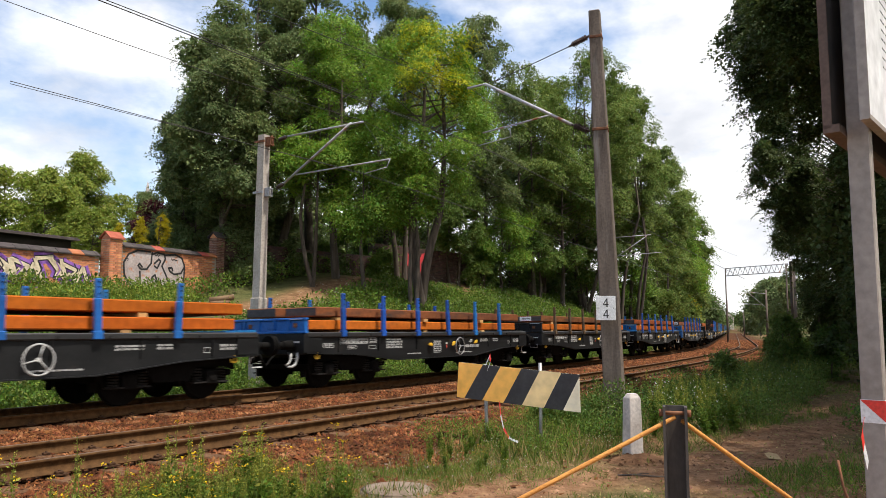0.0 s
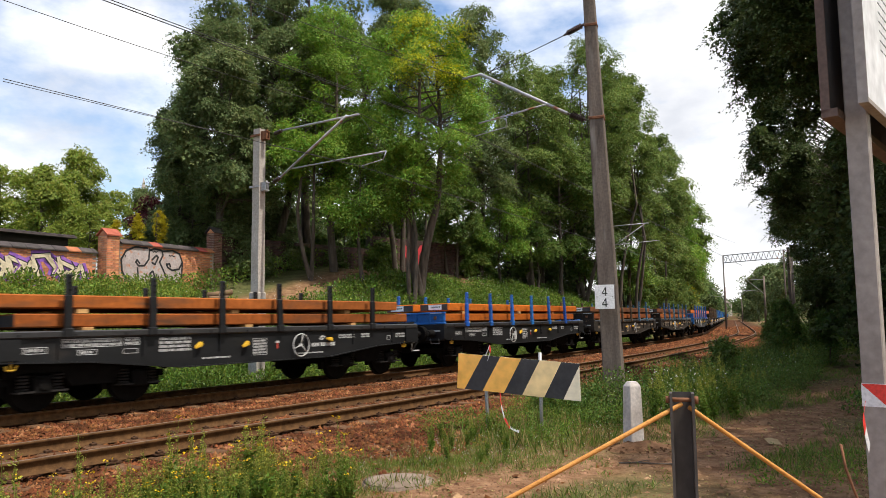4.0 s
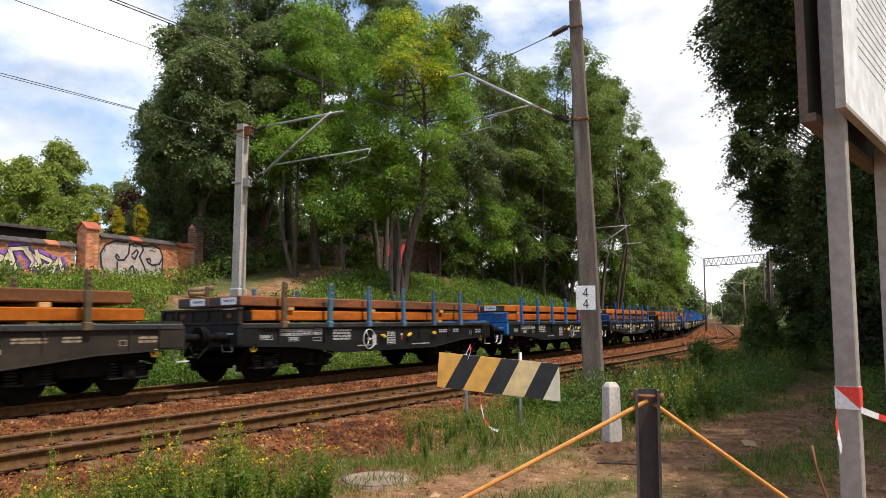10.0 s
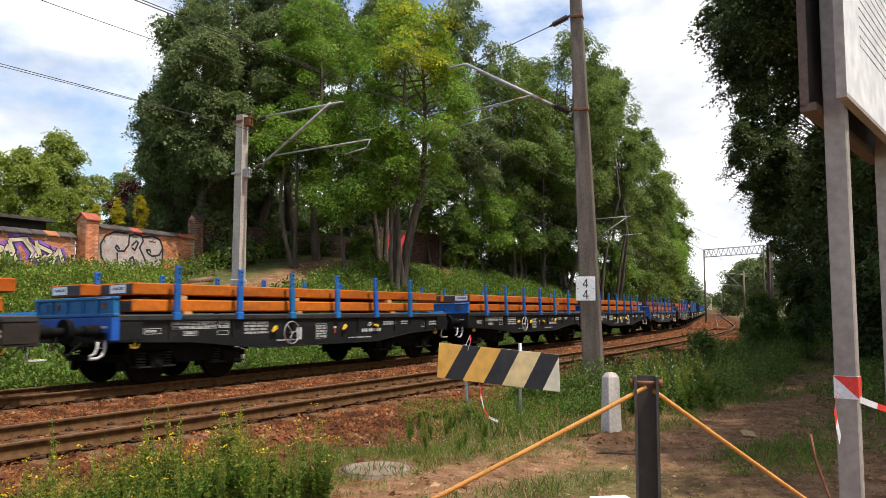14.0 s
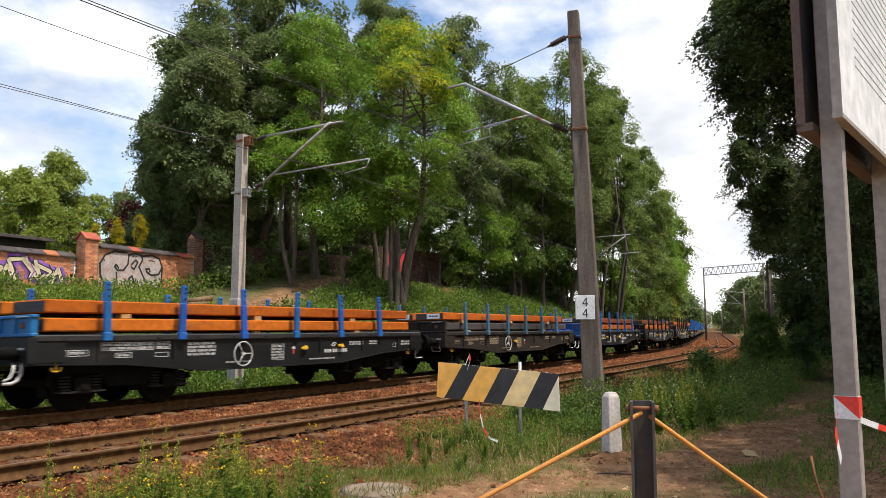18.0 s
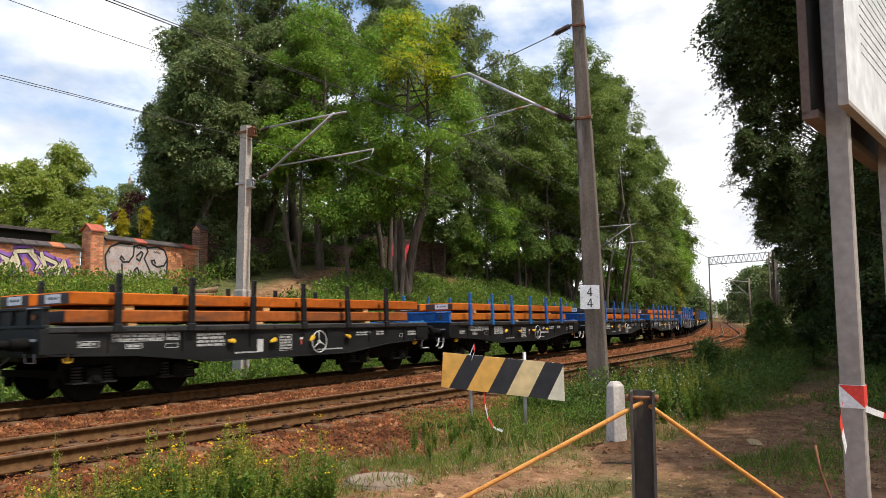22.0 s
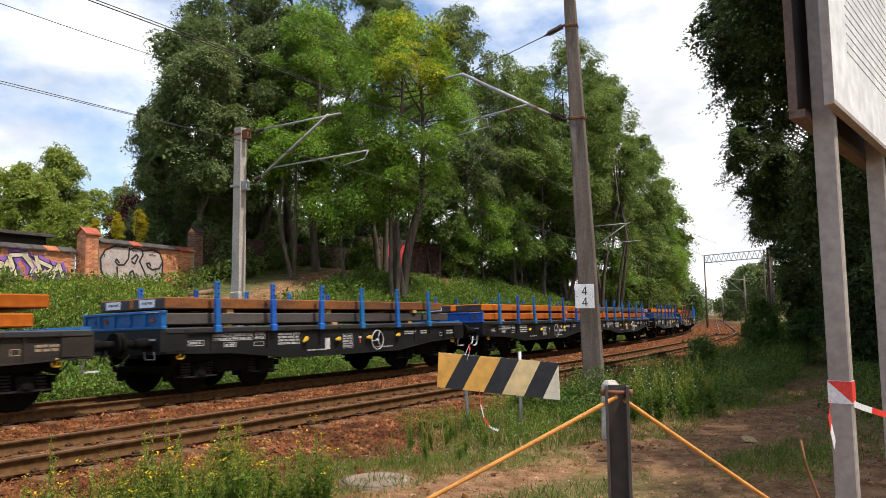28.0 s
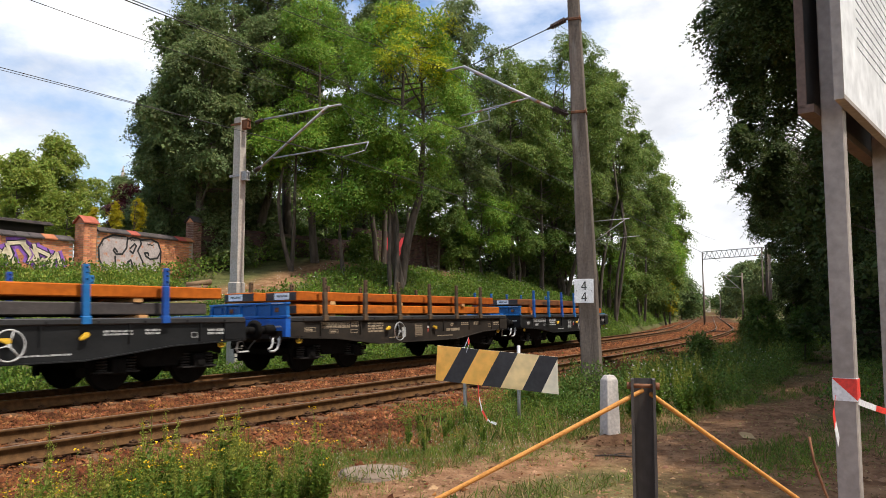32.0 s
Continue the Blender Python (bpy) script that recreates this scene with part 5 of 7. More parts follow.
keep = (np.sin(s * 1.9 + d * 1.3) + np.sin(d * 4.1 - s) * 0.6 + RNG.uniform(-1.0, 1.0, len(s)) > 0.35) & (d > -2.2 - 0.42 * (s - 1.2)) & (np.hypot(*(lines_at(s, d)[:, :2] - (-0.745, 8.35)).T) > 0.5)
scatter_leaves("short_grass", "short patchy grass, half dried, on bare earth", s[keep], d[keep], 0.015, 0.065, 13, [L_NETTLE, L_DRY], 24, 0.6, 0.35)
s, d = strip(500, 6.5, 13, -4.8, -2.8, 1.0)
scatter_leaves("daisies", "tiny white flowers in the short grass", s, d, 0.16, 0.014, 3, [L_WHITEFL], 25, 0.9)
s, d = strip(1500, 8.6, 40, -5.0, -2.9, 1.2)
keep = np.sin(s * 1.3) * np.sin(d * 3.1) + RNG.uniform(-1, 1, len(s)) > 0.25
scatter_leaves("tall_grass", "wispy tall grass going to seed", s[keep], d[keep], 0.05, 0.26, 6, [L_GRASS, L_DRY], 21, 0.22, 0.5)
s, d = strip(90, 12.5, 34, -6.0, -3.3, 1.5)
scatter_leaves("verge_umbels", "white umbel flowers on the verge", s, d, 0.80, 0.034, 9, [L_WHITEFL], 17, 0.9)
s, d = strip(5200, 15, 60, -13.5, -7.6, 1.3)
scatter_leaves("shade_weeds", "shaded weeds beside the dirt path", s, d, 0.35, 0.08, 9, [L_WEED, L_NETTLE], 18, 0.9, 0.2)
s, d = strip(4200, 9, 50, -9.5, -5.5, 1.2)
keep = (abs(d + 4.6 + 2.1 * np.clip((s - 5) / 6, 0, 1) + 0.35 * np.clip(s - 13, 0, 20)) > 0.8) & (np.sin(s * 0.8 + d * 1.7) + RNG.uniform(-1, 1, len(s)) > 0.1)
scatter_leaves("path_grass", "short grass beside the dirt path", s[keep], d[keep], 0.02, 0.13, 9, [L_GRASS, L_NETTLE], 19, 0.4, 0.4)

s, d = strip(420, 8.0, 11.2, -8.7, -6.7, 1.0)
keep = (s - 9.6) ** 2 / 1.6 + (d + 7.7) ** 2 / 0.6 + RNG.uniform(-0.5, 0.8, len(s)) < 0.75
s, d = s[keep], d[keep]
scatter_leaves("grass_tuft", "lush green grass tuft beside the path", s, d, 0.03, 0.11, 11, [L_GRASS, L_DRY], 27, 0.6, 0.3)
s, d = strip(110, 8.4, 10.6, -8.3, -7.1, 1.0)
scatter_leaves("path_weeds", "small broad-leaved weeds beside the path", s, d, 0.10, 0.034, 10, [L_NETTLE], 28, 0.9)


# low grass by the round cover
_g = np.random.default_rng(52)
xy = np.concatenate([_g.normal((-1.75, 7.7), (0.55, 0.55), (330, 2)), _g.normal((-0.9, 9.3), (0.75, 0.22), (260, 2)), _g.normal((0.3, 9.7), (0.8, 0.5), (240, 2))])
xy = xy[np.hypot(xy[:, 0] + 0.745, xy[:, 1] - 8.35) > 0.5]
s, d = to_line(xy)
scatter_leaves("low_grass", "low yellow-green grass round the concrete cover", s, d, 0.02, 0.085, 14, [L_NETTLE, L_DRY], 53, 0.5, 0.3)


def weed(seed):
    """A flowering weed: slender stems, narrow leaves, and yellow florets or pale seed heads at the tips."""
    rng = np.random.default_rng(seed)
    kind = seed % 3
    h = rng.uniform(0.8, 1.05)
    bm = bmesh.new()
    tips = []
    for k in range((6, 4, 3)[kind]):
        w = (0.20, 0.14, 0.07)[kind]
        q = Vector((rng.uniform(-w, w), rng.uniform(-w, w), h * rng.uniform(0.55, 1.0)))
        limb(bm, (0.03 * math.cos(k * 2.4), 0.03 * math.sin(k * 2.4), -0.05), q, 0.0045, 0.002, random.Random(seed + k), 0.03, 4, 4)
        tips.append(np.array(q))
    stem = mesh_of("stem", bm, L_STEM)
    c, a, w = [], [], []
    for q in tips:
        f = rng.uniform(0.04, 0.97, 80) ** 0.85
        c.append(q[None] * f[:, None] + rng.normal(size=(80, 3)) * 0.012)
        v = rng.normal(size=(80, 3)) * (1, 1, 0.5) + (0, 0, 0.55)
        l = (0.085, 0.105, 0.06)[kind] * (1.25 - f)
        a.append(v / np.linalg.norm(v, axis=1)[:, None] * l[:, None])
        w.append(l * (0.30, 0.42, 0.24)[kind])
    pale = (np.concatenate(c)[:, 2] > 0.62 * h).astype(int)
    foliage = leaves("foliage", rng, np.concatenate(c), np.concatenate(a), np.concatenate(w), [L_NETTLE, L_TIP], pale)
    if kind == 0:
        c = np.concatenate([q[None] + rng.normal(size=(7, 3)) * (0.030, 0.030, 0.012) for q in tips[::2]])
        v = rng.normal(size=c.shape) * (1, 1, 0.4)
        v *= 0.025 / np.linalg.norm(v, axis=1)[:, None]
        return stem, foliage, leaves("flower_head", rng, c, v, 0.024, [L_FLOWER], face=np.tile((0.0, -0.5, 1.0), (len(c), 1)))
    c = np.concatenate([q[None] * rng.uniform(0.72, 1.03, (26, 1)) + rng.normal(size=(26, 3)) * 0.012 for q in tips])
    v = rng.normal(size=c.shape) + (0, 0, 0.8)
    v *= 0.020 / np.linalg.norm(v, axis=1)[:, None]
    return stem, foliage, leaves("flower_head", rng, c, v, 0.009, [L_TIP])


# clods, pebbles and litter on the bare earth
def build_litter():
    rng = np.random.default_rng(31)
    n = 32000
    s, d = 0.5 + 24 * rng.random(n) ** 1.5, rng.uniform(-10, -3.0, n)
    p = lines_at(s, d)
    p[:, 2] = ground_z(s, d)
    octa = np.array([(1, 0, 0), (0, 1, 0), (-1, 0, 0), (0, -1, 0), (0, 0, 0.7)], float)
    f = np.array([(0, 1, 4), (1, 2, 4), (2, 3, 4), (3, 0, 4)])
    q = octa[None] * rng.lognormal(-4.6, 0.55, n)[:, None, None] * rng.uniform(0.6, 1.4, (n, 1, 3)) + rng.normal(0, 0.003, (n, 5, 3))
    a = rng.uniform(0, 6.28, n)
    ca, sa = np.cos(a)[:, None], np.sin(a)[:, None]
    v = np.stack([q[..., 0] * ca - q[..., 1] * sa, q[..., 0] * sa + q[..., 1] * ca, q[..., 2]], -1) + p[:, None]
    me = array_mesh("pebbles", v.reshape(-1, 3), (f[None] + 5 * np.arange(n)[:, None, None]).reshape(-1, 3), [M_PEBBLE])
    tagged(new("pebbles", me), "small clods and pebbles on the bare earth", "pebbles", kind="stuff")
    n = 4200
    s, d = rng.uniform(1, 22, n), rng.uniform(-11, -3.4, n)
    c = lines_at(s, d)
    c[:, 2] = ground_z(s, d) + 0.006
    w = rng.normal(size=(n, 3)) * (1, 1, 0.15)
    w *= (rng.uniform(0.03, 0.09, n) / np.linalg.norm(w, axis=1))[:, None]
    tagged(new("leaf_litter", leaves("leaf_litter", rng, c, w, 0.025, [L_DRY])), "dry leaves and straw on the path", "leaf litter", kind="stuff")


M_PEBBLE = node_mat("earthy_pebble", ((0.09, 0.045, 0.020), (0.32, 0.19, 0.11)), 8.0, 0.95, spec=0.1, per="island", spread=0.7, hue=0.3)
build_litter()
KINDS = [weed(200 + k) for k in range(6)]
for k in range(265):
    rr = random.Random(300 + k)
    p, a = at_line(rr.uniform(1.0, 5.2) if k % 8 else rr.uniform(5, 9), rr.uniform(-4.5, -3.1))
    if math.hypot(p.x + 0.745, p.y - 8.35) < 0.75:
        continue
    w = new("flowering_weed")
    tagged(w, "tall leafy weed with small flower heads", "weed", "weeds by the ballast")
    stem, foliage, head = KINDS[k % 6]
    w.matrix_basis = pose(p.x, p.y, height(p.x, p.y), rr.uniform(-6, 6), rr.uniform(-6, 6), rr.uniform(0, 360)) @ Matrix.Scale(rr.choice((0.42, 0.5, 0.58, 0.66, 0.74, 0.82, 0.98)) * rr.uniform(0.9, 1.1) * (1 if k % 8 else 0.55), 4)
    for n, me in (("stem", stem), ("foliage", foliage), ("flower_head", head)):
        o = part(n, me, w)
        if n != "foliage":
            o["kind"] = "stuff"
# leafy weeds round the barrier board and along the verge behind it
for k in range(160):
    rr = random.Random(900 + k)
    if k >= 130:
        far = rr.uniform(12.6, 16.5)
        p = Vector(((rr.uniform(1090, 1275) - 784) / 1300 * far, far, 0))
        size = rr.uniform(0.7, 1.0)
    elif k < 50:
        p, a = at_line(rr.gauss(10.6, 1.5), rr.uniform(-4.2, -2.7))
        size = rr.uniform(0.22, 0.5) if k > 12 else rr.uniform(0.6, 0.85)
        if k <= 12:
            p, a = at_line(rr.uniform(11.4, 12.6), rr.uniform(-3.5, -2.7))
    else:
        p, a = at_line(rr.uniform(13.5, 30), rr.uniform(-6.0, -3.0))
        size = rr.uniform(0.45, 1.0)
    if math.hypot(p.x + 0.745, p.y - 8.35) < 0.9:
        continue
    w = new("leafy_weed")
    tagged(w, "bushy dark green weed on the trackside verge", "weed", "weeds on the verge")
    stem, foliage, head = KINDS[(2, 5)[k % 2]]
    w.matrix_basis = pose(p.x, p.y, height(p.x, p.y), rr.uniform(-6, 6), rr.uniform(-6, 6), rr.uniform(0, 360)) @ Matrix.Scale(size, 4)
    for n, me in (("stem", stem), ("foliage", foliage), ("flower_head", head)):
        o = part(n, me, w)
        if n != "foliage":
            o["kind"] = "stuff"


# ---- masts and wires ----
M_SIGNPOST = node_mat("painted_grey_post", ((0.26, 0.225, 0.195), (0.37, 0.325, 0.285)), 3.0, 0.6, bump=0.1, two=((0.16, 0.085, 0.04), 7.0, 0.70), stretch=(1, 1, 0.4))


def far_mast():
    """Concrete mast with a swinging bracket for the far track's wire."""
    x, y = -5.98, 21.30
    z0 = height(x, y)
    m = new("catenary_mast")
    ang = math.atan2(0.86, 0.52) - math.pi / 2
    m.matrix_basis = pose(x, y, 0, 0, 0, math.degrees(ang))
    tagged(m, "grey concrete catenary mast with a galvanised swinging bracket", "catenary mast")
    bm = bmesh.new()
    add_box(bm, -0.16, 0.16, -0.14, 0.14, z0 - 0.3, 7.2)
    for v in bm.verts:
        k = 1.0 if v.co.z < 3 else 0.82
        v.co.x, v.co.y = v.co.x * k, v.co.y * k
    add_box(bm, -0.185, 0.185, -0.17, 0.17, z0 - 0.3, 2.35, bevel=0.02)
    part("mast_shaft", mesh_of("mast_shaft", bm, M_CONC), m)
    for z in (5.45, 6.98):
        bm = bmesh.new()
        for k in (-0.13, 0.10):
            add_box(bm, 0.13, 0.37, -0.075, 0.075, z + k, z + k + 0.028)
        for k in (-0.07, 0.05):
            add_box(bm, 0.13, 0.35, k, k + 0.02, z - 0.10, z + 0.10)
        add_tube(bm, (0.33, 0, z - 0.16), (0.33, 0, z + 0.17), 0.022, seg=8)
        for k in (-0.17, 0.17):
            add_box(bm, -0.20, 0.20, k - 0.02, k + 0.02, z - 0.03, z + 0.03)
        part("clamp", mesh_of("clamp", bm, M_RUSTIRON if z > 6 else M_GALV), m)
    return m, z0


MASTF, _z = far_mast()


def strut(name, a, b, r, mat, parent, label=""):
    """One straight piece, placed in the plan, under a mast."""
    bm = bmesh.new()
    add_tube(bm, a, b, r, seg=8)
    inv = parent.matrix_basis.inverted()
    me = mesh_of(name, bm, mat)
    me.transform(inv)
    return part(name, me, parent, None, label)


def ribbed(a, b, parent):
    """A ribbed insulator between two places."""
    bm = bmesh.new()
    a, b = Vector(a), Vector(b)
    add_tube(bm, a, b, 0.026, seg=8)
    for k in range(6):
        c = a.lerp(b, 0.2 + 0.12 * k)
        e = (b - a).normalized() * 0.016
        add_tube(bm, c - e, c + e, 0.065, 0.045, seg=12)
    me = mesh_of("insulator", bm, M_INSUL)
    me.transform(parent.matrix_basis.inverted())
    return part("insulator", me, parent)


def P(px, py, depth):
    return Vector(seen(px, py, depth))


# bracket arms reach over the far track, towards the viewer's side
A_TOP, A_LOW = P(446, 212, 21.1), P(446, 300, 21.1)
ribbed(A_TOP, P(462, 205, 20.9), MASTF)
strut("top_tube", P(462, 205, 20.9), P(600, 178, 19.2), 0.030, M_GALV, MASTF)
ribbed(A_LOW, P(458, 292, 20.9), MASTF)
strut("bracket_tube", P(458, 292, 20.9), P(578, 180, 19.4), 0.036, M_GALV, MASTF)
strut("registration_tube", P(480, 276, 20.6), P(650, 247, 18.8), 0.022, M_GALV, MASTF)
strut("steady_arm", P(650, 247, 18.8), P(644, 262, 18.8), 0.014, M_GALV, MASTF)
strut("steady_arm", P(644, 262, 18.8), P(604, 274, 19.0), 0.012, M_GALV, MASTF)
strut("stay_wire", P(600, 178, 19.2), P(650, 247, 18.8), 0.006, M_WIRE, MASTF)


def near_pole():
    x, y = 3.14, 15.09
    z0 = height(x, y)
    m = new("catenary_pole")
    m.matrix_basis = pose(x, y, 0, 0, 0, -18)
    tagged(m, "tall brown-grey weathered concrete pole with a white number board", "catenary pole")
    bm = bmesh.new()
    for z, w in ((z0 - 0.4, 0.205), (3.0, 0.18), (8.28, 0.118)):
        for i, (a, b) in enumerate(((-1, -1), (1, -1), (1, 1), (-1, 1))):
            bm.verts.new((a * w - 0.033 * z - 0.10, b * w * 0.9, z))
    bm.verts.ensure_lookup_table()
    vs = bm.verts
    for k in (0, 4):
        for i in range(4):
            j = (i + 1) % 4
            bm.faces.new((vs[k + i], vs[k + j], vs[k + 4 + j], vs[k + 4 + i]))
    bm.faces.new(vs[8:12])
    bm.faces.new((vs[3], vs[2], vs[1], vs[0]))
    bmesh.ops.bevel(bm, geom=bm.edges[:], offset=0.02, segments=1, affect="EDGES")
    part("pole_shaft", mesh_of("pole_shaft", bm, M_POLEC), m)
    for z in (5.66, 7.68):
        bm = bmesh.new()
        w = 0.155 if z < 6 else 0.13
        cx = -0.033 * z - 0.10
        add_box(bm, cx - w, cx + w, -w, w, z - 0.03, z + 0.03, bevel=0.008)
        add_tube(bm, (cx + w, -w, z + 0.05), (cx + w + 0.03, -w - 0.03, z - 0.10), 0.012)
        part("clamp_band", mesh_of("clamp_band", bm, M_RUSTIRON), m)
    return m


POLE = near_pole()


M_ENAMEL = node_mat("white_enamel_board", ((0.70, 0.70, 0.70), (0.82, 0.82, 0.82)), 6.0, 0.5, two=((0.55, 0.52, 0.48), 9.0, 0.72))


def number_board():
    bm = bmesh.new()
    add_box(bm, -0.19, 0.19, -0.012, 0.012, -0.24, 0.24, bevel=0.004)
    me = mesh_of("number_board", bm, M_ENAMEL)
    x, y, z = seen(1033, 514, 14.72)
    b = part("number_board", me, POLE, POLE.matrix_basis.inverted() @ pose(x, y, z, 0, 0, -9), "white board with black numerals")
    bm = bmesh.new()
    for z in (0.105, -0.115):
        add_prism(bm, [(0.012, z - 0.085), (0.034, z - 0.085), (0.034, z + 0.085), (0.012, z + 0.085)], -0.016, -0.0125)
        add_prism(bm, [(-0.055, z - 0.045), (0.055, z - 0.045), (0.055, z - 0.025), (-0.055, z - 0.025)], -0.0155, -0.0125)
        add_prism(bm, [(-0.055, z - 0.030), (-0.034, z - 0.030), (0.030, z + 0.085), (0.012, z + 0.085)], -0.0150, -0.0125)
    for x in (-0.15, 0.15):
        add_tube(bm, (x, -0.0125, 0), (x, -0.017, 0), 0.010, seg=8)
    part("numerals", mesh_of("numerals", bm, M_WIRE), b)


number_board()
ribbed(P(1012, 18, 15.0), P(975, 38, 15.4), POLE)
strut("top_stay", P(975, 38, 15.4), P(835, 106, 17.1), 0.010, M_WIRE, POLE)
ribbed(P(1010, 196, 15.0), P(978, 184, 15.3), POLE)
strut("bracket_tube", P(978, 184, 15.3), P(822, 108, 17.2), 0.036, M_GALV, POLE)
strut("bracket_end", P(822, 108, 17.2), P(790, 116, 17.5), 0.030, M_GALV, POLE)
strut("registration_tube", P(940, 166, 15.7), P(818, 199, 17.0), 0.020, M_GALV, POLE)
strut("steady_arm", P(866, 190, 16.5), P(868, 206, 16.5), 0.014, M_GALV, POLE)
strut("steady_arm", P(868, 206, 16.5), P(812, 222, 17.0), 0.012, M_GALV, POLE)


def wire(name, pts, label, r=0.007):
    c = bpy.data.curves.new(name, "CURVE")
    c.dimensions, c.bevel_depth, c.bevel_resolution = "3D", r, 1
    sp = c.splines.new("POLY")
    sp.points.add(len(pts) - 1)
    for q, p in zip(sp.points, pts):
        q.co = (*p, 1)
    c.materials.append(M_WIRE)
    return tagged(new(name, c), label, "wire", "overhead wires")


def sag(a, b, drop, n=12):
    return [a.lerp(b, i / n) - Vector((0, 0, drop * 4 * (i / n) * (1 - i / n))) for i in range(n + 1)]


def beyond(a, b, k):
    """The line from a through b, carried on past b."""
    return a + (b - a) * k


CONTACT = "thin dark overhead contact wire"
MESSENGER = "thin dark overhead messenger wire"
# near track: messenger and contact wire past both masts
nm, nc = P(790, 112, 17.5), P(812, 224, 17.0)
fm, fc = P(600, 176, 19.2), P(606, 276, 19.0)
wire("messenger_wire", sag(beyond(nm, P(510, 0, 13.7), 1.5), nm, 0.10) + sag(nm, at_line(62, 0.1, 7.3)[0], 0.5), MESSENGER)
wire("contact_wire", [beyond(nc, P(246, 0, 9.5), 1.4), nc, at_line(62, -0.2, 5.5)[0]], CONTACT)
wire("contact_wire", [beyond(nc, P(256, 0, 9.5), 1.4), nc + Vector((0, 0, 0.03)), at_line(62, -0.2, 5.53)[0]], CONTACT, 0.006)
wire("messenger_wire", sag(beyond(fm, P(62, -12, 13.7), 1.3), fm, 0.1) + sag(fm, at_line(62, GAP, 7.3)[0], 0.5), MESSENGER)
wire("contact_wire", [P(-60, 98, 12.8), fc, at_line(62, GAP, 5.5)[0]], CONTACT)
wire("contact_wire", [P(-60, 103, 12.8), fc + Vector((0, 0, 0.03)), at_line(62, GAP + 0.05, 5.53)[0]], CONTACT, 0.006)


def gantry():
    """Lattice portal over both tracks, far along the line."""
    g = new("catenary_gantry")
    tagged(g, "grey steel lattice gantry spanning both tracks", "catenary gantry")
    l, r = P(1243, 445, 95), P(1352, 436, 88)
    bm = bmesh.new()
    ax = (r - l)
    n = 12
    up = Vector((0, 0, 0.95))
    for off in (Vector((0, 0, 0)), -up):
        add_tube(bm, l + off, r + off, 0.06, seg=6)
    for i in range(n):
        a, b = l + ax * (i / n), l + ax * ((i + 0.5) / n)
        c = l + ax * ((i + 1) / n)
        add_tube(bm, a, b - up, 0.035, seg=5)
        add_tube(bm, b - up, c, 0.035, seg=5)
    part("lattice_beam", mesh_of("lattice_beam", bm, M_GALV), g)
    for p, rr in ((l, 0.10), (l + ax * 0.97, 0.11), (l + ax * 1.05, 0.11)):
        bm = bmesh.new()
        add_tube(bm, (p.x, p.y, -0.5), p, rr, rr * 0.8, seg=8)
        part("gantry_leg", mesh_of("gantry_leg", bm, M_POLEC), g)


gantry()


def plain_mast(px, top, depth, w, side, label="slender grey catenary mast far along the line"):
    x, y, z = seen(px, top, depth)
    m = new("catenary_mast")
    m.matrix_basis = pose(x, y, height(x, y))
    tagged(m, label, "catenary mast", "masts along the line")
    bm = bmesh.new()
    add_tube(bm, (0, 0, -0.3), (0, 0, z - height(x, y)), w, w * 0.7, seg=8)
    part("mast_shaft", mesh_of("mast_shaft", bm, M_POLEC), m)
    if side:
        bm = bmesh.new()
        h = z - height(x, y)
        q = Vector((side * 2.4, -0.9, 0))
        add_tube(bm, (0, 0, h - 0.4), q + Vector((0, 0, h - 0.3)), 0.03, seg=6)
        add_tube(bm, (0, 0, h - 1.9), q * 0.9 + Vector((0, 0, h - 0.35)), 0.03, seg=6)
        add_tube(bm, q * 0.2 + Vector((0, 0, h - 1.6)), q * 1.25 + Vector((0, 0, h - 1.45)), 0.02, seg=6)
        part("bracket", mesh_of("bracket", bm, M_GALV), m)
    return m


plain_mast(1044, 380, 48, 0.13, 1, "grey catenary mast with a bracket before the wood")
for px, top, dep, side in ((1203, 508, 150, 0), (1212, 505, 165, 0), (1225, 515, 190, 0), (1244, 500, 120, -1), (1272, 522, 170, 0), (1312, 482, 78, -1), (1356, 432, 62, 0), (1362, 450, 58, 0)):
    plain_mast(px, top, dep, 0.14, side)


# ---- brick wall with its graffiti ----
M_BRICK = node_mat("orange_red_brick", ((0.45, 0.165, 0.070), (0.64, 0.285, 0.135)), 6.0, 0.9, per="object", spread=0.45, hue=0.3, bump=0.3, two=((0.50, 0.36, 0.27), 5.0, 0.66))
M_BRICKJ = node_mat("brick_rows", ((0.45, 0.165, 0.070), (0.64, 0.285, 0.135)), 6.0, 0.9, per="island", spread=0.45, hue=0.3, bump=0.3, two=((0.50, 0.36, 0.27), 5.0, 0.66))
# weathered brick with the shade of the wood put into its colour
M_BRICKD = node_mat("wood_shaded_brick", ((0.035, 0.020, 0.015), (0.10, 0.055, 0.038)), 4.0, 0.9, per="island", spread=0.5, bump=0.3)
M_BRICKP = node_mat("dark_pillar_brick", ((0.10, 0.055, 0.04), (0.24, 0.12, 0.08)), 4.0, 0.9, per="object", spread=0.5, hue=0.3, bump=0.3)
# mortar of the wood walls, darkened for the trees' shade
M_MORTARD = node_mat("wood_shaded_mortar", ((0.05, 0.042, 0.036), (0.10, 0.088, 0.075)), 5.0, 0.95)
M_MORTAR = node_mat("lime_mortar", ((0.30, 0.25, 0.20), (0.42, 0.36, 0.30)), 5.0, 0.95, bump=0.3)
M_COPE = node_mat("dark_coping_tile", ((0.035, 0.028, 0.026), (0.075, 0.06, 0.055)), 4.0, 0.85, per="object", spread=0.3)
M_COPER = node_mat("red_coping_tile", ((0.34, 0.10, 0.04), (0.50, 0.17, 0.07)), 4.0, 0.85, per="object", spread=0.3)
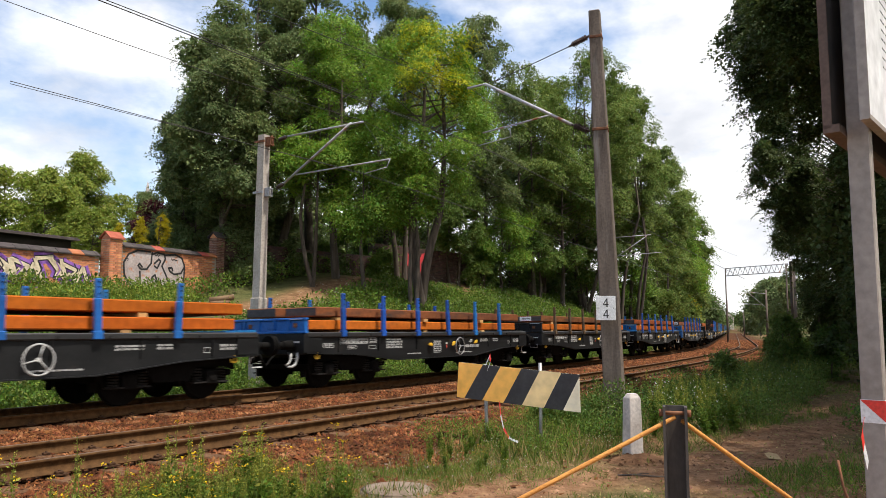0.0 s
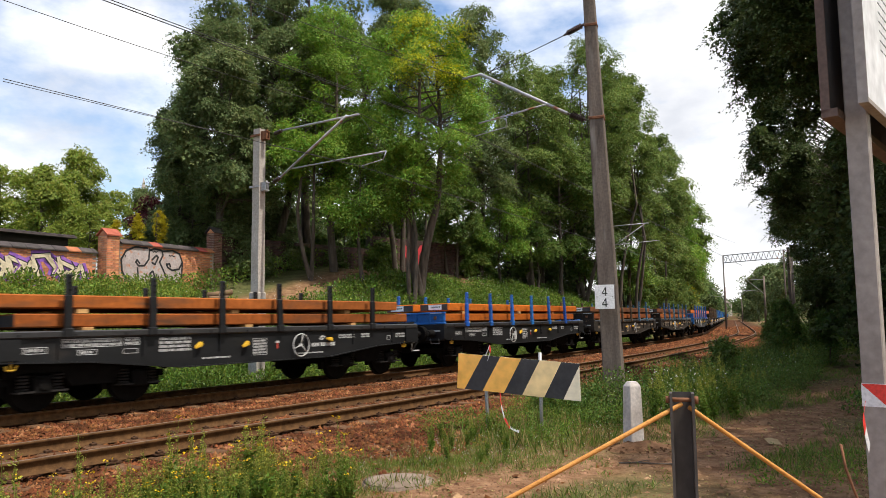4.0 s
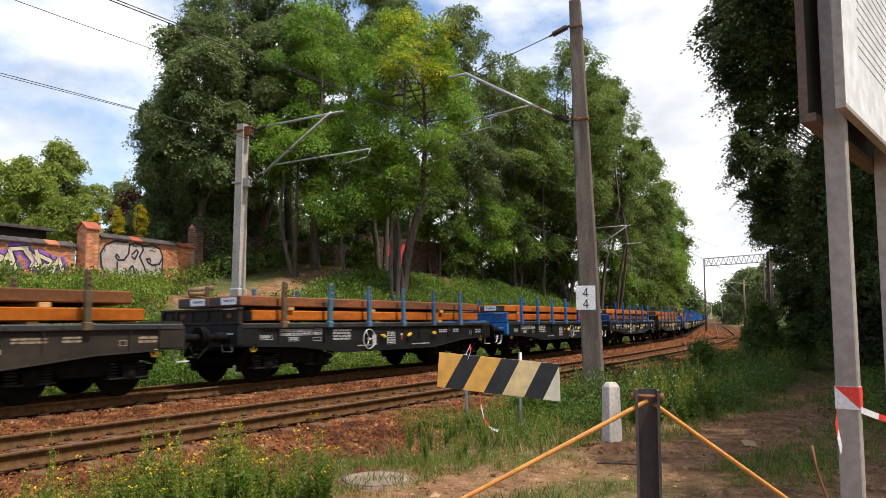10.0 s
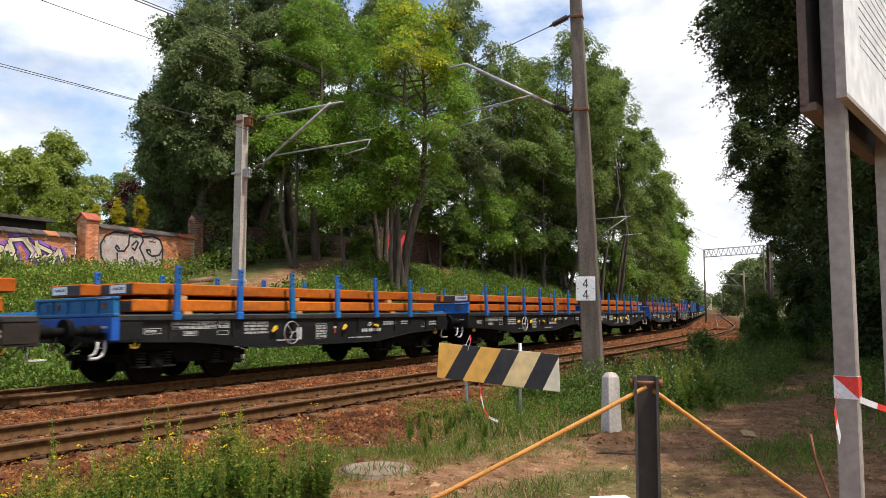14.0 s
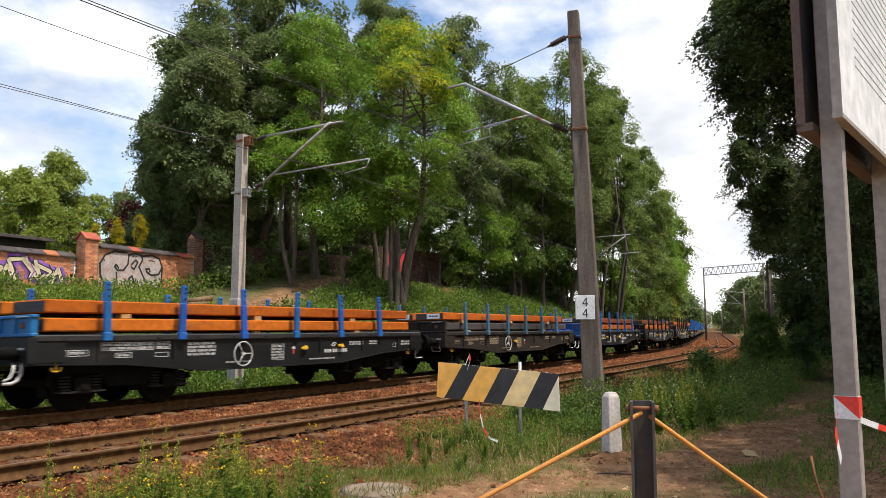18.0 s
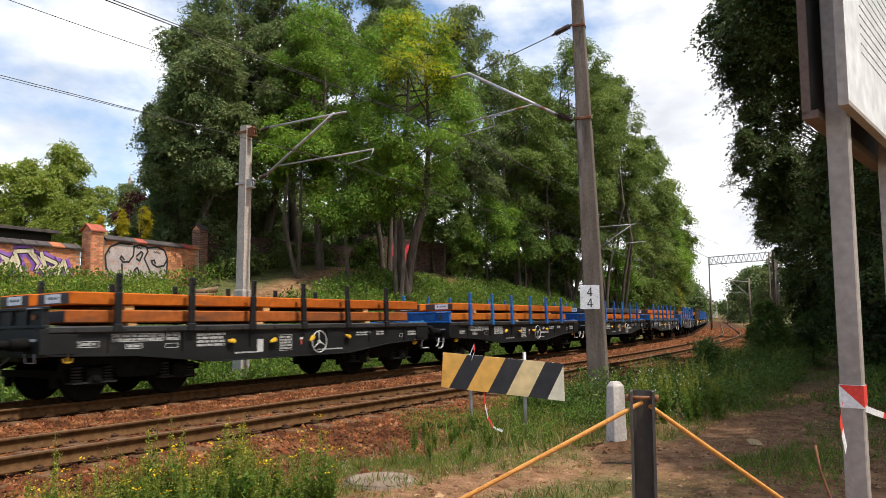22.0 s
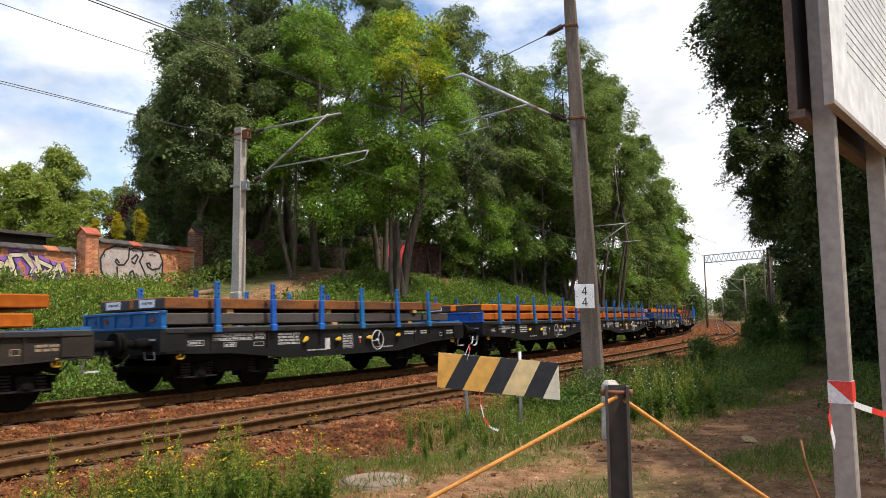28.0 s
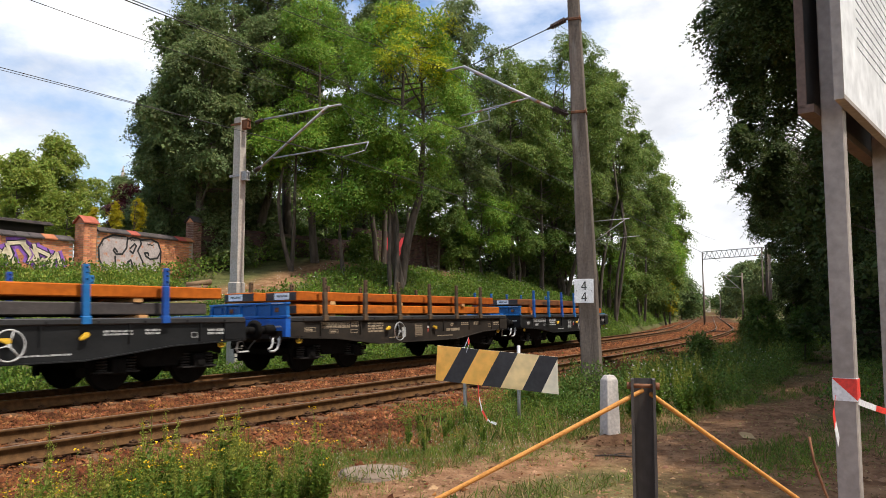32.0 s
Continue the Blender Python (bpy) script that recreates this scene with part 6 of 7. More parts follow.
M_PURPLE = node_mat("violet_spray_paint", ((0.20, 0.07, 0.36), (0.34, 0.15, 0.52)), 2.0, 0.7)
M_CREAM = node_mat("cream_spray_paint", ((0.55, 0.46, 0.30), (0.72, 0.63, 0.45)), 2.0, 0.7)
M_SILVER = node_mat("silver_spray_paint", ((0.38, 0.31, 0.29), (0.52, 0.45, 0.43)), 2.0, 0.6, two=((0.50, 0.22, 0.12), 5.0, 0.57))
M_INK = node_mat("black_spray_paint", ((0.012, 0.012, 0.014), (0.03, 0.03, 0.03)), 3.0, 0.6)
M_REDSPRAY = node_mat("red_spray_paint", ((0.50, 0.03, 0.04), (0.65, 0.06, 0.07)), 3.0, 0.6)


def wall_piece(name, a, b, z0, z1, label, singles=0, thick=0.38, brick_mat=None):
    """A straight piece of brick wall from a to b in the plan: a mortar core with proud bricks on the near face."""
    a, b = Vector((*a, 0)), Vector((*b, 0))
    l, ang = (b - a).length, math.atan2(b.y - a.y, b.x - a.x)
    w = new(name)
    w.matrix_basis = pose(a.x, a.y, 0, 0, 0, math.degrees(ang))
    tagged(w, label, "wall", kind="structure")
    bm = bmesh.new()
    add_box(bm, 0, l, 0, thick, z0, z1)
    part("core", mesh_of("core", bm, M_MORTARD if brick_mat else M_MORTAR), w)
    bm = bmesh.new()
    add_box(bm, -0.122, 0.122, -0.012, 0.05, -0.032, 0.032)
    brick = mesh_of("brick", bm, M_BRICK)
    rows = []
    k = 0
    z = z1 - 0.045
    while z > z0:
        x = 0.13 if k % 2 else 0.255
        while x < l - 0.1:
            rows.append((x, z))
            x += 0.256
        z -= 0.076
        k += 1
    bm = bmesh.new()
    for i, (x, z) in enumerate(rows):
        if i < singles:
            part("brick", brick, w, pose(x, random.uniform(-0.003, 0.003), z))
        else:
            y = random.uniform(-0.003, 0.003)
            add_box(bm, x - 0.122, x + 0.122, y - 0.012, 0.05, z - 0.032, z + 0.032)
    if len(rows) > singles:
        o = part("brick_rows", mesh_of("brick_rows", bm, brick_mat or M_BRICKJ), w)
        o["kind"] = "stuff"
    return w, l


def coping(w, l, z, red):
    for i in range(int(l / 0.5) + 1):
        x0, x1 = i * 0.5, min(l, i * 0.5 + 0.485)
        if x1 - x0 < 0.1:
            continue
        bm = bmesh.new()
        for s in (-1, 1):
            y0, y1 = (-0.10, 0.19) if s < 0 else (0.19, 0.48)
            vs = [(x0, y0, z + (0 if s < 0 else 0.17)), (x1, y0, z + (0 if s < 0 else 0.17)), (x1, y1, z + (0.17 if s < 0 else 0)), (x0, y1, z + (0.17 if s < 0 else 0))]
            a = [bm.verts.new(v) for v in vs]
            b = [bm.verts.new((v[0], v[1], v[2] + 0.045)) for v in vs]
            bm.faces.new(a[::-1])
            bm.faces.new(b)
            for q in range(4):
                bm.faces.new((a[q], a[(q + 1) % 4], b[(q + 1) % 4], b[q]))
        part("coping_tile", mesh_of("coping_tile", bm, M_COPER if red(i) else M_COPE), w)


WALL = "orange-red brick garden wall with tiled coping and graffiti"
LW = ((-15.9, 22.9), (-13.62, 26.95))
RW = ((-13.02, 27.5), (-10.95, 32.0))
wall_l, len_l = wall_piece("wall_garden_near", LW[0], LW[1], 2.0, 4.08, WALL, 260)
coping(wall_l, len_l, 4.08, lambda i: i == 7)
wall_r, len_r = wall_piece("wall_garden_far", RW[0], RW[1], 2.1, 4.52, WALL, 300)
coping(wall_r, len_r, 4.52, lambda i: i in (3, 8, 9))
# these two walls carry the wood's shade in their brick and mortar colours
wall_piece("wall_wood_near", (-10.9, 32.5), (-5.0, 39.6), 2.2, 5.35, "weathered brick wall inside the wood, coloured dark for the shade", 0, brick_mat=M_BRICKD)
wall_w, len_w = wall_piece("wall_wood_far", (-5.0, 39.8), (1.2, 47.0), 2.8, 6.1, "weathered brick wall inside the wood, coloured dark for the shade", 0, brick_mat=M_BRICKD)


def pillar(x, y, z0, z1, w, label, tone=None):
    p = new("wall_pillar")
    p.matrix_basis = pose(x, y, 0, 0, 0, 62)
    tagged(p, label, "pillar", kind="structure")
    bm = bmesh.new()
    add_box(bm, -w + 0.012, w - 0.012, -w + 0.012, w - 0.012, z0, z1)
    part("core", mesh_of("core", bm, M_MORTAR), p)
    bm = bmesh.new()
    add_box(bm, -0.122, 0.122, -0.06, 0.06, -0.032, 0.032)
    brick = mesh_of("brick", bm, tone or M_BRICK)
    k, z = 0, z0 + 0.04
    while z < z1:
        for face in range(4):
            n = 3 if k % 2 else 2
            for i in range(n):
                u = (i - (n - 1) / 2) * (2 * w - 0.02) / n
                part("brick", brick, p, Matrix.Rotation(face * math.pi / 2, 4, "Z") @ pose(u, -w + 0.058, z) @ Matrix.Diagonal((min(1.0, (2 * w - 0.04) / n / 0.244), 1, 1, 1)))
        z += 0.076
        k += 1
    for s in (-1, 1):
        bm = bmesh.new()
        v = [(-w - 0.06, s * (w + 0.06), z1), (w + 0.06, s * (w + 0.06), z1), (w + 0.06, 0, z1 + 0.26), (-w - 0.06, 0, z1 + 0.26)]
        a = [bm.verts.new(q) for q in v]
        b = [bm.verts.new((q[0], q[1], q[2] + 0.05)) for q in v]
        bm.faces.new(a), bm.faces.new(b[::-1])
        for q in range(4):
            bm.faces.new((a[q], a[(q + 1) % 4], b[(q + 1) % 4], b[q]))
        bmesh.ops.recalc_face_normals(bm, faces=bm.faces[:])
        part("cap_tile", mesh_of("cap_tile", bm, M_COPE if tone else M_COPER), p)
    bm = bmesh.new()
    add_prism(bm, [(-w, 0), (w, 0), (0, 0.22)], -w, w)
    me = mesh_of("gable", bm, M_BRICK)
    part("gable", me, p, pose(0, 0, z1, 0, 0, 90))


pillar(-13.30, 27.2, 2.0, 4.76, 0.27, "orange-red brick wall pillar with a tiled cap")
pillar(-11.05, 32.35, 2.4, 5.42, 0.24, "weathered brick wall pillar before the wood", M_BRICKP)


def stroke(bm, pts, w, y, mi=0):
    """A painted stroke of even width along points in x and z."""
    pts = [Vector((p[0], p[1])) for p in pts]
    for a, b in zip(pts[:-1], pts[1:]):
        t = (b - a).normalized()
        n = Vector((-t.y, t.x)) * w / 2
        a2, b2 = a - t * w * 0.06, b + t * w * 0.06
        add_prism(bm, [(p.x, p.y) for p in (a2 + n, a2 - n, b2 - n, b2 + n)], y - 0.003, y, mi)


def arc(cx, cz, rx, rz, a0, a1, n=10):
    return [(cx + rx * math.cos(math.radians(a0 + (a1 - a0) * i / n)), cz + rz * math.sin(math.radians(a0 + (a1 - a0) * i / n))) for i in range(n + 1)]


def disc(bm, cx, cz, rx, rz, y, mi=0):
    add_prism(bm, arc(cx, cz, rx, rz, 0, 342, 19), y - 0.003, y, mi)


rr = random.Random(77)
LETTERS = (((0.0, 0.0), (0.05, 0.8), (0.35, 0.95), (0.42, 0.6), (0.12, 0.5), (0.45, 0.05)),
           ((0.38, 0.9), (0.05, 0.75), (0.1, 0.5), (0.4, 0.4), (0.36, 0.1), (0.0, 0.08)),
           ((0.0, 0.95), (0.05, 0.1), (0.25, 0.5), (0.42, 0.05), (0.45, 0.98)),
           ((0.42, 0.8), (0.15, 0.95), (0.0, 0.5), (0.12, 0.05), (0.42, 0.15), (0.4, 0.45), (0.2, 0.45)),
           ((0.0, 0.1), (0.2, 0.95), (0.42, 0.1), (0.3, 0.42), (0.08, 0.40)),
           ((0.4, 0.95), (0.02, 0.9), (0.3, 0.5), (0.0, 0.1), (0.45, 0.0)))
LETTERS = [[(p[0] + rr.uniform(-0.22, 0.22), p[1] + rr.uniform(-0.2, 0.2)) for p in rr.sample(g, len(g))] for g in LETTERS]


def tag_word(bm, x, z, w, h, letters, layers, y):
    """Overlapping letter shapes: a wide halo, a dark outline and a fill, layer on layer."""
    for n, (width, mi) in enumerate(layers):
        for i, pts in enumerate(letters):
            ox = x + i * w
            stroke(bm, [(ox + p[0] * w * 2.0, z + p[1] * h + 0.05 * math.sin(i * 2.3)) for p in pts], width, y - 0.004 * n - 0.0004 * i, mi)


bm = bmesh.new()
tag_word(bm, 0.1, 2.88, 0.45, 0.95, LETTERS + LETTERS[2:5], ((0.42, 0), (0.20, 2), (0.125, 1)), -0.014)
for i in range(6):
    stroke(bm, [(0.3 + i * 0.66, 3.05 + 0.1 * (i % 3)), (0.5 + i * 0.66, 3.5), (0.34 + i * 0.66, 3.75)], 0.04, -0.028 - 0.0004 * i, 2 if i % 2 else 0)
part("graffiti", mesh_of("graffiti", bm, M_PURPLE, M_CREAM, M_INK), wall_l, None, "violet and cream spray-painted graffiti")
bm = bmesh.new()


def on_wall(pts):
    return [(0.04 + u * 0.94, 4.45 - v * 0.74) for u, v in pts]


# three swollen letters run together, up to the height of the coping
add_prism(bm, on_wall([(1.35, 0.0), (0.7, 0.0), (0.25, 0.25), (0.03, 0.7), (0.08, 1.3), (0.2, 1.85), (1.2, 2.0), (2.5, 2.0), (3.2, 1.7), (3.28, 0.6), (3.1, 0.15), (2.7, 0.0)])[::-1], -0.017, -0.014, 0)
LINES = ([(1.35, 0.0), (0.7, 0.0), (0.25, 0.25), (0.03, 0.7), (0.08, 1.3), (0.22, 1.6), (0.55, 1.75)],
         [(1.45, 0.05), (1.42, 0.6), (1.2, 0.95), (0.9, 0.98), (0.75, 0.8), (0.82, 0.68), (0.95, 0.85)],
         [(0.85, 1.1), (0.90, 1.7)],
         [(1.5, 0.10), (1.7, 0.0), (2.1, 0.05), (2.18, 0.3), (2.0, 0.7), (2.3, 1.3), (2.5, 1.8)],
         [(1.6, 0.60), (1.82, 0.35), (1.92, 0.45), (1.75, 0.85), (1.6, 0.75)],
         [(1.55, 1.7), (1.5, 1.35), (1.65, 1.22), (1.85, 1.75)],
         [(2.15, 0.10), (2.7, 0.0), (3.1, 0.15), (3.28, 0.6), (3.1, 1.0), (2.7, 1.1), (2.45, 0.95), (2.38, 0.78), (2.55, 0.75), (2.6, 0.9)],
         [(3.28, 0.6), (3.26, 1.4), (3.15, 1.75)])
for i, g in enumerate(LINES):
    q = on_wall(g)
    stroke(bm, q, 0.075, -0.018 - 0.0006 * i, 1)
    for c in q:
        disc(bm, c[0], c[1], 0.037, 0.037, -0.0182 - 0.0006 * i, 1)
for i, g in enumerate(([(1.6, 0.12), (1.66, 0.2), (1.72, 0.1), (1.78, 0.2), (1.86, 0.12)], [(2.5, 0.25), (2.58, 0.33), (2.66, 0.24), (2.75, 0.34), (2.86, 0.28)], [(0.15, 0.45), (0.24, 0.5), (0.2, 0.6)])):
    stroke(bm, on_wall(g), 0.03, -0.024 - 0.0005 * i, 1)
part("graffiti", mesh_of("graffiti", bm, M_SILVER, M_INK), wall_r, None, "silver graffiti letters outlined in black")
bm = bmesh.new()
rr = random.Random(12)
for k in range(26):
    p = (rr.uniform(2.5, 4.3), rr.uniform(4.2, 5.4))
    q = (p[0] + rr.uniform(-0.15, 0.35), p[1] + rr.uniform(0.15, 0.55))
    stroke(bm, [p, q, (q[0] + rr.uniform(-0.3, 0.3), q[1] + rr.uniform(-0.35, 0.2))], rr.uniform(0.07, 0.17), -0.014 - 0.0005 * k, 0)
part("graffiti", mesh_of("graffiti", bm, M_REDSPRAY), wall_w, None, "red spray-painted graffiti")


# ---- shed roof behind the wall ----
def shed():
    s = new("shed")
    s.matrix_basis = pose(-17.6, 27.2, 0, 0, 0, 62)
    tagged(s, "dark low-roofed shed behind the garden wall", "shed")
    bm = bmesh.new()
    add_box(bm, -4.0, 3.0, 0.2, 3.4, 1.8, 5.02)
    part("shed_wall", mesh_of("shed_wall", bm, M_BROWN), s)
    bm = bmesh.new()
    add_prism(bm, [(-4.2, 5.03), (3.2, 5.03), (3.2, 5.11), (-4.2, 5.11)], -0.1, 3.6)
    for k in range(36):
        add_tube(bm, (-4.1 + k * 0.205, -0.1, 5.12), (-4.1 + k * 0.205, 3.6, 5.14), 0.045, seg=6)
    part("shed_roof", mesh_of("shed_roof", bm, M_COPE), s)


shed()


def spire():
    x, y, z = seen(209, 288, 260)
    s = new("church_spire")
    s.matrix_basis = pose(x, y, 0)
    tagged(s, "thin grey church spire beyond the trees", "church spire")
    bm = bmesh.new()
    add_tube(bm, (0, 0, 0), (0, 0, z - 9), 1.6, 1.6, seg=8)
    add_tube(bm, (0, 0, z - 9), (0, 0, z), 1.7, 0.05, seg=8)
    part("spire_roof", mesh_of("spire_roof", bm, M_SIGNPOST), s)


spire()


# ---- what stands by the path ----
def barrier():
    l, r = Vector(seen(820, 620, 12.0)), Vector(seen(915, 640, 11.73))
    b = new("barrier_board")
    base = (l + r) / 2
    ang = math.atan2(r.y - l.y, r.x - l.x)
    b.matrix_basis = pose(base.x, base.y, 0, 0, 0, math.degrees(ang))
    tagged(b, "weathered black and yellow striped barrier board on two steel posts", "barrier board")
    g = height(base.x, base.y)
    for k, x in enumerate((-0.45, 0.46)):
        bm = bmesh.new()
        add_tube(bm, (x + (0.05 if k == 0 else 0), 0.03, g - 0.2), (x, 0.03, 0.93 if k == 0 else 0.97), 0.028, seg=10)
        part("post", mesh_of("post", bm, M_GALV), b)
    tl, bl, br, tr = (-0.878, 0.957), (-0.911, 0.395), (1.091, 0.231), (1.075, 0.804)
    bm = bmesh.new()
    add_prism(bm, [tl, bl, br, tr], -0.012, 0.0)
    part("board", mesh_of("board", bm, M_CREAMB), b)

    def on(u, v):
        top, bot = Vector(tl).lerp(Vector(tr), u), Vector(bl).lerp(Vector(br), u)
        return tuple(bot.lerp(top, v))

    for u0 in (0.13, 0.455, 0.78):
        bm = bmesh.new()
        a, w = u0 - 0.065, 0.15
        add_prism(bm, [on(a, 0.0), on(a + w, 0.0), on(a + w + 0.145, 1.0), on(a + 0.145, 1.0)], -0.0145, -0.0122)
        part("stripe", mesh_of("stripe", bm, M_STRIPE), b, None, "faded black stripe")
    for u0, u1 in ((0.0, 0.16), (0.28, 0.485), (0.605, 0.81)):
        bm = bmesh.new()
        lo, sh = (u0 - 0.0 if u0 == 0 else u0 - 0.065), (0.0 if u0 == 0 else 0.145)
        hi = u1 - 0.095
        add_prism(bm, [on(lo, 0.0), on(hi, 0.0), on(hi + 0.145, 1.0), on(lo + sh, 1.0)], -0.0142, -0.0121)
        part("stripe", mesh_of("stripe", bm, M_STRIPEP if u0 > 0.5 else M_STRIPEY), b, None, "bleached yellow stripe" if u0 > 0.5 else "faded yellow stripe")
    return b


M_CREAMB = node_mat("faded_cream_board", ((0.84, 0.74, 0.54), (0.89, 0.81, 0.63)), 0.7, 0.6)
M_STRIPEP = node_mat("bleached_yellow_stripe", ((0.88, 0.63, 0.29), (0.92, 0.70, 0.37)), 0.7, 0.6)
M_STRIPE = node_mat("faded_black_stripe", ((0.018, 0.018, 0.022), (0.04, 0.038, 0.042)), 3.0, 0.55)
M_STRIPEY = node_mat("faded_yellow_stripe", ((0.92, 0.45, 0.075), (0.95, 0.53, 0.13)), 0.7, 0.6)
M_TAPEW = node_mat("white_barrier_tape", ((0.66, 0.66, 0.66), (0.80, 0.80, 0.80)), 8.0, 0.4)
M_TAPER = node_mat("red_barrier_tape", ((0.66, 0.035, 0.025), (0.80, 0.06, 0.04)), 8.0, 0.4)
M_ROPE = node_mat("orange_rope", ((0.46, 0.19, 0.035), (0.58, 0.26, 0.055)), 40.0, 0.8, bump=0.2, bump_scale=300)
M_SIGNEDGE = node_mat("brown_sign_edge", ((0.10, 0.065, 0.05), (0.17, 0.115, 0.09)), 5.0, 0.8)
M_SIGNBACK = node_mat("dark_sign_back", ((0.03, 0.028, 0.027), (0.06, 0.055, 0.05)), 4.0, 0.8)
M_PANEL = node_mat("white_sign_panel", ((0.76, 0.76, 0.765), (0.86, 0.86, 0.865)), 1.2, 0.5, two=((0.68, 0.67, 0.65), 2.5, 0.74))
BARRIER = barrier()


def ribbon(name, pts, w, mats, label="", parent=None, stripes=6):
    """A strip of tape along points, in alternating colours."""
    bm = bmesh.new()
    pts = [Vector(p) for p in pts]
    n, rings = len(pts), []
    up = Vector((0.25, 0.1, 1)).normalized() * w / 2
    for i, p in enumerate(pts):
        t = (pts[min(i + 1, n - 1)] - pts[max(i - 1, 0)]).cross(up).normalized() * 0.0012
        rings.append([bm.verts.new(v) for v in (p - up - t, p + up - t, p + up + t, p - up + t)])
    for i in range(n - 1):
        for k in range(4):
            f = bm.faces.new((rings[i][k], rings[i][(k + 1) % 4], rings[i + 1][(k + 1) % 4], rings[i + 1][k]))
            f.material_index = (i * stripes // (n - 1)) % 2
    bm.faces.new(rings[0][::-1]), bm.faces.new(rings[-1])
    me = mesh_of(name, bm, *mats)
    if parent:
        me.transform(parent.matrix_basis.inverted())
        return part(name, me, parent, None, label)
    return tagged(new(name, me), label, "barrier tape")


ribbon("barrier_tape", [P(846, 676, 10.85), P(848, 700, 10.85), P(853, 722, 10.8), P(862, 738, 10.75), P(878, 745, 10.7)], 0.035, (M_TAPER, M_TAPEW), "", BARRIER, 4)
ribbon("tape_knot", [P(823, 612, 10.86), P(829, 598, 10.84), P(831, 606, 10.84), P(826, 620, 10.85)], 0.06, (M_TAPEW, M_TAPER), "", BARRIER, 3)


M_MARKER = node_mat("limewashed_concrete", ((0.47, 0.41, 0.355), (0.66, 0.60, 0.54)), 3.0, 0.9, bump=0.4, two=((0.36, 0.30, 0.25), 4.0, 0.66))


def stub_post():
    x, y = 2.37, 10.6
    m = new("marker_post")
    m.matrix_basis = pose(x, y, height(x, y), 0, 0, 24)
    tagged(m, "short pale concrete marker post with a chamfered top", "marker post")
    bm = bmesh.new()
    rings = []
    for z, k in ((-0.25, 1.0), (0.85, 0.80), (0.915, 0.48)):
        rings.append([bm.verts.new((a * 0.118 * k, b * 0.105 * k, z)) for a, b in ((-1, -1), (1, -1), (1, 1), (-1, 1))])
    for lo, hi in zip(rings[:-1], rings[1:]):
        for i in range(4):
            bm.faces.new((lo[i], lo[(i + 1) % 4], hi[(i + 1) % 4], hi[i]))
    bm.faces.new(rings[-1])
    bm.faces.new(rings[0][::-1])
    bmesh.ops.bevel(bm, geom=bm.edges[:], offset=0.008, segments=1, affect="EDGES")
    part("shaft", mesh_of("shaft", bm, M_MARKER), m)
    bm = bmesh.new()
    for k in range(3):
        add_box(bm, 0.088, 0.099, -0.028, 0.016 + 0.01 * (k % 2), 0.70 + k * 0.036, 0.712 + k * 0.036)
    part("faint_marks", mesh_of("faint_marks", bm, M_STRIPE), m)


stub_post()


def rope_post():
    top = Vector(seen(1146, 668, 1.03))
    m = new("rope_post")
    m.matrix_basis = pose(top.x, top.y, top.z, 0, 0, -15)
    tagged(m, "dark worn steel channel post with a rusty cross pin", "post")
    bm = bmesh.new()
    foot = height(top.x, top.y) - top.z - 0.2
    u = [(-0.0158, 0.004), (0.0158, 0.004), (0.0158, -0.022), (0.0122, -0.022), (0.0122, 0.0), (-0.0122, 0.0), (-0.0122, -0.022), (-0.0158, -0.022)]
    lo, hi = [bm.verts.new((a, b, foot)) for a, b in u], [bm.verts.new((a, b, 0.003)) for a, b in u]
    for i in range(8):
        bm.faces.new((lo[i], hi[i], hi[(i + 1) % 8], lo[(i + 1) % 8]))
    bm.faces.new(lo), bm.faces.new(hi[::-1])
    bmesh.ops.recalc_face_normals(bm, faces=bm.faces[:])
    part("channel", mesh_of("channel", bm, M_DARKSTEEL), m)
    bm = bmesh.new()
    add_tube(bm, (-0.0205, -0.012, -0.006), (0.0205, -0.012, -0.006), 0.0028, seg=10)
    for s in (-0.018, 0.018):
        add_tube(bm, (s - 0.003, -0.012, -0.006), (s + 0.003, -0.012, -0.006), 0.0052, seg=6)
    part("pin", mesh_of("pin", bm, M_RUSTIRON), m, None, "rusty bolt")
    return m


rope_post()


def rope(pts, label):
    c = bpy.data.curves.new("rope", "CURVE")
    c.dimensions, c.bevel_depth, c.bevel_resolution = "3D", 0.0030, 3
    sp = c.splines.new("POLY")
    sp.points.add(len(pts) - 1)
    for q, p in zip(sp.points, pts):
        q.co = (*p, 1)
    c.materials.append(M_ROPE)
    return tagged(new("rope", c), label, "rope", "ropes on the post")


rope(sag(P(1146, 684, 1.02), P(556, 985, 0.95), 0.002, 16), "orange rope tied to the steel post")
rope(sag(P(1158, 690, 1.02), P(1572, 985, 1.10), 0.001, 16), "orange rope tied to the steel post")


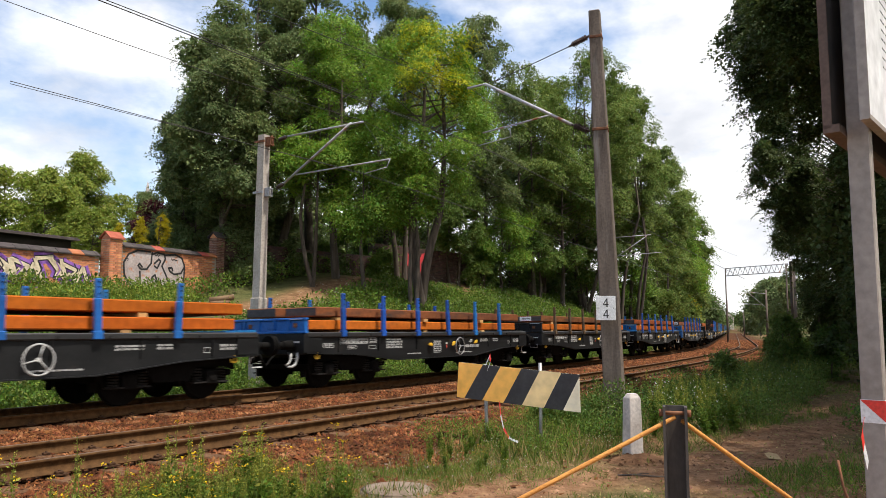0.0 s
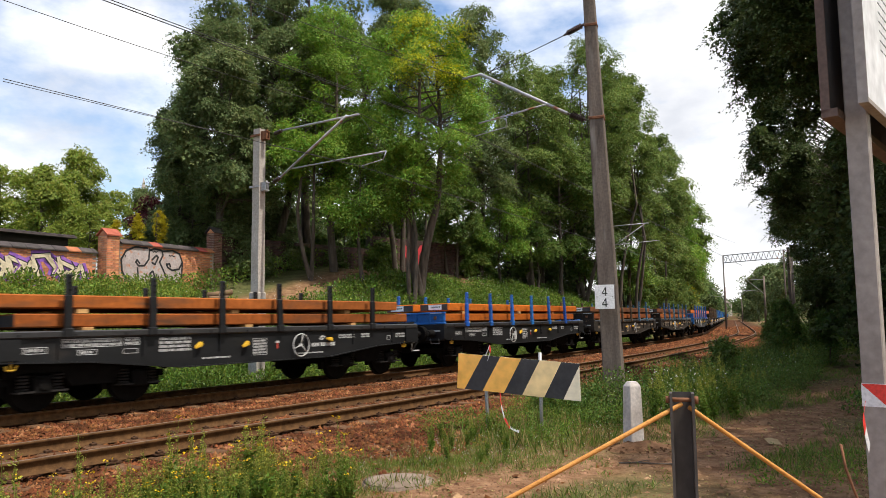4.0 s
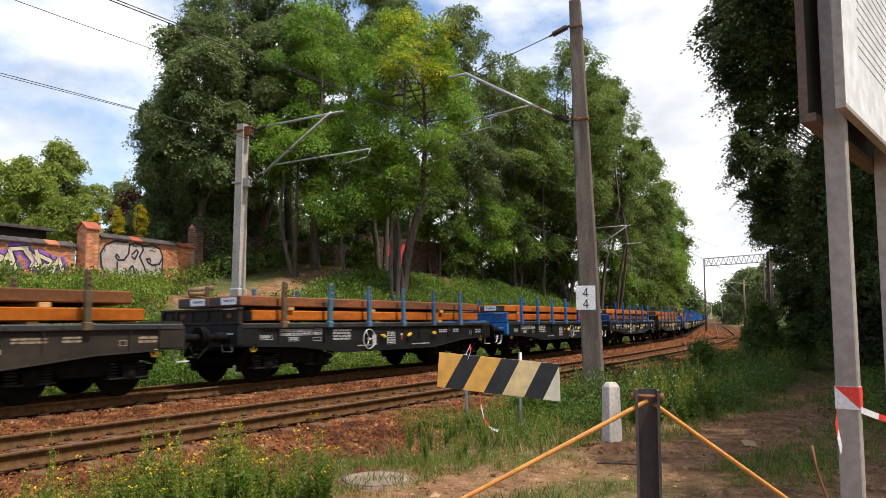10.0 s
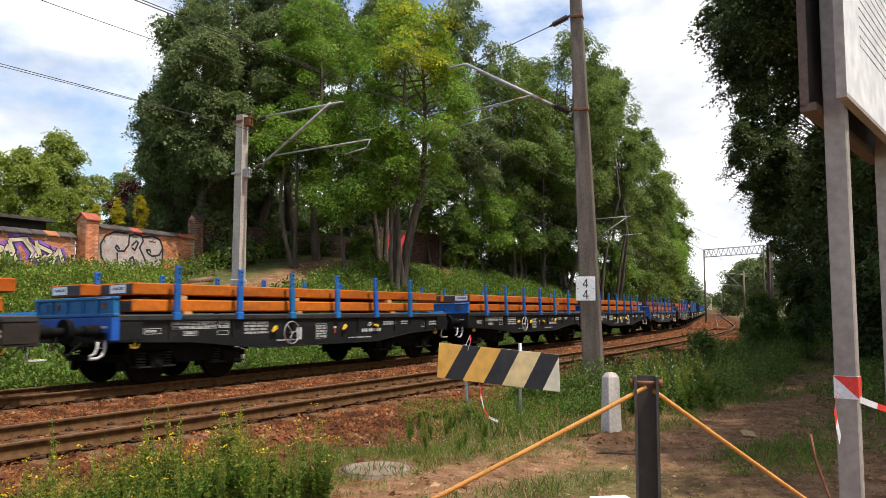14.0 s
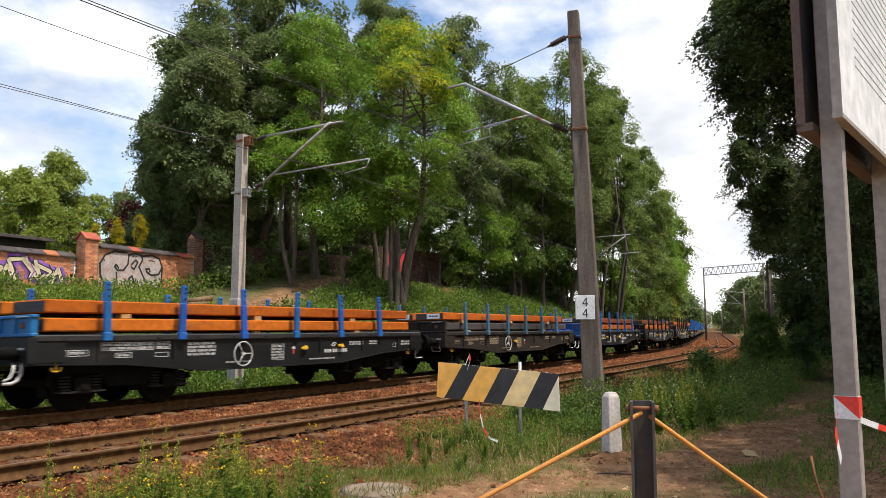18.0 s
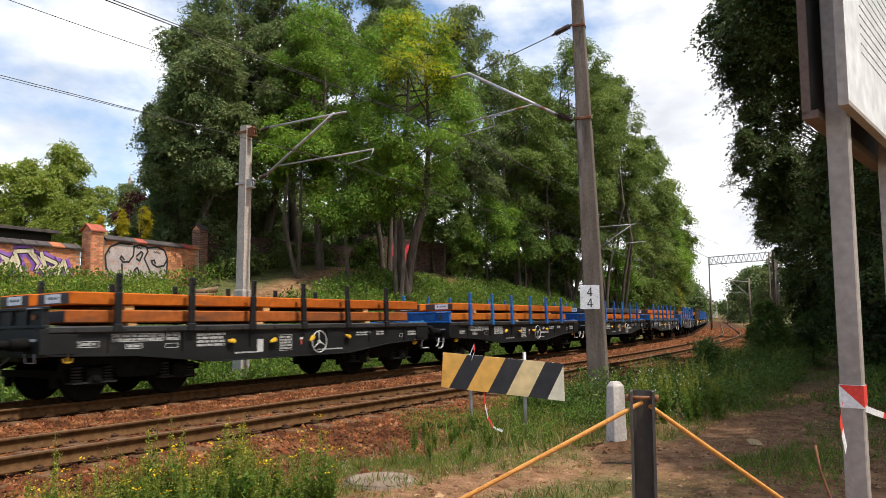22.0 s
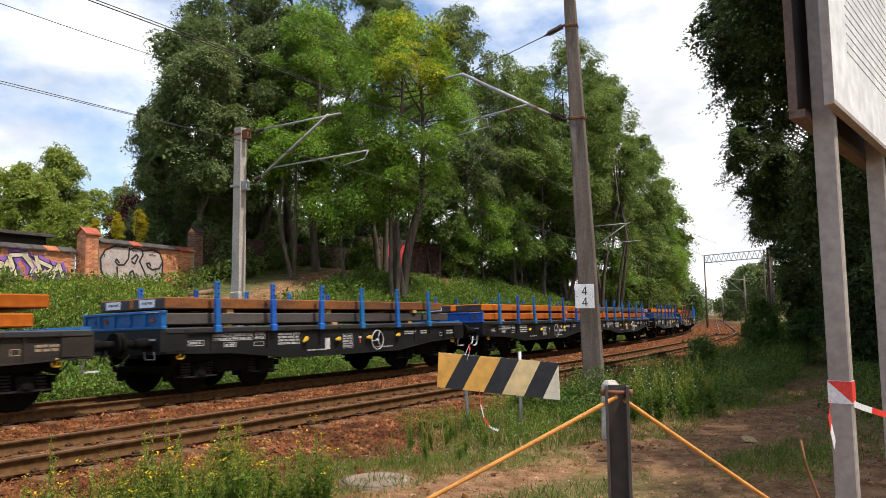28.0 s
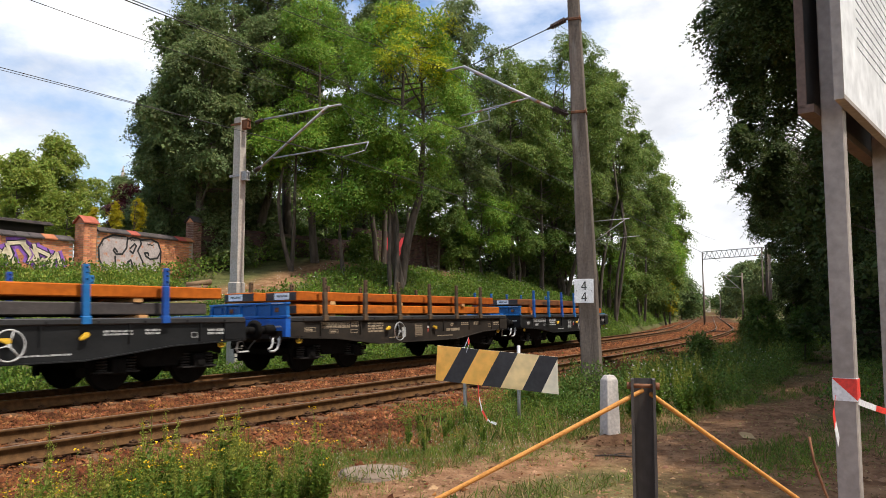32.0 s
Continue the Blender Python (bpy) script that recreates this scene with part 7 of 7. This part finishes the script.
def sign():
    """A two-post information board: a white text panel on one side, a dark panel behind."""
    p1, p2 = Vector((2.165, 4.0, 0)), Vector((3.085, 5.1, 0))
    ang = math.degrees(math.atan2(p2.y - p1.y, p2.x - p1.x))
    g = new("information_board")
    g.matrix_basis = pose(p1.x, p1.y, 0, 0, 0, ang)
    tagged(g, "grey two-post information board with a white text panel", "information board")
    l = (p2 - p1).length
    for x in (0.0, l):
        bm = bmesh.new()
        add_box(bm, x - 0.036, x + 0.036, -0.055, 0.055, -0.7, 5.2, bevel=0.006)
        part("post", mesh_of("post", bm, M_SIGNPOST), g)
    bm = bmesh.new()
    add_box(bm, -0.255, l + 0.3, -0.105, -0.08, 2.62, 4.6, bevel=0.004)
    part("panel", mesh_of("panel", bm, M_PANEL), g, None, "white panel with lines of small text")
    bm = bmesh.new()
    add_box(bm, -0.262, l + 0.31, -0.108, -0.06, 2.595, 2.62)
    add_box(bm, -0.262, -0.255, -0.108, -0.06, 2.62, 4.6)
    part("panel_frame", mesh_of("panel_frame", bm, M_SIGNPOST), g)
    bm = bmesh.new()
    add_box(bm, -0.15, l + 0.3, 0.10, 0.13, 2.62, 4.6)
    part("back_panel", mesh_of("back_panel", bm, M_SIGNBACK), g)
    bm = bmesh.new()
    add_box(bm, -0.165, -0.15, 0.095, 0.14, 2.60, 4.6)
    add_box(bm, -0.165, l + 0.3, 0.058, 0.14, 2.575, 2.62)
    part("back_frame", mesh_of("back_frame", bm, M_SIGNEDGE), g)
    rng = random.Random(4)
    bm = bmesh.new()
    for r in range(26):
        x = 0.16
        while x < l + 0.1:
            w = rng.uniform(0.012, 0.05)
            add_box(bm, x, x + w, -0.1066, -0.105, 2.98 + r * 0.055, 2.988 + r * 0.055)
            x += w + 0.02
    part("text_block", mesh_of("text_block", bm, M_STRIPE), g)["kind"] = "stuff"
    bm = bmesh.new()
    add_box(bm, -0.039, 0.039, -0.058, 0.058, 1.03, 1.15)
    vs = [bm.verts.new(p) for p in ((-0.041, 0.058, 1.148), (-0.041, -0.060, 1.148), (-0.041, -0.060, 1.035), (0.041, -0.060, 1.05), (0.041, -0.060, 1.148))]
    bm.faces.new(vs[:3]).material_index = 1
    bm.faces.new((vs[1], vs[2], vs[3], vs[4])).material_index = 1
    part("tape_wrap", mesh_of("tape_wrap", bm, M_TAPEW, M_TAPER), g, None, "red and white barrier tape wound round")
    return g


SIGN = sign()
ribbon("tape_tail", [P(1468, 702, 3.9), P(1464, 720, 3.88), P(1466, 745, 3.88), P(1471, 775, 3.9)], 0.045, (M_TAPER, M_TAPEW), "loose end of tape", SIGN, 2)
ribbon("barrier_tape", sag(P(1508, 706, 3.95), P(1640, 738, 4.6), 0.02, 10), 0.032, (M_TAPEW, M_TAPER), "", SIGN, 6)


def cover():
    x, y = seen(668, 0, 8.35)[0], 8.35
    m = new("manhole_cover")
    m.matrix_basis = pose(x, y, height(x, y))
    tagged(m, "worn round concrete cover sunk in the ground", "manhole cover")
    bm = bmesh.new()
    add_tube(bm, (0, 0, -0.1), (0, 0, 0.022), 0.41, 0.40, seg=28)
    add_tube(bm, (0, 0, 0.021), (0, 0, 0.034), 0.398, 0.33, seg=28)
    part("lid", mesh_of("lid", bm, M_COVER), m)


M_COVER = node_mat("earth_stained_concrete", ((0.145, 0.104, 0.072), (0.255, 0.194, 0.142)), 4.0, 0.95, bump=0.5, two=((0.15, 0.10, 0.06), 2.2, 0.58))
cover()


def earth_mound(x, y):
    """Loose earth heaped round the foot of the marker post."""
    rng = random.Random(71)
    z = height(x, y)
    bm = bmesh.new()
    rings = []
    for k in range(7):
        f = k / 6
        ring = []
        for i in range(26):
            a = i * math.tau / 26
            r = (0.10 + 0.40 * f) * (1 + 0.16 * math.sin(a * 2 + 0.6) + 0.07 * math.sin(a * 5) + rng.uniform(-0.05, 0.05))
            ring.append(bm.verts.new((1.25 * r * math.cos(a), r * math.sin(a), 0.09 * (1 - f) ** 1.4 - 0.05 * f + rng.uniform(-0.012, 0.014))))
        rings.append(ring)
    for u, v in zip(rings, rings[1:]):
        for i in range(26):
            bm.faces.new((u[i], v[i], v[(i + 1) % 26], u[(i + 1) % 26]))
    bm.faces.new(rings[0])
    for f in bm.faces:
        f.smooth = True
    for _ in range(70):
        a, r = rng.uniform(0, math.tau), rng.uniform(0.12, 0.5)
        c = rng.uniform(0.006, 0.017)
        add_box(bm, 1.2 * r * math.cos(a) - c, 1.2 * r * math.cos(a) + c, r * math.sin(a) - c, r * math.sin(a) + c, 0.07 * (1 - r / 0.55) - 0.02, 0.07 * (1 - r / 0.55) + 0.7 * c)
    o = new("earth_mound", mesh_of("earth_mound", bm, M_EARTH))
    o.matrix_basis = pose(x, y, z)
    tagged(o, "low mound of loose brown earth round the marker post", "earth mound")
    bm = bmesh.new()
    add_path(bm, [Vector((-0.34, 0, 0.012)), Vector((-0.12, 0.02, 0.02)), Vector((0.1, 0.0, 0.014)), Vector((0.36, -0.03, 0.02))], 0.011)
    add_path(bm, [Vector((-0.12, 0.02, 0.02)), Vector((-0.02, 0.09, 0.03)), Vector((0.06, 0.13, 0.02))], 0.006)
    o = new("stick", mesh_of("stick", bm, M_BARK))
    o.matrix_basis = pose(x - 0.15, y - 1.0, height(x - 0.15, y - 1.0), 0, 0, -8)
    tagged(o, "dark dry stick lying on the dirt path", "stick")


M_CARDBOARD = node_mat("tan_cardboard", ((0.30, 0.20, 0.09), (0.42, 0.30, 0.15)), 5.0, 0.85)
M_EARTH = node_mat("loose_brown_earth", ((0.085, 0.042, 0.021), (0.20, 0.110, 0.060)), 9.0, 0.95, bump=0.6, spec=0.08)


def rods():
    a, b = P(1421, 765, 2.6), P(1462, 905, 2.6)
    foot = Vector((b.x + 0.05, b.y, height(b.x, b.y) - 0.05))
    bm = bmesh.new()
    add_path(bm, [a, a.lerp(b, 0.3) + Vector((-0.012, 0, 0)), a.lerp(b, 0.65) + Vector((-0.008, 0, 0)), b, b.lerp(foot, 0.5), foot], 0.0045)
    tagged(new("iron_rod", mesh_of("iron_rod", bm, M_RUSTIRON)), "thin bent rusty iron rod in the ground", "rod")
    x, y = seen(330, 0, 28.5)[0], 28.5
    for a, b, r in (((0, 0, 0.15), (0.9, 0.25, 0.32), 0.14), ((0.1, -0.15, 0.05), (0.8, 0.1, 0.1), 0.10)):
        bm = bmesh.new()
        add_tube(bm, a, b, r, 0.8 * r, seg=12)
        lg = new("log", mesh_of("log", bm, M_LOG))
        lg.matrix_basis = pose(x, y, height(x, y) + 0.06)
        tagged(lg, "weathered brown cut log lying by the wall", "log", "logs by the wall")
    bm = bmesh.new()
    add_prism(bm, [(-0.15, -0.12), (0.13, -0.13), (0.16, 0.10), (0.02, 0.15), (-0.13, 0.09)], 0, 0.006)
    sc = new("cardboard_scrap", mesh_of("cardboard_scrap", bm, M_CARDBOARD))
    sc.matrix_basis = pose(4.3, 10.6, height(4.3, 10.6) + 0.045, -72, 6, 10) @ Matrix.Scale(0.72, 4)
    tagged(sc, "torn piece of tan cardboard on the dirt path", "cardboard")
    bm = bmesh.new()
    add_box(bm, -0.2, 0.2, -0.12, 0.12, 0, 0.02, bevel=0.006)
    sl = new("board", mesh_of("board", bm, M_CREAMB))
    sl.matrix_basis = pose(1.60, 7.07, height(1.60, 7.07), 4, 3, 20)
    tagged(sl, "pale flat board lying on the path", "board")


def far_house():
    x, y, z = seen(1243, 535, 330)
    h = new("house")
    h.matrix_basis = pose(x, y, z - 2, 0, 0, 20) @ Matrix.Scale(0.55, 4)
    tagged(h, "small white house beyond the end of the line", "house")
    bm = bmesh.new()
    add_box(bm, -4, 4, -3, 3, -4, 5.5)
    part("house_wall", mesh_of("house_wall", bm, M_CONC), h)
    bm = bmesh.new()
    add_prism(bm, [(-4.4, 5.5), (4.4, 5.5), (0, 8.6)], -3.4, 3.4)
    part("roof", mesh_of("roof", bm, M_SIGNPOST), h)
    for k in (-2.2, 0.2, 2.4):
        bm = bmesh.new()
        add_box(bm, k - 0.6, k + 0.6, -3.06, -3.0, 1.8, 3.4)
        part("window", mesh_of("window", bm, M_SIGNBACK), h)


far_house()
rods()
earth_mound(2.42, 10.5)
motions()
